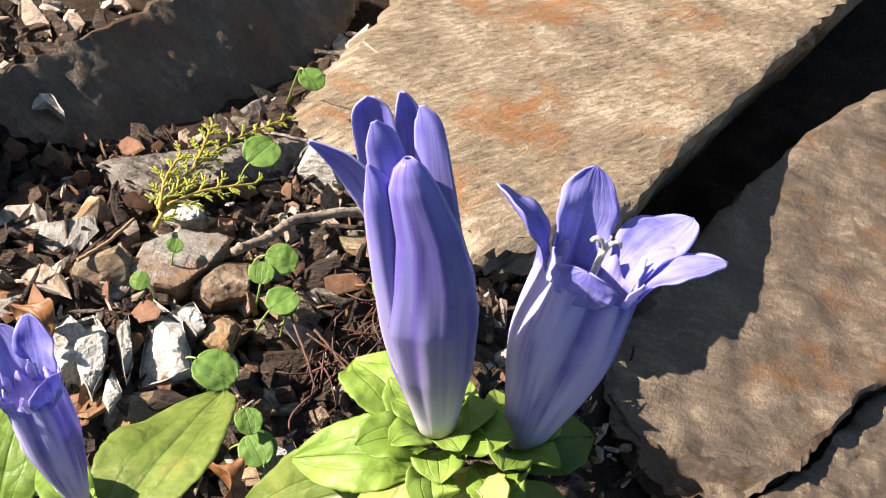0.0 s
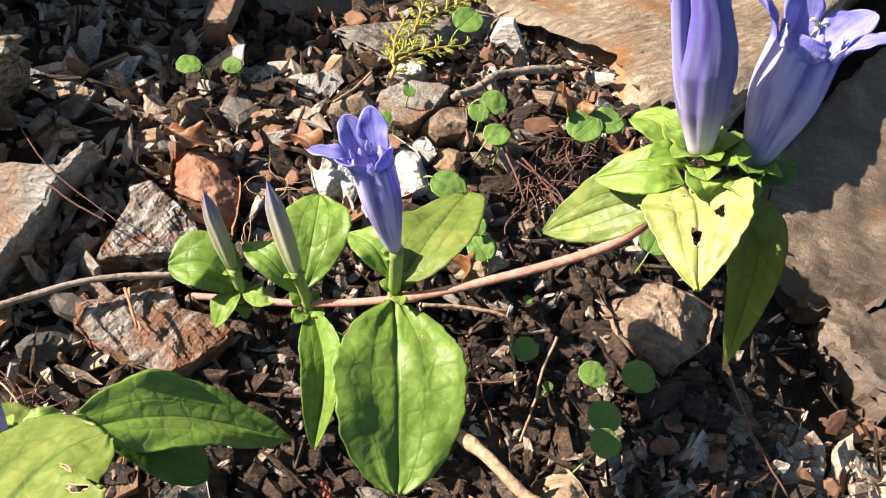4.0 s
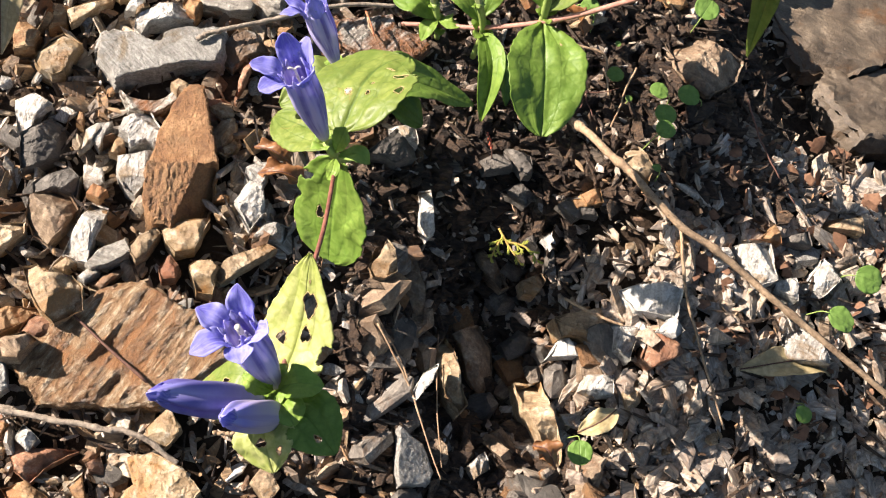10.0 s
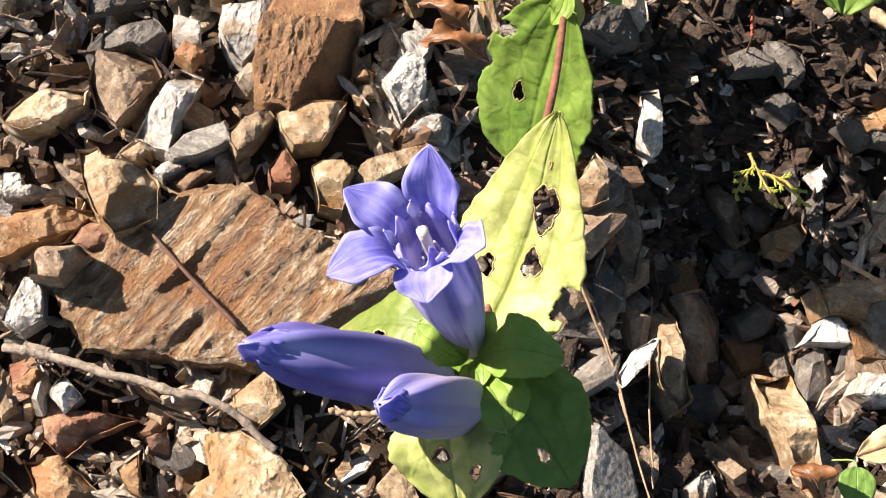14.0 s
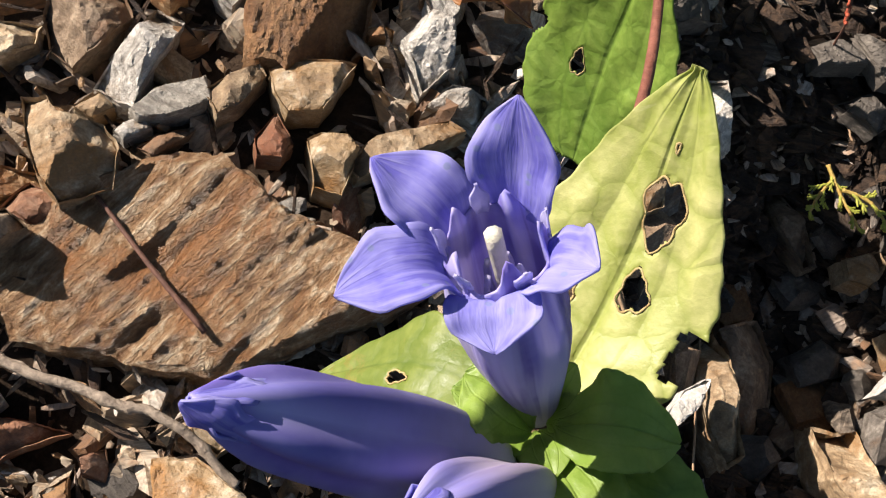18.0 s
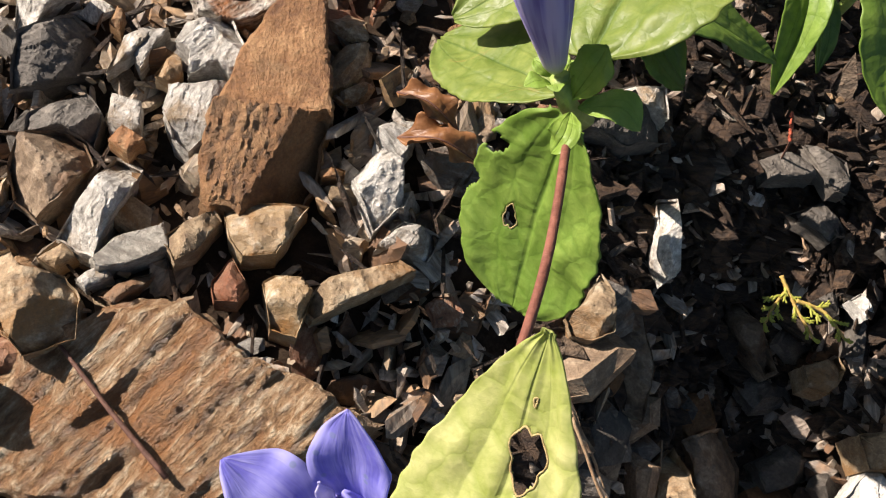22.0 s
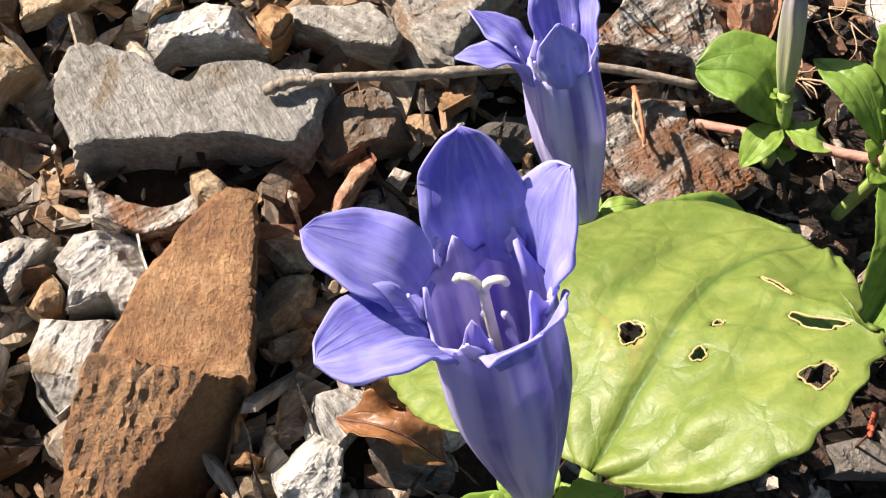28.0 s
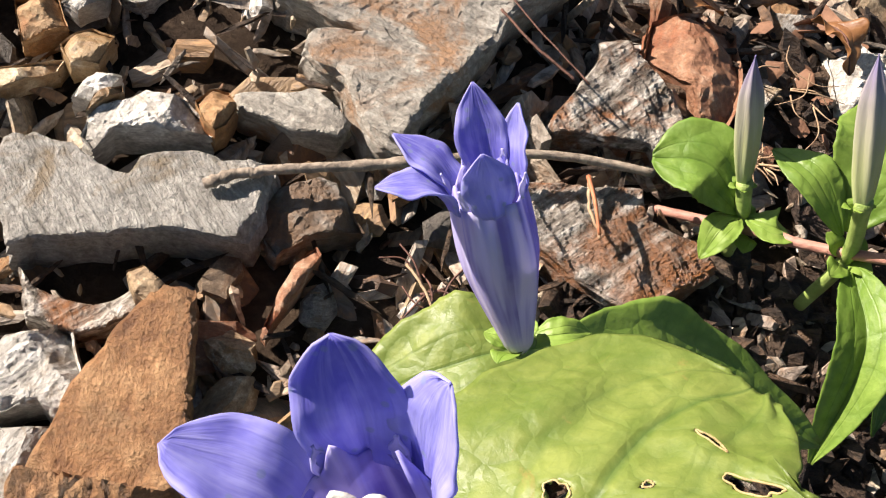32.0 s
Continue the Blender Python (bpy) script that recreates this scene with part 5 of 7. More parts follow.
stone("schist_stone", (9.77, -10.36, -1.02), [(-0.71, -0.15), (-0.51, 0.45), (0.61, 0.51), (0.56, -0.38), (0.04, -0.42)], 1.0, "silver", (0.34, -0.12), "small blocky silvery ribbed schist lying among loose chips")
stone("grey_slab", (2.09, -14.01, -0.90), [(-0.65, -0.34), (-0.67, 1.36), (0.35, 0.77), (0.85, -0.23), (0.69, -0.68), (-0.54, -0.88)], 1.4, "grey", (-0.4, 0.15), "blocky pale grey slate lying among loose chips")
stone("schist_stone", (4.96, -13.78, -1.95), [(-0.51, -0.01), (0.26, 0.62), (0.44, -0.08), (-0.18, -0.52)], 0.9, "silver", (0.34, -0.12), "small blocky silvery ribbed schist lying among loose chips")
stone("upright_splinter", (2.16, -4.03, 0.13), [(-0.31, 1.10), (0.16, 1.15), (0.32, -0.75), (0.06, -1.00), (-0.24, -0.46)], 0.8, "silver", (0.16, -0.06), "long thin silvery ribbed schist lying among loose chips")
stone("tan_stone", (0.41, -6.34, 0.67), [(-0.58, -0.22), (-0.14, 0.33), (0.13, 1.01), (0.40, 0.54), (0.51, -0.37), (0.06, -0.66), (-0.39, -0.60)], 1.2, "tan", (0.34, -0.12), "elongated rough tan stone lying among loose chips")
# the grey chips of the hollow have its shade in their colour
stone("slate_chip", (6.16, -2.59, -0.44), [(-0.46, 0.06), (-0.18, 0.42), (0.36, -0.12), (0.28, -0.36)], 0.7, "greydark", (0.16, -0.06), "small elongated slate in shade-darkened grey among loose chips")
stone("slate_chip", (8.30, -3.21, 0.21), [(-0.56, 0.24), (-0.03, 0.43), (0.48, -0.20), (0.12, -0.46)], 0.7, "greydark", (0.16, -0.06), "small elongated slate in shade-darkened grey among loose chips")
stone("ochre_chip", (8.69, -3.00, 0.54), [(-0.42, 0.16), (0.27, 0.19), (0.38, -0.12), (-0.23, -0.23)], 0.7, "ochre", (0.16, -0.06), "small elongated orange-ochre stone lying among loose chips")
stone("tan_chip", (7.21, -5.98, -1.71), [(-0.53, 0.15), (0.37, 0.57), (0.55, 0.26), (0.04, -0.56), (-0.43, -0.41)], 1.0, "tan", (0.34, -0.12), "small blocky rough tan stone lying among loose chips")
stone("white_flake", (7.63, -4.33, -0.79), [(-0.28, 0.13), (-0.01, 0.37), (0.24, -0.13), (0.05, -0.37)], 0.6, "white", (0.34, -0.12), "small elongated bright white schist lying among loose chips")
stone("slate_chip", (6.97, -4.21, -1.24), [(-0.34, -0.00), (0.11, 0.32), (0.23, -0.31)], 0.7, "greydark", (0.16, -0.06), "small blocky slate in shade-darkened grey among loose chips")
stone("white_slate", (11.76, -6.85, 0.67), [(-1.40, 0.39), (0.32, 0.69), (1.04, 0.28), (0.84, -0.79), (-0.81, -0.55)], 1.0, "white", (0.34, -0.12), "blocky bright white schist lying among loose chips")
stone("tan_chunk", (9.31, -7.80, -0.89), [(-1.23, 0.35), (0.49, 0.73), (0.83, -0.00), (0.57, -0.74), (-0.66, -0.32)], 1.2, "tan", (0.16, -0.06), "blocky rough tan stone lying among loose chips")
stone("white_flake", (8.68, -8.58, -1.85), [(-0.47, -0.15), (-0.19, 0.53), (0.68, 0.01), (-0.02, -0.38)], 0.8, "white", (0.34, -0.12), "small blocky bright white schist lying among loose chips")
stone("striped_chip", (10.62, -8.55, -0.25), [(-0.48, 0.66), (0.59, 0.58), (0.28, -0.82), (-0.39, -0.40)], 1.0, "silver", (0.16, -0.06), "small blocky silvery ribbed schist lying among loose chips")
stone("rusty_stone", (12.03, -8.94, 0.27), [(-0.72, -0.34), (-0.27, 0.88), (0.50, 0.38), (0.90, -0.12), (-0.41, -0.78)], 1.0, "rust", (0.34, -0.12), "small blocky rust-brown stone lying among loose chips")
stone("white_stone", (12.42, -8.11, 0.52), [(-0.58, -0.09), (0.03, 0.57), (0.52, -0.05), (0.04, -0.43)], 0.8, "white", (0.34, -0.12), "small blocky bright white schist lying among loose chips")
stone("ribbed_schist", (16.23, -5.02, 0.83), [(-0.88, 0.77), (0.81, 1.03), (0.68, -0.76), (-0.01, -0.99), (-0.61, -0.02)], 1.2, "silver", (0.34, -0.12), "blocky silvery ribbed schist lying among loose chips")
stone("ribbed_schist", (17.59, -5.93, 0.54), [(-0.50, 0.20), (0.46, 0.48), (0.42, -0.58), (-0.39, -0.09)], 0.9, "silver", (0.34, -0.12), "small blocky silvery ribbed schist lying among loose chips")
stone("ochre_chip", (17.08, -3.67, 0.78), [(-0.48, -0.13), (0.09, 0.48), (0.39, -0.34)], 0.8, "ochre", (0.16, -0.06), "small blocky orange-ochre stone lying among loose chips")
stone("white_slate", (18.51, -8.34, 0.33), [(-0.52, 1.17), (0.62, 0.18), (0.82, -0.78), (-0.92, -0.55)], 1.0, "silver", (0.34, -0.12), "blocky silvery ribbed schist lying among loose chips")
stone("schist_stone", (19.45, -5.38, 0.48), [(-0.71, -0.26), (0.16, 1.06), (0.66, -0.03), (-0.11, -0.75)], 1.0, "silver", (0.34, -0.12), "blocky silvery ribbed schist lying among loose chips")
stone("slate_chip", (18.28, -3.70, 0.62), [(-0.70, 0.04), (0.54, 0.43), (0.61, -0.28), (-0.45, -0.19)], 0.8, "greydark", (0.16, -0.06), "small elongated slate in shade-darkened grey among loose chips")
stone("tan_stone", (20.98, -2.68, 0.36), [(-1.04, -0.01), (0.54, 0.44), (0.49, -0.43)], 0.8, "tan", (0.34, -0.12), "elongated rough tan stone lying among loose chips")
stone("slate_chip", (6.26, -2.46, -0.44), [(-0.75, 0.19), (-0.02, 0.51), (0.58, -0.13), (0.19, -0.56)], 0.7, "greydark", (0.16, -0.06), "small blocky slate in shade-darkened grey among loose chips")
stone("slate_chip", (8.75, -3.08, 0.45), [(-0.67, 0.38), (0.05, 0.46), (0.61, -0.47), (0.01, -0.37)], 0.7, "greydark", (0.16, -0.06), "small elongated slate in shade-darkened grey among loose chips")
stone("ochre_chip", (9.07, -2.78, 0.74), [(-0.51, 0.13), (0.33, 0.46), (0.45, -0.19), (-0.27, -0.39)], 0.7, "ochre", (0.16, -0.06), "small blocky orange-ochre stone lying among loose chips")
stone("slate_chip", (6.19, -1.36, 0.19), [(-0.71, 0.69), (0.35, 0.41), (0.37, -0.51), (-0.01, -0.57)], 0.7, "greydark", (0.16, -0.06), "small elongated slate in shade-darkened grey among loose chips")
stone("dull_slate", (5.04, -1.34, 0.01), [(-0.69, 0.13), (0.37, 0.47), (0.74, -0.19), (-0.42, -0.41)], 0.9, "greydark", (0.16, -0.06), "small elongated slate in shade-darkened grey among loose chips")
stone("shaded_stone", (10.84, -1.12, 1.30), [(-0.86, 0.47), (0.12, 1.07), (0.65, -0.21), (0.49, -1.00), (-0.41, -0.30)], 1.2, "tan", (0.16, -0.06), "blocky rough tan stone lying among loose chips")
stone("dull_slate", (0.72, -1.56, 0.88), [(-1.33, -0.46), (-0.08, 0.78), (1.45, 0.21), (0.00, -0.52)], 1.0, "greydark", (-0.4, 0.15), "elongated slate in shade-darkened grey among loose chips")
stone("white_chip", (0.99, -0.84, 0.97), [(-0.68, 0.22), (0.42, 0.36), (0.57, -0.45), (-0.31, -0.12)], 0.8, "silver", (0.34, -0.12), "small elongated silvery ribbed schist lying among loose chips")
stone("flat_slate", (7.14, 11.45, 0.07), [(-1.15, -0.33), (-0.79, 0.55), (0.24, 0.93), (1.37, 0.69), (0.80, -0.23), (0.07, -0.83), (-0.50, -0.73)], 1.2, "pale", (0.16, -0.06), "blocky pale slate with rusty stains lying among loose chips")
stone("brown_ledge", (8.41, 10.90, 0.24), [(-0.79, -0.16), (-0.02, 0.60), (0.60, 0.55), (0.56, -0.36), (-0.34, -0.60)], 1.2, "brownlit", (0.16, -0.06), "small blocky grey-brown stone lying among loose chips")
stone("white_stone", (7.00, 8.90, 0.52), [(-0.58, -0.88), (-0.41, 1.57), (0.34, 0.78), (0.62, -0.57), (0.02, -0.80)], 1.2, "white", (0.34, -0.12), "elongated bright white schist lying among loose chips")
stone("grey_sliver", (5.27, 8.82, 0.53), [(-0.36, -0.31), (-0.37, 0.95), (-0.02, 1.05), (0.37, 0.30), (0.28, -0.63), (0.09, -1.28)], 1.0, "white", (0.16, -0.06), "long thin bright white schist lying among loose chips")
stone("white_sliver", (5.79, 7.71, 0.50), [(-0.19, -0.17), (-0.01, 0.71), (0.23, -0.04), (-0.03, -0.48)], 0.8, "white", (0.34, -0.12), "small long thin bright white schist lying among loose chips")
stone("white_sliver", (6.07, 8.86, 0.52), [(-0.22, 0.32), (-0.01, 0.97), (0.18, -0.33), (0.05, -0.93)], 0.8, "white", (0.16, -0.06), "long thin bright white schist lying among loose chips")
stone("white_stone", (7.61, 9.72, 0.49), [(-0.36, 0.21), (0.00, 0.53), (0.29, -0.28), (0.07, -0.45)], 0.8, "white", (0.34, -0.12), "small elongated bright white schist lying among loose chips")
stone("pale_rock", (0.63, 17.45, -1.12), [(-1.55, 0.59), (1.09, 0.83), (1.22, 0.13), (0.72, -0.34), (-0.41, -1.02), (-1.07, -0.16)], 1.6, "silver", (0.34, -0.12), "elongated silvery ribbed schist lying among loose chips")
stone("standing_stone", (1.46, 15.22, -0.31), [(-0.70, -0.99), (-0.33, 0.99), (0.66, 1.18), (0.37, -0.03), (0.02, -1.08)], 1.4, "pale", (0.34, -0.12), "elongated pale slate with rusty stains lying among loose chips")
stone("white_flake", (3.38, 17.50, -2.15), [(-0.58, -0.14), (-0.21, 0.55), (0.28, 0.31), (0.66, -0.34), (0.14, -0.03), (-0.30, -0.34)], 0.7, "white", (0.34, -0.12), "small blocky bright white schist lying among loose chips")
stone("rusty_chip", (1.81, 13.68, -0.54), [(-0.40, 0.64), (0.01, 0.07), (0.41, -0.40), (-0.03, -0.30)], 0.7, "rust", (0.16, -0.06), "small long thin rust-brown stone lying among loose chips")
stone("white_chip", (1.88, 13.09, -0.36), [(-0.18, -0.45), (-0.18, 0.41), (0.18, 0.45), (0.17, -0.40)], 0.7, "silver", (0.34, -0.12), "small elongated silvery ribbed schist lying among loose chips")
stone("pale_chip", (7.46, 13.41, -0.71), [(-0.66, -0.05), (-0.05, 0.46), (0.32, 0.27), (0.53, -0.35), (-0.14, -0.32)], 0.7, "silver", (0.34, -0.12), "small blocky silvery ribbed schist lying among loose chips")
stone("rusty_chip", (8.46, 13.00, -0.51), [(-0.23, 0.25), (0.15, 0.30), (0.24, -0.23), (-0.17, -0.32)], 0.7, "rust", (0.16, -0.06), "small blocky rust-brown stone lying among loose chips")
stone("cream_pebble", (8.31, 9.31, 0.51), [(-0.50, -0.14), (-0.34, 0.25), (0.00, 0.48), (0.46, 0.15), (0.32, -0.24), (0.05, -0.48)], 0.9, "quartz", (0.34, -0.12), "small blocky cream and ochre quartz lying among loose chips")

# ---- gentians ----
UP = (-0.25, 0.15, 1)

# the pair of tall flowers on a trailing stem
g = thing("gentian_plant", (5.8, 2.8, 0.2), "gentian with two tall blue flowers and pale eaten leaves", "flower", "gentians")
part("stem", tube([(9.9, 1.4, 14.6), (9.6, 1.4, 13.2), (9.3, 1.7, 10.4), (7.5, 2.3, 7.0), (5.8, 2.8, 4.6), (3.9, 3.6, 2.2), (2.2, 4.2, 0.9), (0.8, 4.8, -0.4)], 0.11, 0.10, 60, 10, 0.03, (0.55, 0.8)), STEM_PINK, g, "pinkish brown stem")
wound_flower(g, (9.5, 1.5, 14.6), (8.55, 3.45, 18.1), (0.962, -0.019, 0.272), "tall half-closed blue flower")
flower(g, (10.6, 1.45, 14.3), (11.15, 3.3, 17.0), 1.3, (62, 22, 64, 18, 64), 0.15, 0.70, 1.25, pistil=True, label="open blue flower with spread lobes", lobe_width=0.78, angles=(28, 92, 152, 238, -8), sizes=(1.05, 0.95, 0.9, 0.36, 0.95))
leaf(g, [(9.3, 1.2, 13.7), (8.4, 1.2, 13.0), (7.4, 1.2, 11.8)], 1.25, (-0.3, -0.2, 1), "lime", 0.18, 0.08, 0.5, label="yellow-green leaf with a browned edge")
leaf(g, [(9.4, 1.2, 14.0), (8.8, 1.4, 14.0), (8.0, 1.6, 13.3)], 0.95, (-0.2, -0.1, 1), "bract", 0.15, 0.12, 0.55)
leaf(g, [(9.5, 1.2, 13.9), (9.2, 0.2, 14.8), (8.95, -1.3, 14.9)], 1.95, (-0.4, 0.25, 0.9), "yellow", 0.14, 0.06, 0.38,
     holes=((-0.62, 0.36, 0.06, 0.03), (0.16, 0.26, 0.06, 0.028), (0.05, 0.68, 0.12, 0.06), (0.5, 0.4, 0.05, 0.02), (-0.42, 0.52, 0.10, 0.045)), label="pale yellow leaf with eaten holes")
leaf(g, [(10.2, 1.0, 13.6), (11.4, 0.7, 12.6), (12.0, -0.4, 9.3)], 1.15, (-0.55, -0.1, 0.8), "lime", 0.3, 0.06, 0.45, label="narrow hanging green leaf")
leaf(g, [(10.4, 1.3, 14.2), (11.0, 1.5, 14.4), (11.7, 1.7, 14.0)], 0.9, (0.2, 0, 1), "dark", 0.1, 0.08, 0.5)
leaf(g, [(9.4, 1.6, 14.2), (9.0, 2.2, 14.3), (8.7, 2.7, 13.8)], 1.0, (-0.2, 0.3, 1), "bract", 0.2, 0.14, 0.55)
leaf(g, [(10.0, 1.2, 14.4), (10.1, 0.7, 14.9), (10.3, 0.5, 15.0)], 0.8, (0, 0.2, 1), "bract", 0.2, 0.12, 0.55)
leaf(g, [(9.5, 1.2, 14.3), (9.3, 0.7, 14.9), (9.4, 0.4, 14.8)], 0.62, (0, 0.3, 1), "bract", 0.25, 0.12, 0.5)
calyx(g, (9.55, 1.45, 14.35), (-0.25, 0.3, 1), 0.95, 5, 0.1)
calyx(g, (9.55, 1.5, 14.5), (-0.25, 0.5, 1), 0.7, 5, 0.4)
calyx(g, (10.35, 1.4, 14.4), (0.25, 0.4, 1), 0.8, 5, 0.9)

# the single flower with the broad hanging leaf
g = thing("gentian_plant", (5.8, 2.8, 0.2), "gentian with one blue flower over a broad green leaf", "flower", "gentians")
part("stem", tube([(5.7, 2.8, 0.0), (5.8, 2.85, 3.0), (5.75, 2.95, 4.6), (5.45, 3.1, 6.8)], 0.14, 0.17, 24, 10, 0.03), STEM_GREEN, g)
flower(g, (5.42, 3.1, 6.7), (4.2, 4.75, 9.7), 0.98, (12, 30, 62, 45, 10), 0.2, 0.68, 1.1, label="blue flower with curled lobes", lobe_width=0.74, angles=(65, 115, 180, 225, 320), sizes=(1.1, 1, 1.1, 0.8, 0.5))
leaf(g, [(5.7, 3.0, 5.0), (6.8, 4.6, 4.9), (8.0, 6.5, 3.5)], 2.3, (-0.6, 0.0, 1), "lime", 0.16, 0.05, 0.5, blunt=1.4)
leaf(g, [(5.6, 3.1, 5.2), (5.1, 3.8, 5.5), (4.6, 4.4, 4.9)], 0.95, UP, "green", 0.15, 0.05, 0.5)
leaf(g, [(5.75, 2.75, 4.6), (5.75, 0.7, 4.9), (5.8, -1.95, 4.1)], 3.2, (0.0, 0.02, 1.0), "green", 0.22, 0.035, 0.56, blunt=1.4, label="broad hanging leaf with a dark midrib", holes=((-0.5, 0.28, 0.02, 0.012),))
calyx(g, (5.5, 3.25, 6.1), (-0.35, 0.45, 0.9), 0.34, 4, 0.3)
calyx(g, (5.75, 2.9, 4.8), (0, 0.1, 1), 0.55, 3, 2.0)

# two grey buds
g = thing("gentian_plant", (2.3, 4.2, 0.2), "gentian shoot with a shut greyish bud between round leaves", "flower", "gentians")
part("stem", tube([(2.35, 4.1, 0.0), (2.2, 4.3, 1.0), (1.9, 4.7, 1.8)], 0.13, 0.16, 14, 10), STEM_GREEN, g)
closed_flower(g, (1.9, 4.7, 1.7), (1.0, 5.8, 4.1), 0.46, "slim shut bud, grey-violet at the tip", 0.3, material=BUD, blunt=0.7, name="bud")
leaf(g, [(2.1, 4.4, 1.2), (1.2, 4.9, 1.7), (0.2, 4.9, 1.4)], 1.7, (-0.1, 0, 1), "green", 0.2, 0.05, 0.55, blunt=1.4)
leaf(g, [(2.1, 4.3, 1.2), (1.7, 3.8, 1.4), (1.5, 3.3, 1.0)], 0.7, UP, "bract", 0.15, 0.1, 0.5)
leaf(g, [(2.2, 4.3, 1.2), (2.7, 4.1, 1.5), (3.1, 4.2, 1.2)], 0.8, UP, "bract", 0.15, 0.1, 0.5)
calyx(g, (1.93, 4.65, 1.6), (-0.3, 0.35, 0.9), 0.28, 5, 0.3)
calyx(g, (2.25, 4.2, 0.9), (0, 0, 1), 0.62, 4, 0.8)

g = thing("gentian_plant", (3.9, 3.6, 0.2), "gentian shoot with a shut violet bud above a folded leaf", "flower", "gentians")
part("stem", tube([(3.95, 3.4, 0.0), (3.9, 3.6, 2.0), (3.4, 3.9, 3.6)], 0.13, 0.16, 14, 10), STEM_GREEN, g)
closed_flower(g, (3.45, 3.85, 3.4), (2.5, 5.4, 5.6), 0.5, "slim shut bud, grey-violet at the tip", 0.9, material=BUD, blunt=0.7, name="bud")
leaf(g, [(3.7, 3.9, 2.4), (3.9, 5.2, 3.2), (4.1, 6.5, 2.9)], 1.9, (-0.15, 0, 1), "green", 0.12, 0.05, 0.55, blunt=1.3)
leaf(g, [(3.6, 3.8, 2.4), (2.8, 4.5, 2.9), (2.1, 5.1, 2.5)], 0.9, (-0.1, 0, 1), "green", 0.15, 0.06, 0.5)
leaf(g, [(4.0, 3.4, 2.1), (4.3, 1.8, 2.2), (4.2, 0.1, 0.6)], 1.1, (-0.3, -0.2, 0.9), "green", 0.7, 0.05, 0.45, label="leaf folded along its midrib")
leaf(g, [(4.0, 3.2, 1.6), (4.9, 2.0, 1.6), (5.2, 0.8, 0.9)], 1.3, (0.5, 0, 0.8), "dark", 0.3, 0.05, 0.45)
calyx(g, (3.45, 3.85, 3.3), (-0.4, 0.55, 0.8), 0.3, 5, 0.1)
calyx(g, (3.85, 3.55, 2.0), (0, 0, 1), 0.62, 4, 0.2)

# the flower beside the grey slate, behind the broad eaten leaf
g = thing("gentian_plant", (-1.0, 0.6, 0.2), "gentian with a half-open blue flower and long curled leaves", "flower", "gentians")
part("stem", tube([(-0.6, 1.0, 0.0), (-1.4, -0.4, 4.4), (-2.2, -1.4, 6.8), (-2.6, -1.75, 7.7)], 0.13, 0.16, 24, 10), STEM_GREEN, g)
flower(g, (-2.6, -1.75, 7.6), (-3.95, -0.3, 9.95), 0.95, (12, 10, 56, 74, 2), 0.7, 0.72, 1.0, label="half-open pale blue flower", lobe_width=0.58, tip_round=0.75, angles=(35, 92, 158, 200, 282), sizes=(0.95, 1.15, 1.0, 1.0, 0.8), pleats=0.08, turn=0.9, mouth=0.88)
leaf(g, [(-1.6, -0.7, 4.7), (0.7, -0.1, 3.9), (3.4, -0.25, 2.7)], 1.9, (0.05, 0.3, 0.95), "green", 0.2, 0.12, 0.42, label="long leaf that curls down to the ground", curl=-0.15)
leaf(g, [(-2.4, -1.3, 6.8), (-2.0, -1.2, 7.0), (-1.6, -1.0, 6.8)], 0.5, (0.1, 0.3, 1), "bract", 0.2, 0.1, 0.5)
leaf(g, [(-2.0, -0.9, 5.7), (-3.0, -1.4, 5.6), (-4.3, -2.1, 4.6)], 1.9, (-0.2, 0.1, 1), "lime", 0.12, 0.05, 0.5, blunt=1.3)
leaf(g, [(-1.1, -0.4, 3.8), (0.3, -0.6, 3.1), (1.5, -1.0, 2.0)], 1.5, (0, 0, 1), "dark", 0.15, 0.06, 0.55, blunt=1.3)
calyx(g, (-2.55, -1.7, 7.4), (-0.5, 0.5, 0.8), 0.5, 4, 0.5)

# the open flower beside the brown slate
g = thing("gentian_plant", (-1.2, -3.0, 0.2), "gentian with a wide open blue flower and a broad eaten leaf", "flower", "gentians")
part("stem", tube([(-0.4, -1.6, 0.0), (-1.2, -3.6, 4.4), (-2.2, -5.6, 8.4), (-2.7, -6.1, 9.7), (-3.0, -5.9, 10.2)], 0.13, 0.17, 30, 10), STEM_GREEN, g)
flower(g, (-3.1, -5.8, 10.25), (-4.65, -5.0, 14.1), 1.04, (22, 16, 62, 74, 32), 0.35, 0.78, 1.02, pistil=True, label="wide open blue flower with speckled lobes", lobe_width=0.76, angles=(37, 102, 176, 222, 318), sizes=(1.12, 1.2, 1.12, 1.05, 0.56), mouth=0.88)
leaf(g, [(-2.6, -5.4, 10.1), (-2.2, -4.2, 10.25), (-1.55, -3.0, 9.95), (-0.55, -2.3, 9.8)], 3.9, (-0.41, 0.53, 0.74), "lime", 0.03, 0.02, 0.48, blunt=1.9,
     holes=((-0.19, 0.38, 0.065, 0.034), (0.20, 0.38, 0.04, 0.018), (0.80, 0.40, 0.07, 0.03), (0.66, 0.58, 0.15, 0.032), (0.20, 0.48, 0.024, 0.011), (0.34, 0.72, 0.11, 0.014)), label="broad yellow-green leaf with eaten holes")
leaf(g, [(-2.2, -4.2, 6.5), (-3.3, -3.0, 4.9), (-4.4, -1.9, 3.3)], 2.3, (-0.3, 0.0, 1), "lime", 0.10, 0.05, 0.5, blunt=1.3)
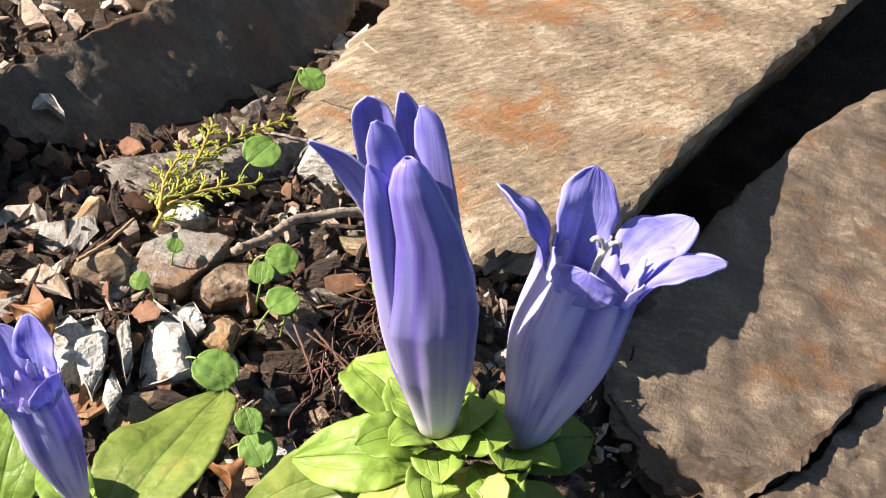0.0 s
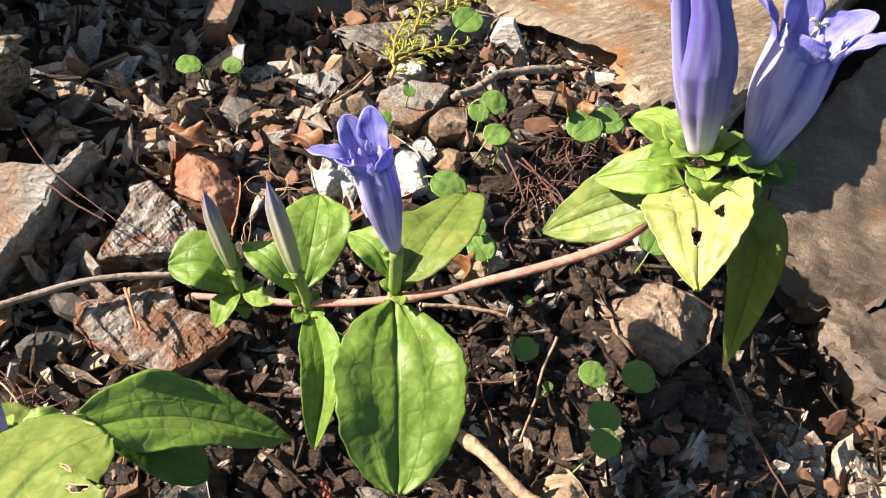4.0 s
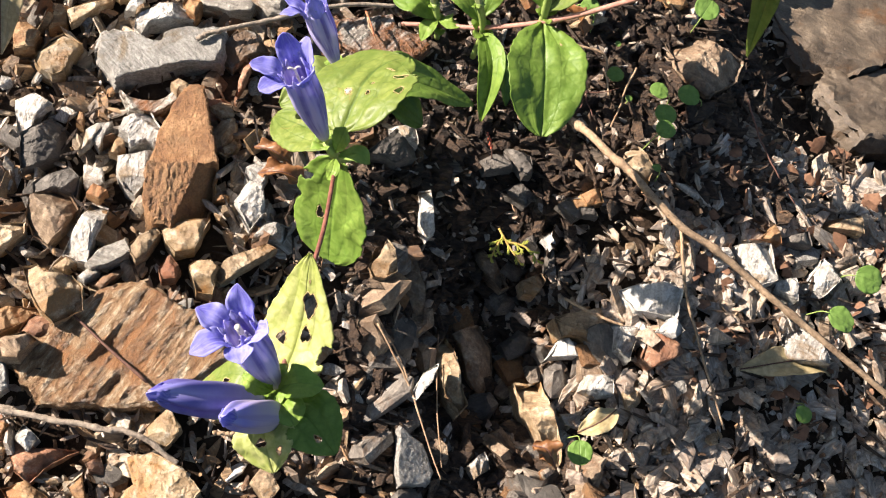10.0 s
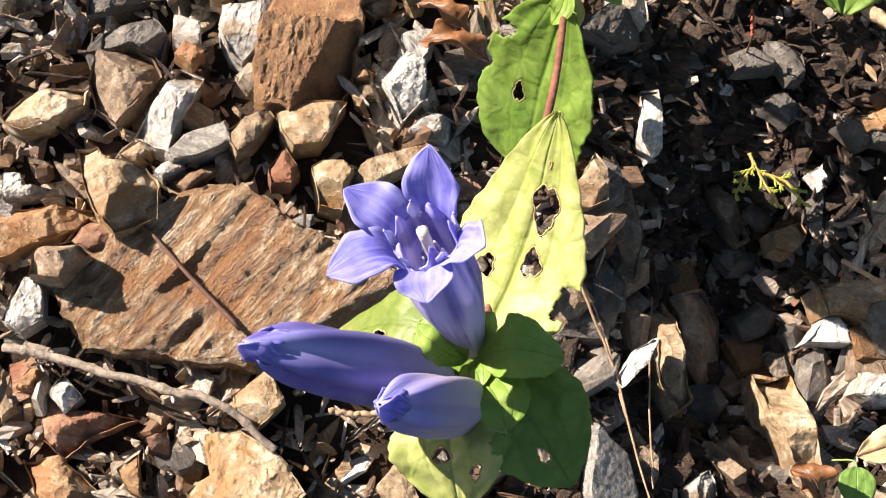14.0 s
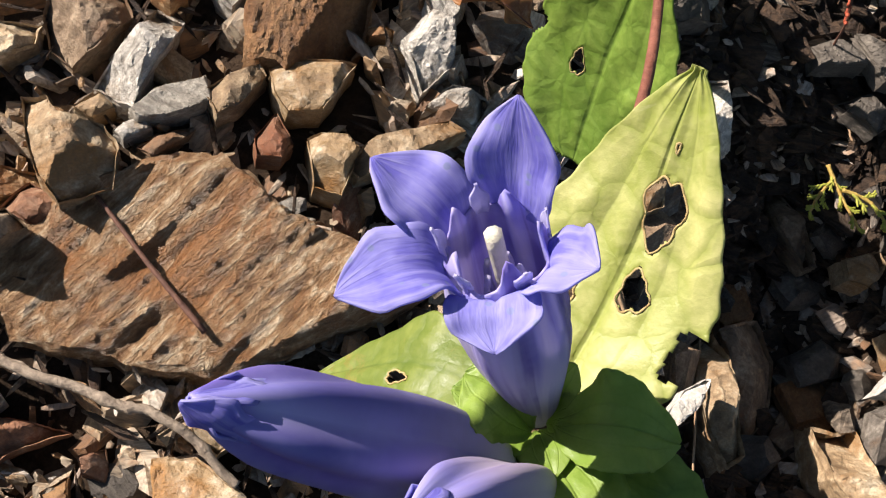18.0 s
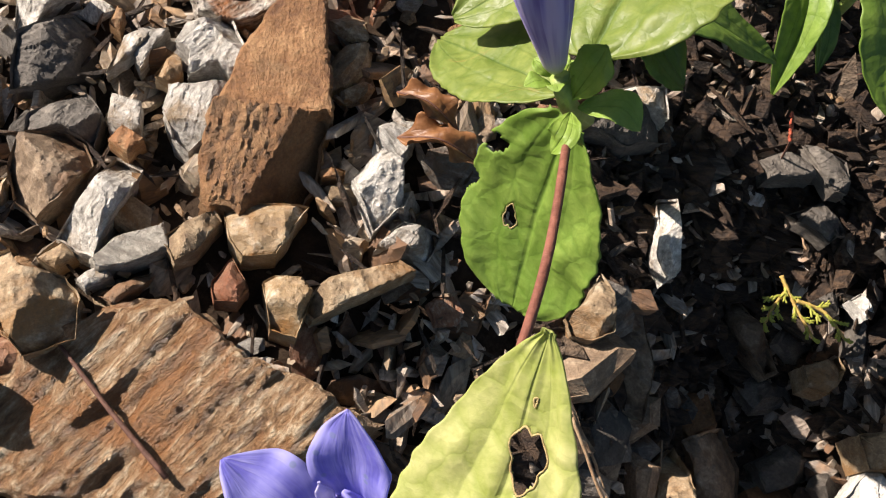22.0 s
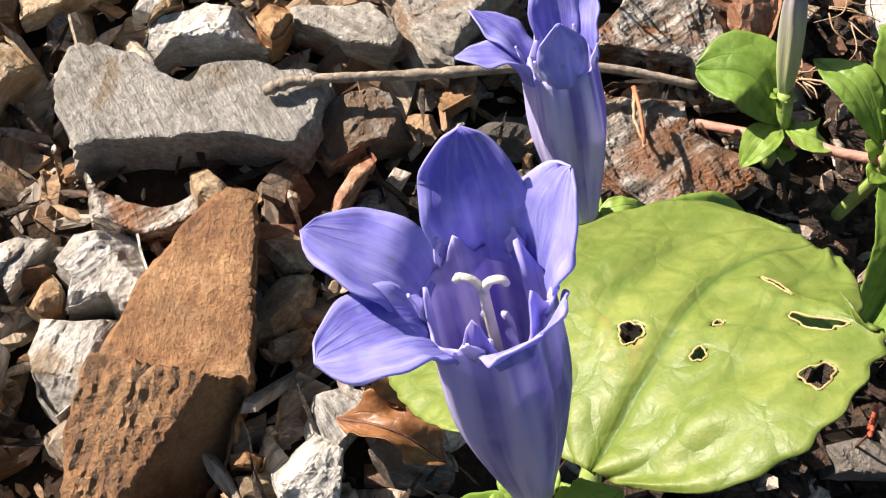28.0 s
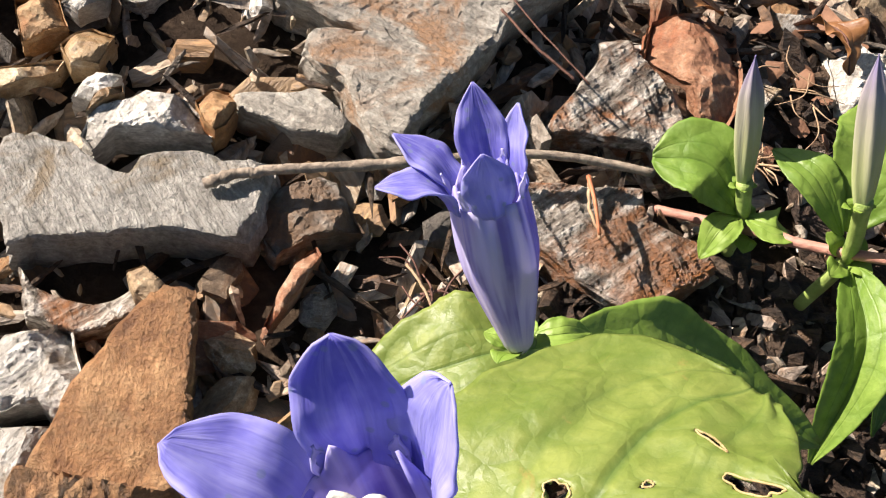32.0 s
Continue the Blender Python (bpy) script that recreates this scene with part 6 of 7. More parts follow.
leaf(g, [(-2.4, -5.6, 8.3), (-2.3, -6.6, 6.0), (-2.15, -7.8, 4.2)], 3.1, (-0.6, -0.5, 0.6), "green", 0.10, 0.05, 0.55, blunt=2.0,
     holes=((0.32, 0.56, 0.09, 0.055),), bites=((0.95, 0.28, 0.3, 0.035), (1.0, 0.5, 0.12, 0.05)), label="squarish hanging leaf with a hole")
leaf(g, [(-2.75, -6.15, 10.0), (-2.62, -5.95, 10.75), (-2.55, -5.75, 11.15)], 0.72, (-0.6, -0.4, 0.7), "bract", 0.2, 0.1, 0.55)
leaf(g, [(-2.6, -6.2, 9.9), (-2.0, -6.2, 10.2), (-1.6, -6.4, 10.0)], 0.62, UP, "bract", 0.2, 0.1, 0.5)
leaf(g, [(-2.7, -6.3, 9.9), (-2.8, -6.8, 10.1), (-2.9, -7.0, 9.8)], 0.5, UP, "bract", 0.2, 0.1, 0.5)
calyx(g, (-3.0, -5.85, 10.0), (-0.5, 0.2, 0.85), 0.5, 5, 0.5)

# the cluster of three flowers at the end of a red stem
g = thing("gentian_plant", (-2.6, -6.3, 0.2), "gentian with one open flower and two shut ones", "flower", "gentians")
part("stem", tube([(-1.0, -3.2, 0.0), (-2.1, -5.4, 6.6), (-2.6, -6.3, 9.4), (-3.1, -9.4, 11.6), (-3.75, -12.2, 13.0), (-4.2, -14.5, 13.5)], 0.07, 0.075, 50, 10, 0.03), STEM_RED, g, "thin dark red stem")
flower(g, (-4.25, -14.55, 13.5), (-5.77, -13.6, 16.8), 1.08, (70, 24, 66, 90, 108), 0.75, 0.77, 0.98, pistil=True, fork=False, label="open blue flower with pointed lobes", lobe_width=0.76, angles=(-24, 73, 152, 209, 275), sizes=(0.68, 1.16, 1.0, 1.1, 0.62), mouth=0.8, tip_round=0.72)
closed_flower(g, (-4.6, -15.2, 13.9), (-7.45, -15.5, 16.0), 0.92, "long shut violet flower", 0.2, blunt=1.1, end=0.16)
closed_flower(g, (-4.05, -15.35, 13.6), (-5.7, -16.0, 16.0), 0.84, "short shut flower, pale at the foot", 0.8, blunt=1.1, end=0.2, material=PALE_SHUT)
leaf(g, [(-4.2, -14.5, 13.3), (-3.75, -13.0, 13.95), (-3.75, -11.45, 15.4)], 2.25, (-0.48, 0.1, 0.88), "yellow", 0.06, 0.04, 0.38,
     holes=((0.18, 0.67, 0.25, 0.085), (0.20, 0.45, 0.15, 0.06), (-0.42, 0.36, 0.14, 0.05), (0.12, 0.82, 0.03, 0.012)), bites=((1.0, 0.36, 0.30, 0.075),), label="pale yellow pointed leaf with large eaten holes")
leaf(g, [(-4.4, -14.8, 13.4), (-5.4, -14.5, 12.6), (-6.4, -14.25, 11.0)], 2.0, (-0.1, 0.1, 1), "lime", 0.1, 0.05, 0.45, holes=((0.2, 0.6, 0.08, 0.04),), label="yellow-green leaf with small holes")
leaf(g, [(-4.5, -15.3, 13.7), (-4.5, -16.1, 14.0), (-4.2, -16.9, 13.7)], 1.7, (-0.5, 0.1, 0.9), "yellow", 0.12, 0.08, 0.45,
     holes=((0.15, 0.55, 0.16, 0.07), (-0.5, 0.7, 0.12, 0.06)), bites=((-1.0, 0.5, 0.3, 0.08),), label="yellowing leaf with eaten holes")
leaf(g, [(-4.0, -15.1, 13.7), (-3.4, -15.5, 13.9), (-2.6, -16.3, 13.5)], 1.7, (-0.45, 0.2, 1), "green", 0.14, 0.06, 0.5, holes=((0.2, 0.75, 0.12, 0.05),), label="dark green leaf with a hole")
leaf(g, [(-4.2, -14.7, 14.0), (-3.8, -14.7, 14.6), (-3.1, -14.7, 14.4)], 0.95, UP, "bract", 0.2, 0.12, 0.5)
leaf(g, [(-4.4, -14.8, 14.0), (-4.9, -14.6, 14.5), (-5.2, -14.5, 14.4)], 0.95, UP, "bract", 0.2, 0.12, 0.5)
leaf(g, [(-4.2, -15.0, 14.0), (-4.0, -15.4, 14.5), (-3.8, -15.8, 14.4)], 0.9, UP, "bract", 0.2, 0.12, 0.5)
calyx(g, (-4.35, -14.65, 13.8), (-0.4, 0.2, 1), 0.75, 6, 0.2)
calyx(g, (-4.25, -15.3, 13.8), (-0.5, -0.2, 0.8), 0.55, 4, 1.0)


# ---- twigs and stalks ----
def stalk(name, points, r0, r1, label):
    wood = {"twig": BARK, "side_twig": BARK, "grey_twig": BARK_GREY, "lower_twig": BARK_GREY, "driftwood": BARK_GREY, "brown_twig": BARK, "pale_twig": BARK_GREY, "dark_stalk": DARKSTALK}.get(name, DRY)
    rng = random.Random(round(points[0][0] * 19 + points[1][1] * 7))
    thick = r0 > 0.09
    bumps = [rng.random() for _ in range(4)] if thick else ()
    pts = bend(points, 14)
    pts = [q + Vector((rng.uniform(-1, 1), rng.uniform(-1, 1), rng.uniform(-1, 1))) * r0 * 0.35 for q in pts]
    bm = tube(pts, r0, r1, 90 if thick else 40, 10 if thick else 6, 0.09 if thick else 0.05, bumps, rng.randint(0, 99))
    solo(name.replace("lower_", "grey_").replace("side_", "thin_"), bm, wood, points[0], label, "twig" if thick else "stalk", "twigs and stalks")


stalk("twig", [(8.1, 0.7, 0.6), (10.1, -1.8, 1.7), (12.3, -3.9, 1.6), (15.2, -5.6, 1.1), (17.8, -7.4, 0.7), (23.2, -10.8, -0.3)], 0.17, 0.13, "brown twig with knots lying across the chips")
stalk("side_twig", [(12.6, -4.0, 1.2), (12.9, -6.6, 0.8), (13.6, -8.8, 0.3), (14.8, -12.0, -0.4)], 0.08, 0.05, "thin brown twig beside the thick one")
stalk("grey_twig", [(-7.6, 2.1, 1.0), (-7.0, 2.5, 1.1), (-6.5, 2.7, 1.1), (-4.6, 3.4, 1.2), (-2.0, 4.4, 1.1), (0.4, 4.8, 1.0)], 0.10, 0.09, "pale grey twig lying over slates")
stalk("lower_twig", [(-14.1, -12.8, -1.5), (-12.4, -13.0, -1.2), (-9.9, -13.4, -0.7), (-8.4, -13.6, -0.4), (-6.8, -14.6, -0.4)], 0.12, 0.10, "rough grey twig lying over stones")
stalk("driftwood", [(8.6, 11.7, 0.2), (9.4, 12.3, -0.1), (10.4, 13.1, -0.4), (12.6, 13.8, -0.8)], 0.12, 0.14, "pale splintered stick on slate")
stalk("brown_twig", [(7.4, 4.7, -0.1), (8.6, 4.7, -0.2), (9.9, 4.4, -0.1), (10.0, 3.3, -0.1), (9.9, 1.9, 0.5)], 0.07, 0.05, "brown forked twig under the stem")
stalk("dry_stalk", [(11.3, 3.7, 0.2), (10.8, 2.7, 0.2), (10.3, 1.5, 0.7), (9.7, 0.3, 1.1)], 0.05, 0.04, "dry tan stalk under the leaves")
stalk("dry_stalk", [(0.3, -8.8, 0.1), (1.1, -10.0, -0.3), (1.8, -11.1, -0.6), (2.4, -12.7, -0.7), (3.1, -14.6, -0.6)], 0.05, 0.03, "dry tan stalk leaning over stones")
stalk("dry_stalk", [(3.2, -8.4, -2.3), (3.0, -11.5, -1.2), (3.2, -14.1, -0.9)], 0.03, 0.03, "thin dry stalk among stones")
stalk("dark_stalk", [(10.5, 9.3, 0.8), (11.1, 8.5, 0.8), (11.6, 7.6, 0.8)], 0.04, 0.03, "dark thin stalk among small leaves")
stalk("dark_stalk", [(9.9, 9.8, 0.7), (10.3, 8.5, 0.8), (10.5, 7.8, 0.7)], 0.04, 0.03, "dark thin stalk among small leaves")
stalk("dark_stalk", [(10.3, 9.2, 0.8), (11.6, 8.1, 0.8), (11.8, 6.8, 0.7)], 0.03, 0.03, "dark thin stalk among small leaves")
stalk("dark_stalk", [(-4.0, 8.9, 1.2), (-3.0, 7.6, 1.2), (-1.2, 6.2, 1.2)], 0.025, 0.02, "dark thread-like root over stones")
stalk("dry_stalk", [(4.9, -1.3, -1.2), (5.7, -2.1, -1.3), (6.2, -3.0, -1.3)], 0.04, 0.03, "thin pale stalk on chips")
stalk("dry_stalk", [(4.8, 11.2, 0.2), (5.4, 11.8, 0.0), (6.1, 12.8, -0.4)], 0.05, 0.04, "short pale stick on stones")
stalk("dry_stalk", [(5.0, 4.1, 0.0), (5.8, 3.7, -0.3), (6.7, 3.2, -0.5)], 0.06, 0.05, "brown dead stem on the ground")
stalk("dark_stalk", [(16.5, 2.8, 0.2), (17.0, 0.5, 0.4), (18.2, -2.1, 0.5)], 0.05, 0.03, "brown dead stem on the ground")
stalk("dry_stalk", [(0.3, -8.6, -0.1), (1.4, -10.0, -0.7), (2.3, -12.3, -0.9)], 0.04, 0.03, "dry stalk over dark stones")
stalk("dry_stalk", [(8.1, -7.0, -0.4), (9.1, -7.7, 0.2), (10.3, -8.2, 0.4)], 0.07, 0.06, "pale dead stem among white chips")
stalk("pale_twig", [(-13.7, -12.6, -1.7), (-12.4, -12.9, -1.5), (-10.9, -13.2, -1.2)], 0.1, 0.08, "pale twig below the brown slab")
stalk("dry_stalk", [(-5.6, -13.4, -0.3), (-5.0, -13.4, -0.3), (-4.3, -13.3, -0.2)], 0.09, 0.08, "cut pinkish stem end under the buds")
stalk("dark_stalk", [(-3.2, 7.3, 1.2), (-2.4, 6.7, 1.2), (-1.5, 6.2, 1.2)], 0.03, 0.03, "dark thread-like root over stones")
stalk("dry_stalk", [(-0.8, 4.4, 0.9), (-0.7, 3.8, 0.9), (-0.4, 3.2, 0.9)], 0.05, 0.03, "reddish pine needle on slate")
stalk("dry_stalk", [(-3.8, 1.6, 1.1), (-3.4, 1.2, 1.2), (-3.0, 0.6, 1.2)], 0.03, 0.03, "thin dry stalk beside the flower")


# ---- small round leaves on threads ----
ROUND = [((11.1, 19.1, -2.1), 0.85), ((9.4, 15.3, -0.6), 1.06), ((9.7, 11.2, 0.8), 0.84), ((9.2, 10.8, 0.8), 0.66), ((9.8, 9.9, 0.8), 0.57), ((12.6, 10.6, 0.8), 1.20), ((8.9, 6.9, 0.8), 0.67), ((9.1, 6.3, 0.5), 0.84), ((7.1, 11.6, 0.5), 0.43), ((6.3, 10.5, 0.6), 0.48), ((10.4, 3.4, -0.0), 0.77), ((12.0, 2.3, 1.0), 0.84), ((13.4, 2.3, 0.9), 1.01), ((11.9, 0.8, 1.8), 0.95), ((11.8, -0.0, 2.0), 0.86),
         ((9.2, 6.4, 0.4), 0.84), ((1.7, 12.3, 0.1), 0.60), ((0.4, 12.2, 0.1), 0.77), ((10.9, 2.2, 0.2), 0.33), ((10.6, 5.0, -0.1), 0.28), ((8.1, 8.1, 0.9), 1.10), ((14.5, 6.8, 0.8), 1.17), ((21.2, -5.4, 0.8), 1.24), ((19.7, -7.3, 0.9), 1.21), ((18.2, -11.2, -0.1), 0.75), ((11.5, -1.6, 1.6), 0.39), ((8.6, -13.3, -0.3), 1.00), ((-16.3, -3.2, -0.6), 0.88), ((9.7, 10.0, 0.9), 0.85), ((13.4, 10.9, 0.7), 1.10)]



def round_leaf(place, width, k):
    rng = random.Random(k)
    x, y, z = place
    foot = ground_z(x, y) - 0.2
    turn = rng.uniform(0, math.tau)
    hx, hy = math.cos(turn), math.sin(turn)
    g = thing("creeping_leaf", (x, y, foot), "small round bright green leaf on a thin stalk", "leaf", "small round leaves")
    a = (x - hx * width * 0.48, y - hy * width * 0.48, z)
    part("stalk", tube([(x - hx * width * 0.9, y - hy * width * 0.9, foot), (x - hx * width * 0.7, y - hy * width * 0.7, z - 0.3), a], 0.03, 0.025, 10, 6), STEM_GREEN, g)
    up = (rng.uniform(-0.3, 0.1), rng.uniform(-0.2, 0.2), 1)
    leaf(g, [a, (x, y, z + 0.04 * width), (x + hx * width * 0.5, y + hy * width * 0.5, z - 0.02)], width, up, "round", 0.06, 0.03, 0.5, fine=0.6, blunt=1.9)


for k, (place, width) in enumerate(ROUND):
    round_leaf(place, width, k)


# ---- conifer sprigs ----
def sprig(lines, spread, seed, label):
    """Flat scaly fans: each line is a branch with side shoots on both sides."""
    rng = random.Random(seed)
    g = thing("conifer_sprig", lines[0][0], label, "sprig", "fallen conifer sprigs")
    for points in lines:
        n = max(6, round((Vector(points[0]) - Vector(points[-1])).length / 0.27))
        line = bend(points, n)
        br = part("branch", tube(points, 0.06, 0.035, 4 * n, 6, 0.22, seed=seed), SPRIG_STEM, g, "orange-brown sprig stem")
        for i in range(1, n + 1):
            d = (line[i] - line[i - 1]).normalized()
            side = d.cross(Vector((0, 0, 1))).normalized() * (1 if i % 2 else -1)
            reach = spread * rng.uniform(0.6, 1.15) * (1.1 - 0.6 * i / n)
            tipv = line[i] + (d * 0.8 + side * 0.62 + Vector((0, 0, rng.uniform(0, 0.25)))) * reach
            part("branchlet", tube([line[i], line[i].lerp(tipv, 0.5) + d * 0.06, tipv], 0.042, 0.028, 14, 5, 0.3, seed=i), NEEDLE, br)
            way = (tipv - line[i]).normalized()
            for f in (0.3, 0.5, 0.7):
                q = line[i].lerp(tipv, f)
                e = q + (way * 0.75 + way.cross(Vector((0, 0, 1))) * rng.choice((-1, 1)) * 0.5) * reach * 0.42
                part("branchlet", tube([q, e], 0.036, 0.024, 7, 5, 0.28, seed=i + 3), NEEDLE, br)


sprig([[(6.6, 12.2, 0.3), (7.3, 14.2, -0.5), (8.6, 16.2, -1.6), (10.4, 17.8, -2.4)], [(6.9, 13.0, 0.1), (7.9, 13.7, -0.2), (9.2, 14.2, -0.5)], [(6.7, 12.8, 0.2), (6.8, 13.8, -0.1), (7.2, 14.9, -0.4)], [(7.6, 14.7, -0.7), (7.9, 15.8, -1.0), (8.1, 16.6, -1.3)]], 0.75, 3,
      "yellow-green scaly conifer sprig lying on slate")
sprig([[(5.4, -4.0, -0.9), (5.8, -4.7, -0.9), (6.3, -5.5, -0.8)], [(5.6, -4.3, -0.9), (5.3, -4.8, -1.0), (5.1, -5.3, -1.0)], [(5.8, -4.6, -0.8), (6.5, -4.8, -0.7), (7.0, -5.4, -0.6)]], 0.5, 5, "small yellow conifer sprig among chips")
sprig([[(26.0, -2.5, -2.6), (25.0, -2.9, -2.3), (24.2, -3.2, -2.0)]], 0.5, 8, "small yellow conifer sprig on chips")

# ---- dry roots and tangles ----
def tangle(name, place, radius, count, seed, label, material, r=0.03, lift=0.5):
    """Thin dry stems that curl out of one point."""
    rng = random.Random(seed)
    g = thing(name, place, label, "dry stems", "dry stems")
    c0 = Vector(place)
    for k in range(count):
        a = rng.uniform(0, math.tau)
        d = Vector((math.cos(a), math.sin(a), rng.uniform(0.1, lift)))
        q = c0 + Vector((rng.uniform(-1, 1), rng.uniform(-1, 1), 0)) * radius * 0.35
        reach = radius * rng.uniform(0.5, 1.1)
        side = Vector((-d.y, d.x, 0)) * rng.uniform(-0.4, 0.4)
        part("stem", tube([q, q + (d * 0.5 + side) * reach, q + (Vector((d.x, d.y, d.z * rng.uniform(-0.2, 0.8))) + side * 0.6) * reach], r * rng.uniform(0.7, 1.3), r * 0.5, 10, 5, 0.15, seed=k), material, g)


tangle("dry_roots", (11.0, 8.7, 0.1), 1.9, 26, 1, "tangle of thin red-brown dry stems on dark soil", DARKSTALK)
tangle("dry_roots", (12.6, 10.2, 0.0), 1.5, 18, 2, "tangle of thin red-brown dry stems on dark soil", DARKSTALK)
tangle("dry_tuft", (24.5, 6.7, -6.4), 1.3, 30, 3, "curled brown dry tuft lying on the slab", DRY, 0.045, 0.9)
tangle("fern_scrap", (2.5, 5.9, 0.7), 0.7, 18, 4, "orange-brown scrap of dry fern", DRY, 0.024, 0.9)
tangle("dry_roots", (3.2, 8.0, 0.5), 1.2, 10, 5, "tangle of thin brown dry stems between stones", DRY, 0.018, 0.3)
tangle("dry_roots", (-3.2, 1.2, 0.6), 1.0, 12, 6, "tangle of thin brown dry stems between stones", DARKSTALK)
tangle("dry_roots", (8.5, 2.2, 0.1), 1.6, 16, 7, "tangle of thin red-brown dry stems on dark soil", DARKSTALK)
solo("red_needle", tube([(-0.9, 4.25, 1.2), (-0.7, 3.7, 1.3), (-0.5, 3.1, 1.25)], 0.05, 0.035, 8, 6), plain("red_needle", (0.30, 0.08, 0.03), (0.52, 0.20, 0.09), 500), (-0.9, 4.2, 1.2), "orange-red dry needle on striped slate", "stalk", "twigs and stalks")
seed_stalk = thing("seed_stalk", (4.9, -1.2, -0.2), "thin stalk with red seeds", "stalk", "twigs and stalks")
part("stem", tube([(4.9, -1.2, -0.3), (4.6, -1.2, 1.0), (4.2, -1.2, 2.0)], 0.03, 0.025, 10, 6), DARKSTALK, seed_stalk)
for k in range(7):
    part("seed", tube([(4.62 - k * 0.07, -1.2 + 0.07 * (-1) ** k, 0.9 + k * 0.17), (4.58 - k * 0.07, -1.2 + 0.16 * (-1) ** k, 1.0 + k * 0.17)], 0.06, 0.03, 4, 6), plain("red_seed", (0.25, 0.04, 0.02), (0.45, 0.10, 0.05), 500), seed_stalk)

# ---- dead leaves ----
def dead_leaf(spine, width, up, fold, seed, label, look_of="dry"):
    g = thing("dead_leaf", spine[0], label, "leaf", "dead leaves")
    leaf(g, spine, width, up, look_of, fold, 0.25 if look_of == "straw" else 0.5, 0.5, fine=1.2, curl=0.2, name="blade")
    part("midrib", tube([Vector(q) + Vector((0, 0, 0.02)) for q in spine], 0.03, 0.02, 12, 6), DARKSTALK, g)


# a sunken dark strip that stands in for a line of cast shadow
solo("thin_stalk", tube([(-11.2, -9.2, -0.50), (-9.7, -10.5, -0.30), (-8.2, -11.7, -0.10)], 0.05, 0.075, 12, 6, 0.08), DARKSTALK, (-11.2, -9.2, -0.3), "dark strip in place of a cast shadow on the slab", "stalk", "twigs and stalks")
dead_leaf([(8.0, 5.9, 0.7), (8.4, 5.3, 1.1), (8.7, 4.6, 0.8)], 1.1, (0.5, 0.2, 0.8), 0.5, 1, "curled ribbed brown dead leaf")
dead_leaf([(-4.8, -3.5, 1.3), (-3.9, -3.6, 1.9), (-2.9, -3.8, 1.5)], 1.0, (0.1, 0.2, 1), 0.5, 2, "crumpled orange-brown dead leaf")
dead_leaf([(-5.0, -2.4, 1.3), (-4.3, -2.7, 1.8), (-3.5, -3.1, 1.5)], 0.8, (-0.3, 0.3, 1), 0.6, 3, "crumpled orange-brown dead leaf")
dead_leaf([(12.0, 12.2, 0.3), (12.3, 11.4, 0.8), (12.2, 10.7, 0.5)], 1.0, (0.3, 0.1, 1), 0.5, 4, "crumpled red-brown dead leaf")
dead_leaf([(13.4, 10.0, 0.5), (13.9, 9.6, 0.9), (14.6, 9.7, 0.5)], 0.9, (0.0, 0.3, 1), 0.5, 5, "crumpled red-brown dead leaf")
dead_leaf([(15.3, -9.6, 0.3), (18.6, -8.8, -0.4), (22.2, -8.2, -2.8)], 1.6, (0.1, 0.2, 1), 0.12, 6, "long tan dead leaf lying flat", "straw")
dead_leaf([(8.4, -12.6, 0.1), (9.2, -12.2, 0.4), (10.0, -11.6, 0.2)], 1.0, (0.1, 0.2, 1), 0.3, 7, "pale tan dead leaf on stones", "straw")
dead_leaf([(6.6, -13.2, 0.0), (7.1, -13.4, 0.3), (7.5, -14.0, 0.0)], 1.0, (0.1, 0.2, 1), 0.3, 8, "brown dead leaf among chips")
dead_leaf([(-0.2, 9.6, 0.4), (0.5, 9.2, 0.9), (1.4, 9.1, 0.6)], 0.9, (0.1, 0.2, 1), 0.5, 9, "crumpled red-brown dead leaf")
dead_leaf([(3.4, 9.8, 0.4), (4.0, 9.3, 0.8), (4.3, 8.6, 0.5)], 0.8, (0.1, 0.2, 1), 0.5, 10, "crumpled brown dead leaf")
dead_leaf([(-16.0, 8.0, -0.2), (-15.6, 4.6, 0.2), (-15.2, 1.2, -0.4)], 2.0, (0.3, 0.1, 1), 0.2, 11, "long pale dead leaf lying on stones", "straw")


LITTER = plain("leaf_litter", (0.10, 0.045, 0.025), (0.30, 0.16, 0.09), 400, 0.8, thin=0.1)


# ---- loose stones and chips ----
def chip_points(rng, size, long, flat):
    """A ragged chip: two uneven polygons one above the other. Gives points and faces."""
    n = rng.choice((5, 5, 6, 7))
    low, mid, high = [], [], []
    a0 = rng.uniform(0, 6)
    lean = rng.uniform(-0.5, 0.5) * flat
    for k in range(n):
        a = a0 + (k + rng.uniform(-0.32, 0.32)) / n * math.tau
        r = size * rng.uniform(0.85, 1.1)
        x, y = math.cos(a) * r * long, math.sin(a) * r
        low.append((x * 0.95, y * 0.95, -flat * size * rng.uniform(0.7, 1.1)))
        t = rng.uniform(0.95, 1.15)
        mid.append((x * t, y * t, flat * size * rng.uniform(-0.2, 0.4)))
        t = rng.uniform(0.6, 0.95)
        high.append((x * t, y * t, flat * size * rng.uniform(0.6, 1.0) + lean * x))
    pts = low + mid + high + [(0, 0, flat * size * rng.uniform(0.8, 1.2))]
    faces = [tuple(range(n - 1, -1, -1))]
    for k in range(n):
        q = (k + 1) % n
        faces += [(k, q, n + q, n + k), (n + k, n + q, 2 * n + q, 2 * n + k), (2 * n + k, 2 * n + q, 3 * n)]
    return pts, faces


def covered(x, y):
    for cx, cy, poly, reach in TAKEN:
        if abs(x - cx) < reach and abs(y - cy) < reach and inside(x, y, poly):
            return True
    return False


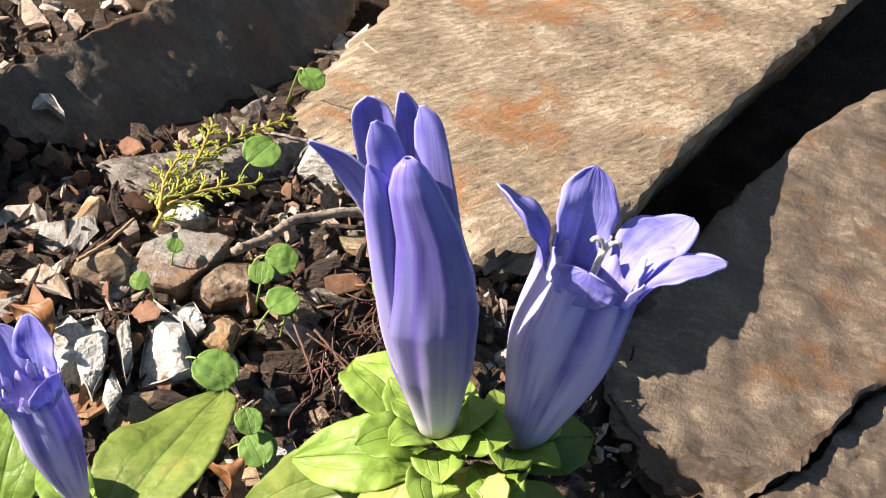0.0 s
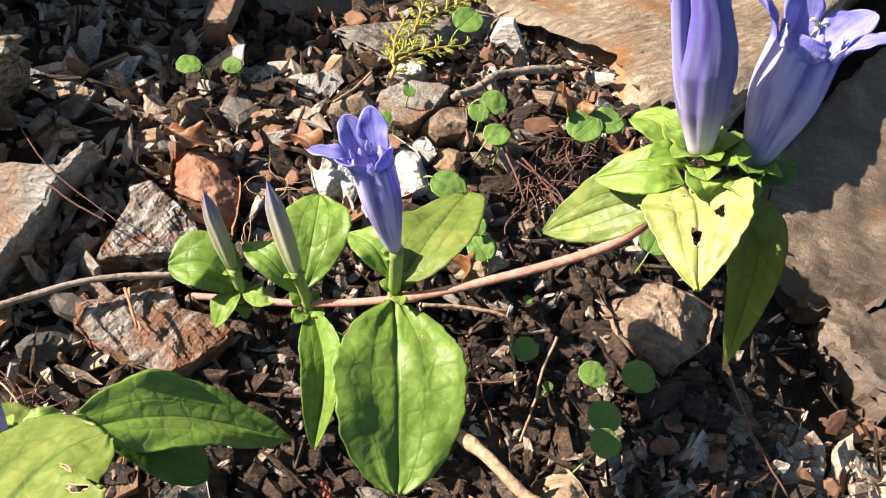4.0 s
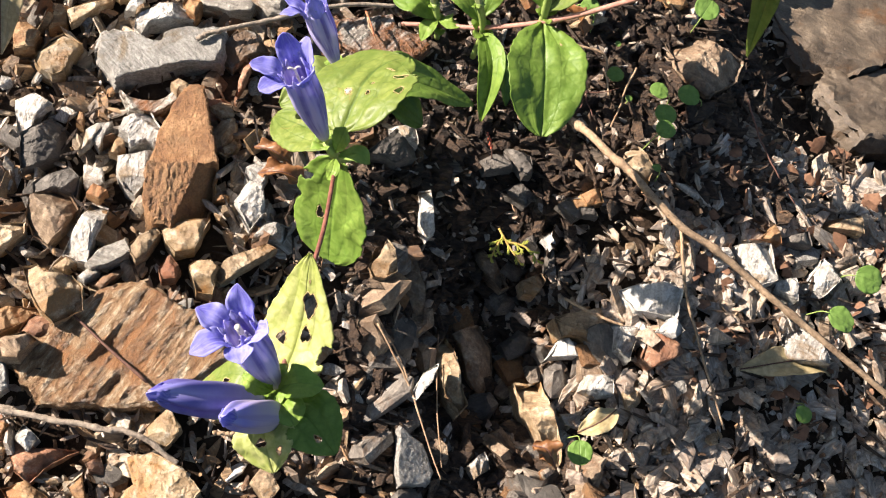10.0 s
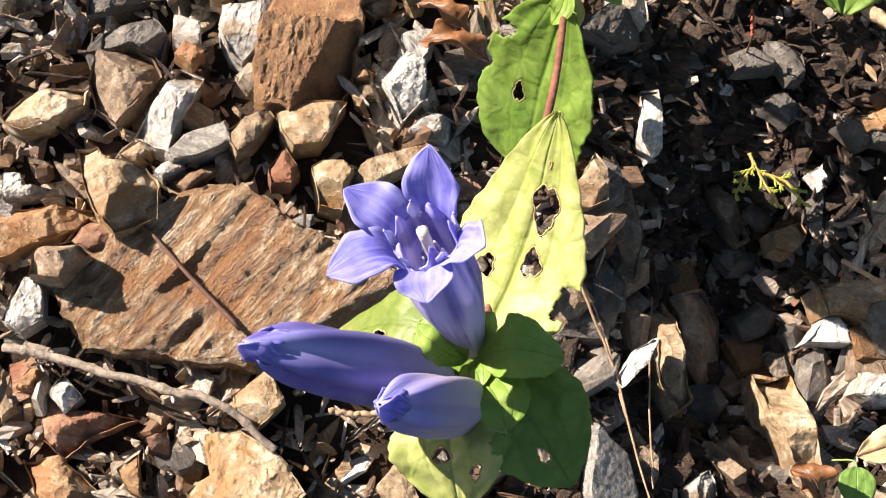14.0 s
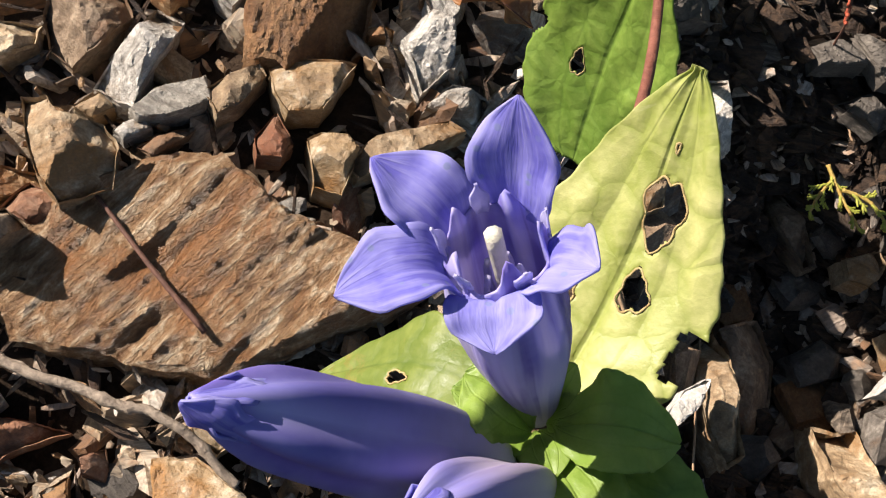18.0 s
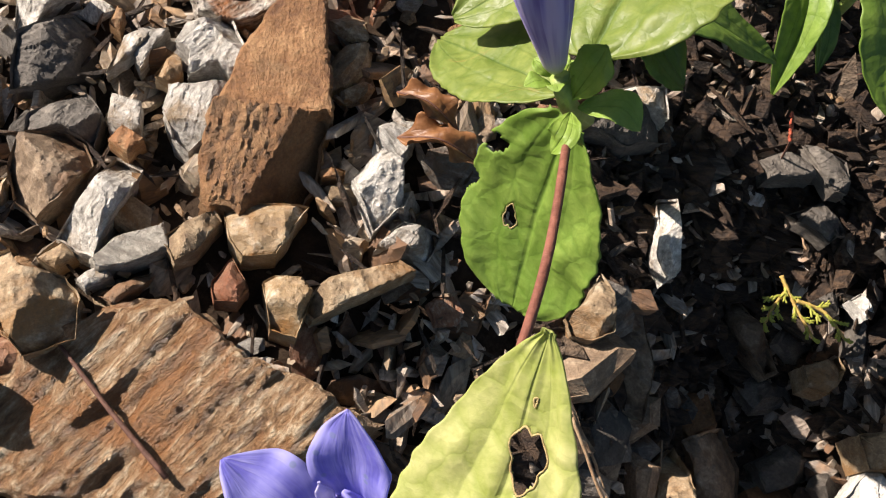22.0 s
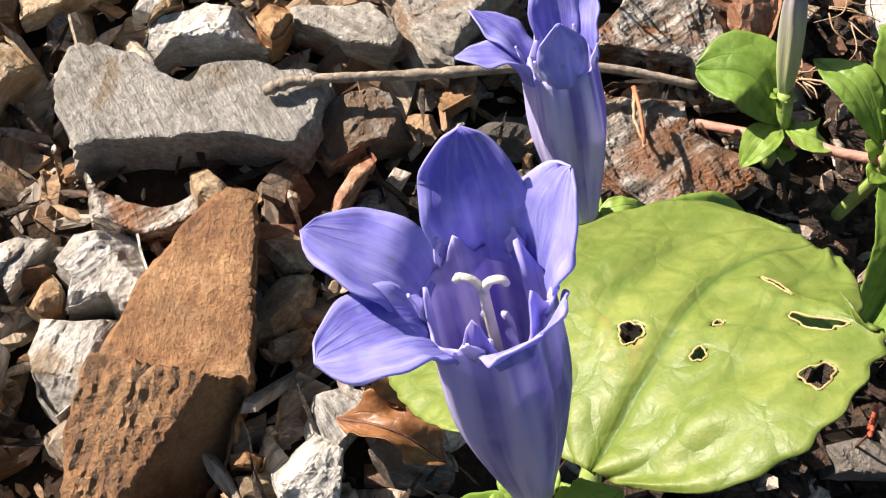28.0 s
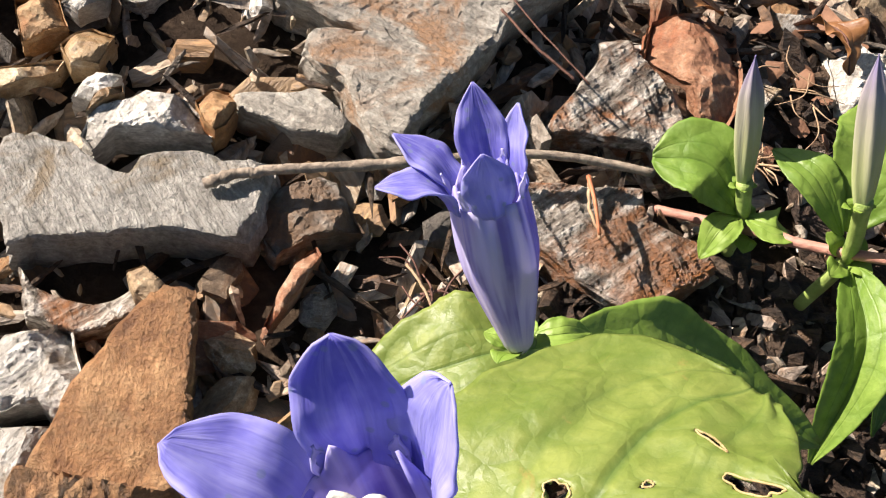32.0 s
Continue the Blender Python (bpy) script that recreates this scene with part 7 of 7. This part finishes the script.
def chip_field(name, count, box, lo, hi, power, seed, label, material=CHIPS, rise=0.0, tilt=0.5, over=0.0, longs=(1.2, 3.4), flats=(0.12, 0.42)):
    rng = random.Random(seed)
    verts, faces = [], []
    made = 0
    while made < count:
        x, y = rng.uniform(box[0], box[2]), rng.uniform(box[1], box[3])
        if covered(x, y) and rng.random() > over:
            continue
        made += 1
        size = lo + (hi - lo) * rng.random() ** power
        pts, fs = chip_points(rng, size, rng.uniform(*longs), rng.uniform(*flats))
        m = (Matrix.Translation((x, y, ground_z(x, y) - 0.45 + rise + size * 0.35 + rng.uniform(-0.1, 0.25)))
             @ Euler((rng.gauss(0, tilt), rng.gauss(0, tilt), rng.uniform(0, 6.28))).to_matrix().to_4x4())
        k = len(verts)
        verts += [tuple((m @ Vector(p)) * 0.01) for p in pts]
        faces += [tuple(i + k for i in f) for f in fs]
    me = bpy.data.meshes.new(name)
    me.from_pydata(verts, [], faces)
    me.materials.append(material)
    tagged(new(name, me), label, "gravel", kind="stuff")


def loose_stones(count, box, lo, hi, seed, label, kinds=("tan", "silver", "brownlit", "dark", "tan", "greydark", "rust", "grey", "ochre", "silver"), tilt=0.42):
    rng = random.Random(seed)
    shapes = []
    for k in range(20):
        pts, fs = chip_points(rng, 1.0, rng.uniform(1.0, 2.0), rng.uniform(0.25, 0.55))
        bm = bmesh.new()
        vs = [bm.verts.new(p) for p in pts]
        for f in fs:
            bm.faces.new([vs[i] for i in f])
        bmesh.ops.triangulate(bm, faces=bm.faces[:])
        bmesh.ops.subdivide_edges(bm, edges=bm.edges[:], cuts=2)
        for v in bm.verts:
            v.co += v.co.normalized() * (noise.fractal(v.co * 1.5 + Vector((k * 7, 0, 0)), 0.9, 2.0, 4) * 0.09)
        shapes.append(mesh_of("loose_stone", bm, ROCKS[kinds[k % len(kinds)]], (0, 0, 0), False))
    made = 0
    while made < count:
        x, y = rng.uniform(box[0], box[2]), rng.uniform(box[1], box[3])
        if covered(x, y):
            continue
        made += 1
        size = lo + (hi - lo) * rng.random() ** 1.8
        ob = new("loose_stone", shapes[rng.randrange(20)])
        ob.matrix_world = (Matrix.Translation(Vector((x, y, ground_z(x, y) - 0.25 + size * 0.35)) * 0.01)
                           @ Euler((rng.gauss(0, tilt), rng.gauss(0, tilt), rng.uniform(0, 6.28))).to_matrix().to_4x4() @ Matrix.Scale(size, 4))
        tagged(ob, label, "stone", "loose stones")


loose_stones(150, (-18, -20, 0, 14), 0.22, 0.6, 5, "small angular stone lying among chips")
loose_stones(60, (7, -18, 20, -4), 0.2, 0.55, 6, "small angular stone lying among chips")
loose_stones(50, (0, 6, 16, 16), 0.25, 0.7, 8, "small angular stone lying among chips")
# darker kinds only, so that their colour adds to the hollow's shade
loose_stones(60, (0, -16, 10, -5), 0.35, 0.95, 9, "brown angular stone, coloured darker for the hollow's shade", ("brownlit", "dark", "brown", "greydark", "dark"))
chip_field("slate_chips", 2800, (-20, -21, 1, 22), 0.10, 0.6, 1.7, 11, "loose slate and quartz chips covering the bank", tilt=0.75, rise=-0.45)
chip_field("schist_slivers", 620, (-19, -18, 2, 16), 0.07, 0.2, 1.3, 31, "thin pale slivers of schist between stones", PALE_CHIPS, rise=0.1, tilt=0.45, longs=(2.6, 5.5), flats=(0.2, 0.5))
# these crumbs carry the hollow's shade in their colour
chip_field("bark_crumbs", 3000, (-1, -15, 9, 4), 0.08, 0.42, 1.8, 15, "bark and slate crumbs, darkened in colour for shade", DARK_CHIPS, tilt=0.5)
chip_field("bark_crumbs", 2600, (4, -3, 18, 9), 0.08, 0.4, 1.8, 19, "bark and slate crumbs, darkened in colour for shade", DARK_CHIPS, tilt=0.5)
chip_field("pale_chips", 600, (6, -19, 14, -5), 0.10, 0.5, 2.0, 21, "fine pale slate chips on the bank", PALE_CHIPS, tilt=0.5)
chip_field("pale_chips", 2600, (12, -19, 30, 1), 0.08, 0.48, 2.0, 12, "fine pale slate chips on the bank", PALE_CHIPS, tilt=0.45)
# darkened crumbs again, for the shade between the slabs
chip_field("bark_crumbs", 1500, (0, 6, 18, 24), 0.06, 0.36, 1.8, 23, "bark and slate crumbs, darkened in colour for shade", DARK_CHIPS, tilt=0.5)
chip_field("slate_chips", 450, (0, 6.5, 17, 26), 0.06, 0.42, 2.2, 13, "fine chips between the slabs", PALE_CHIPS, tilt=0.6)
chip_field("slate_chips", 420, (0, -13, 13, 6), 0.06, 0.24, 1.5, 27, "pale chips scattered in the hollow", PALE_CHIPS, tilt=0.5, rise=0.25)
chip_field("stone_crumbs", 4000, (-20, -21, 24, 20), 0.05, 0.14, 1.0, 14, "fine crumbs of stone on the soil", rise=0.2, tilt=0.8, over=0.05)
chip_field("bark_slivers", 900, (-18, -20, 26, 18), 0.04, 0.09, 1.0, 16, "brown bark slivers and needles scattered on stones", DARK_CHIPS, rise=0.45, tilt=0.15, over=0.25, longs=(6.0, 14.0), flats=(0.3, 0.6))
chip_field("rusty_leaf_bits", 130, (2, 7, 17, 17), 0.1, 0.34, 1.6, 17, "red-brown crumbs of dead leaves", LITTER, rise=0.35, tilt=0.6, over=0.04, longs=(1.0, 1.8), flats=(0.06, 0.14))
chip_field("rusty_leaf_bits", 160, (13, -12, 27, 2), 0.12, 0.4, 1.6, 18, "red-brown crumbs of dead leaves", LITTER, rise=0.35, tilt=0.6, over=0.04, longs=(1.0, 1.8), flats=(0.06, 0.14))
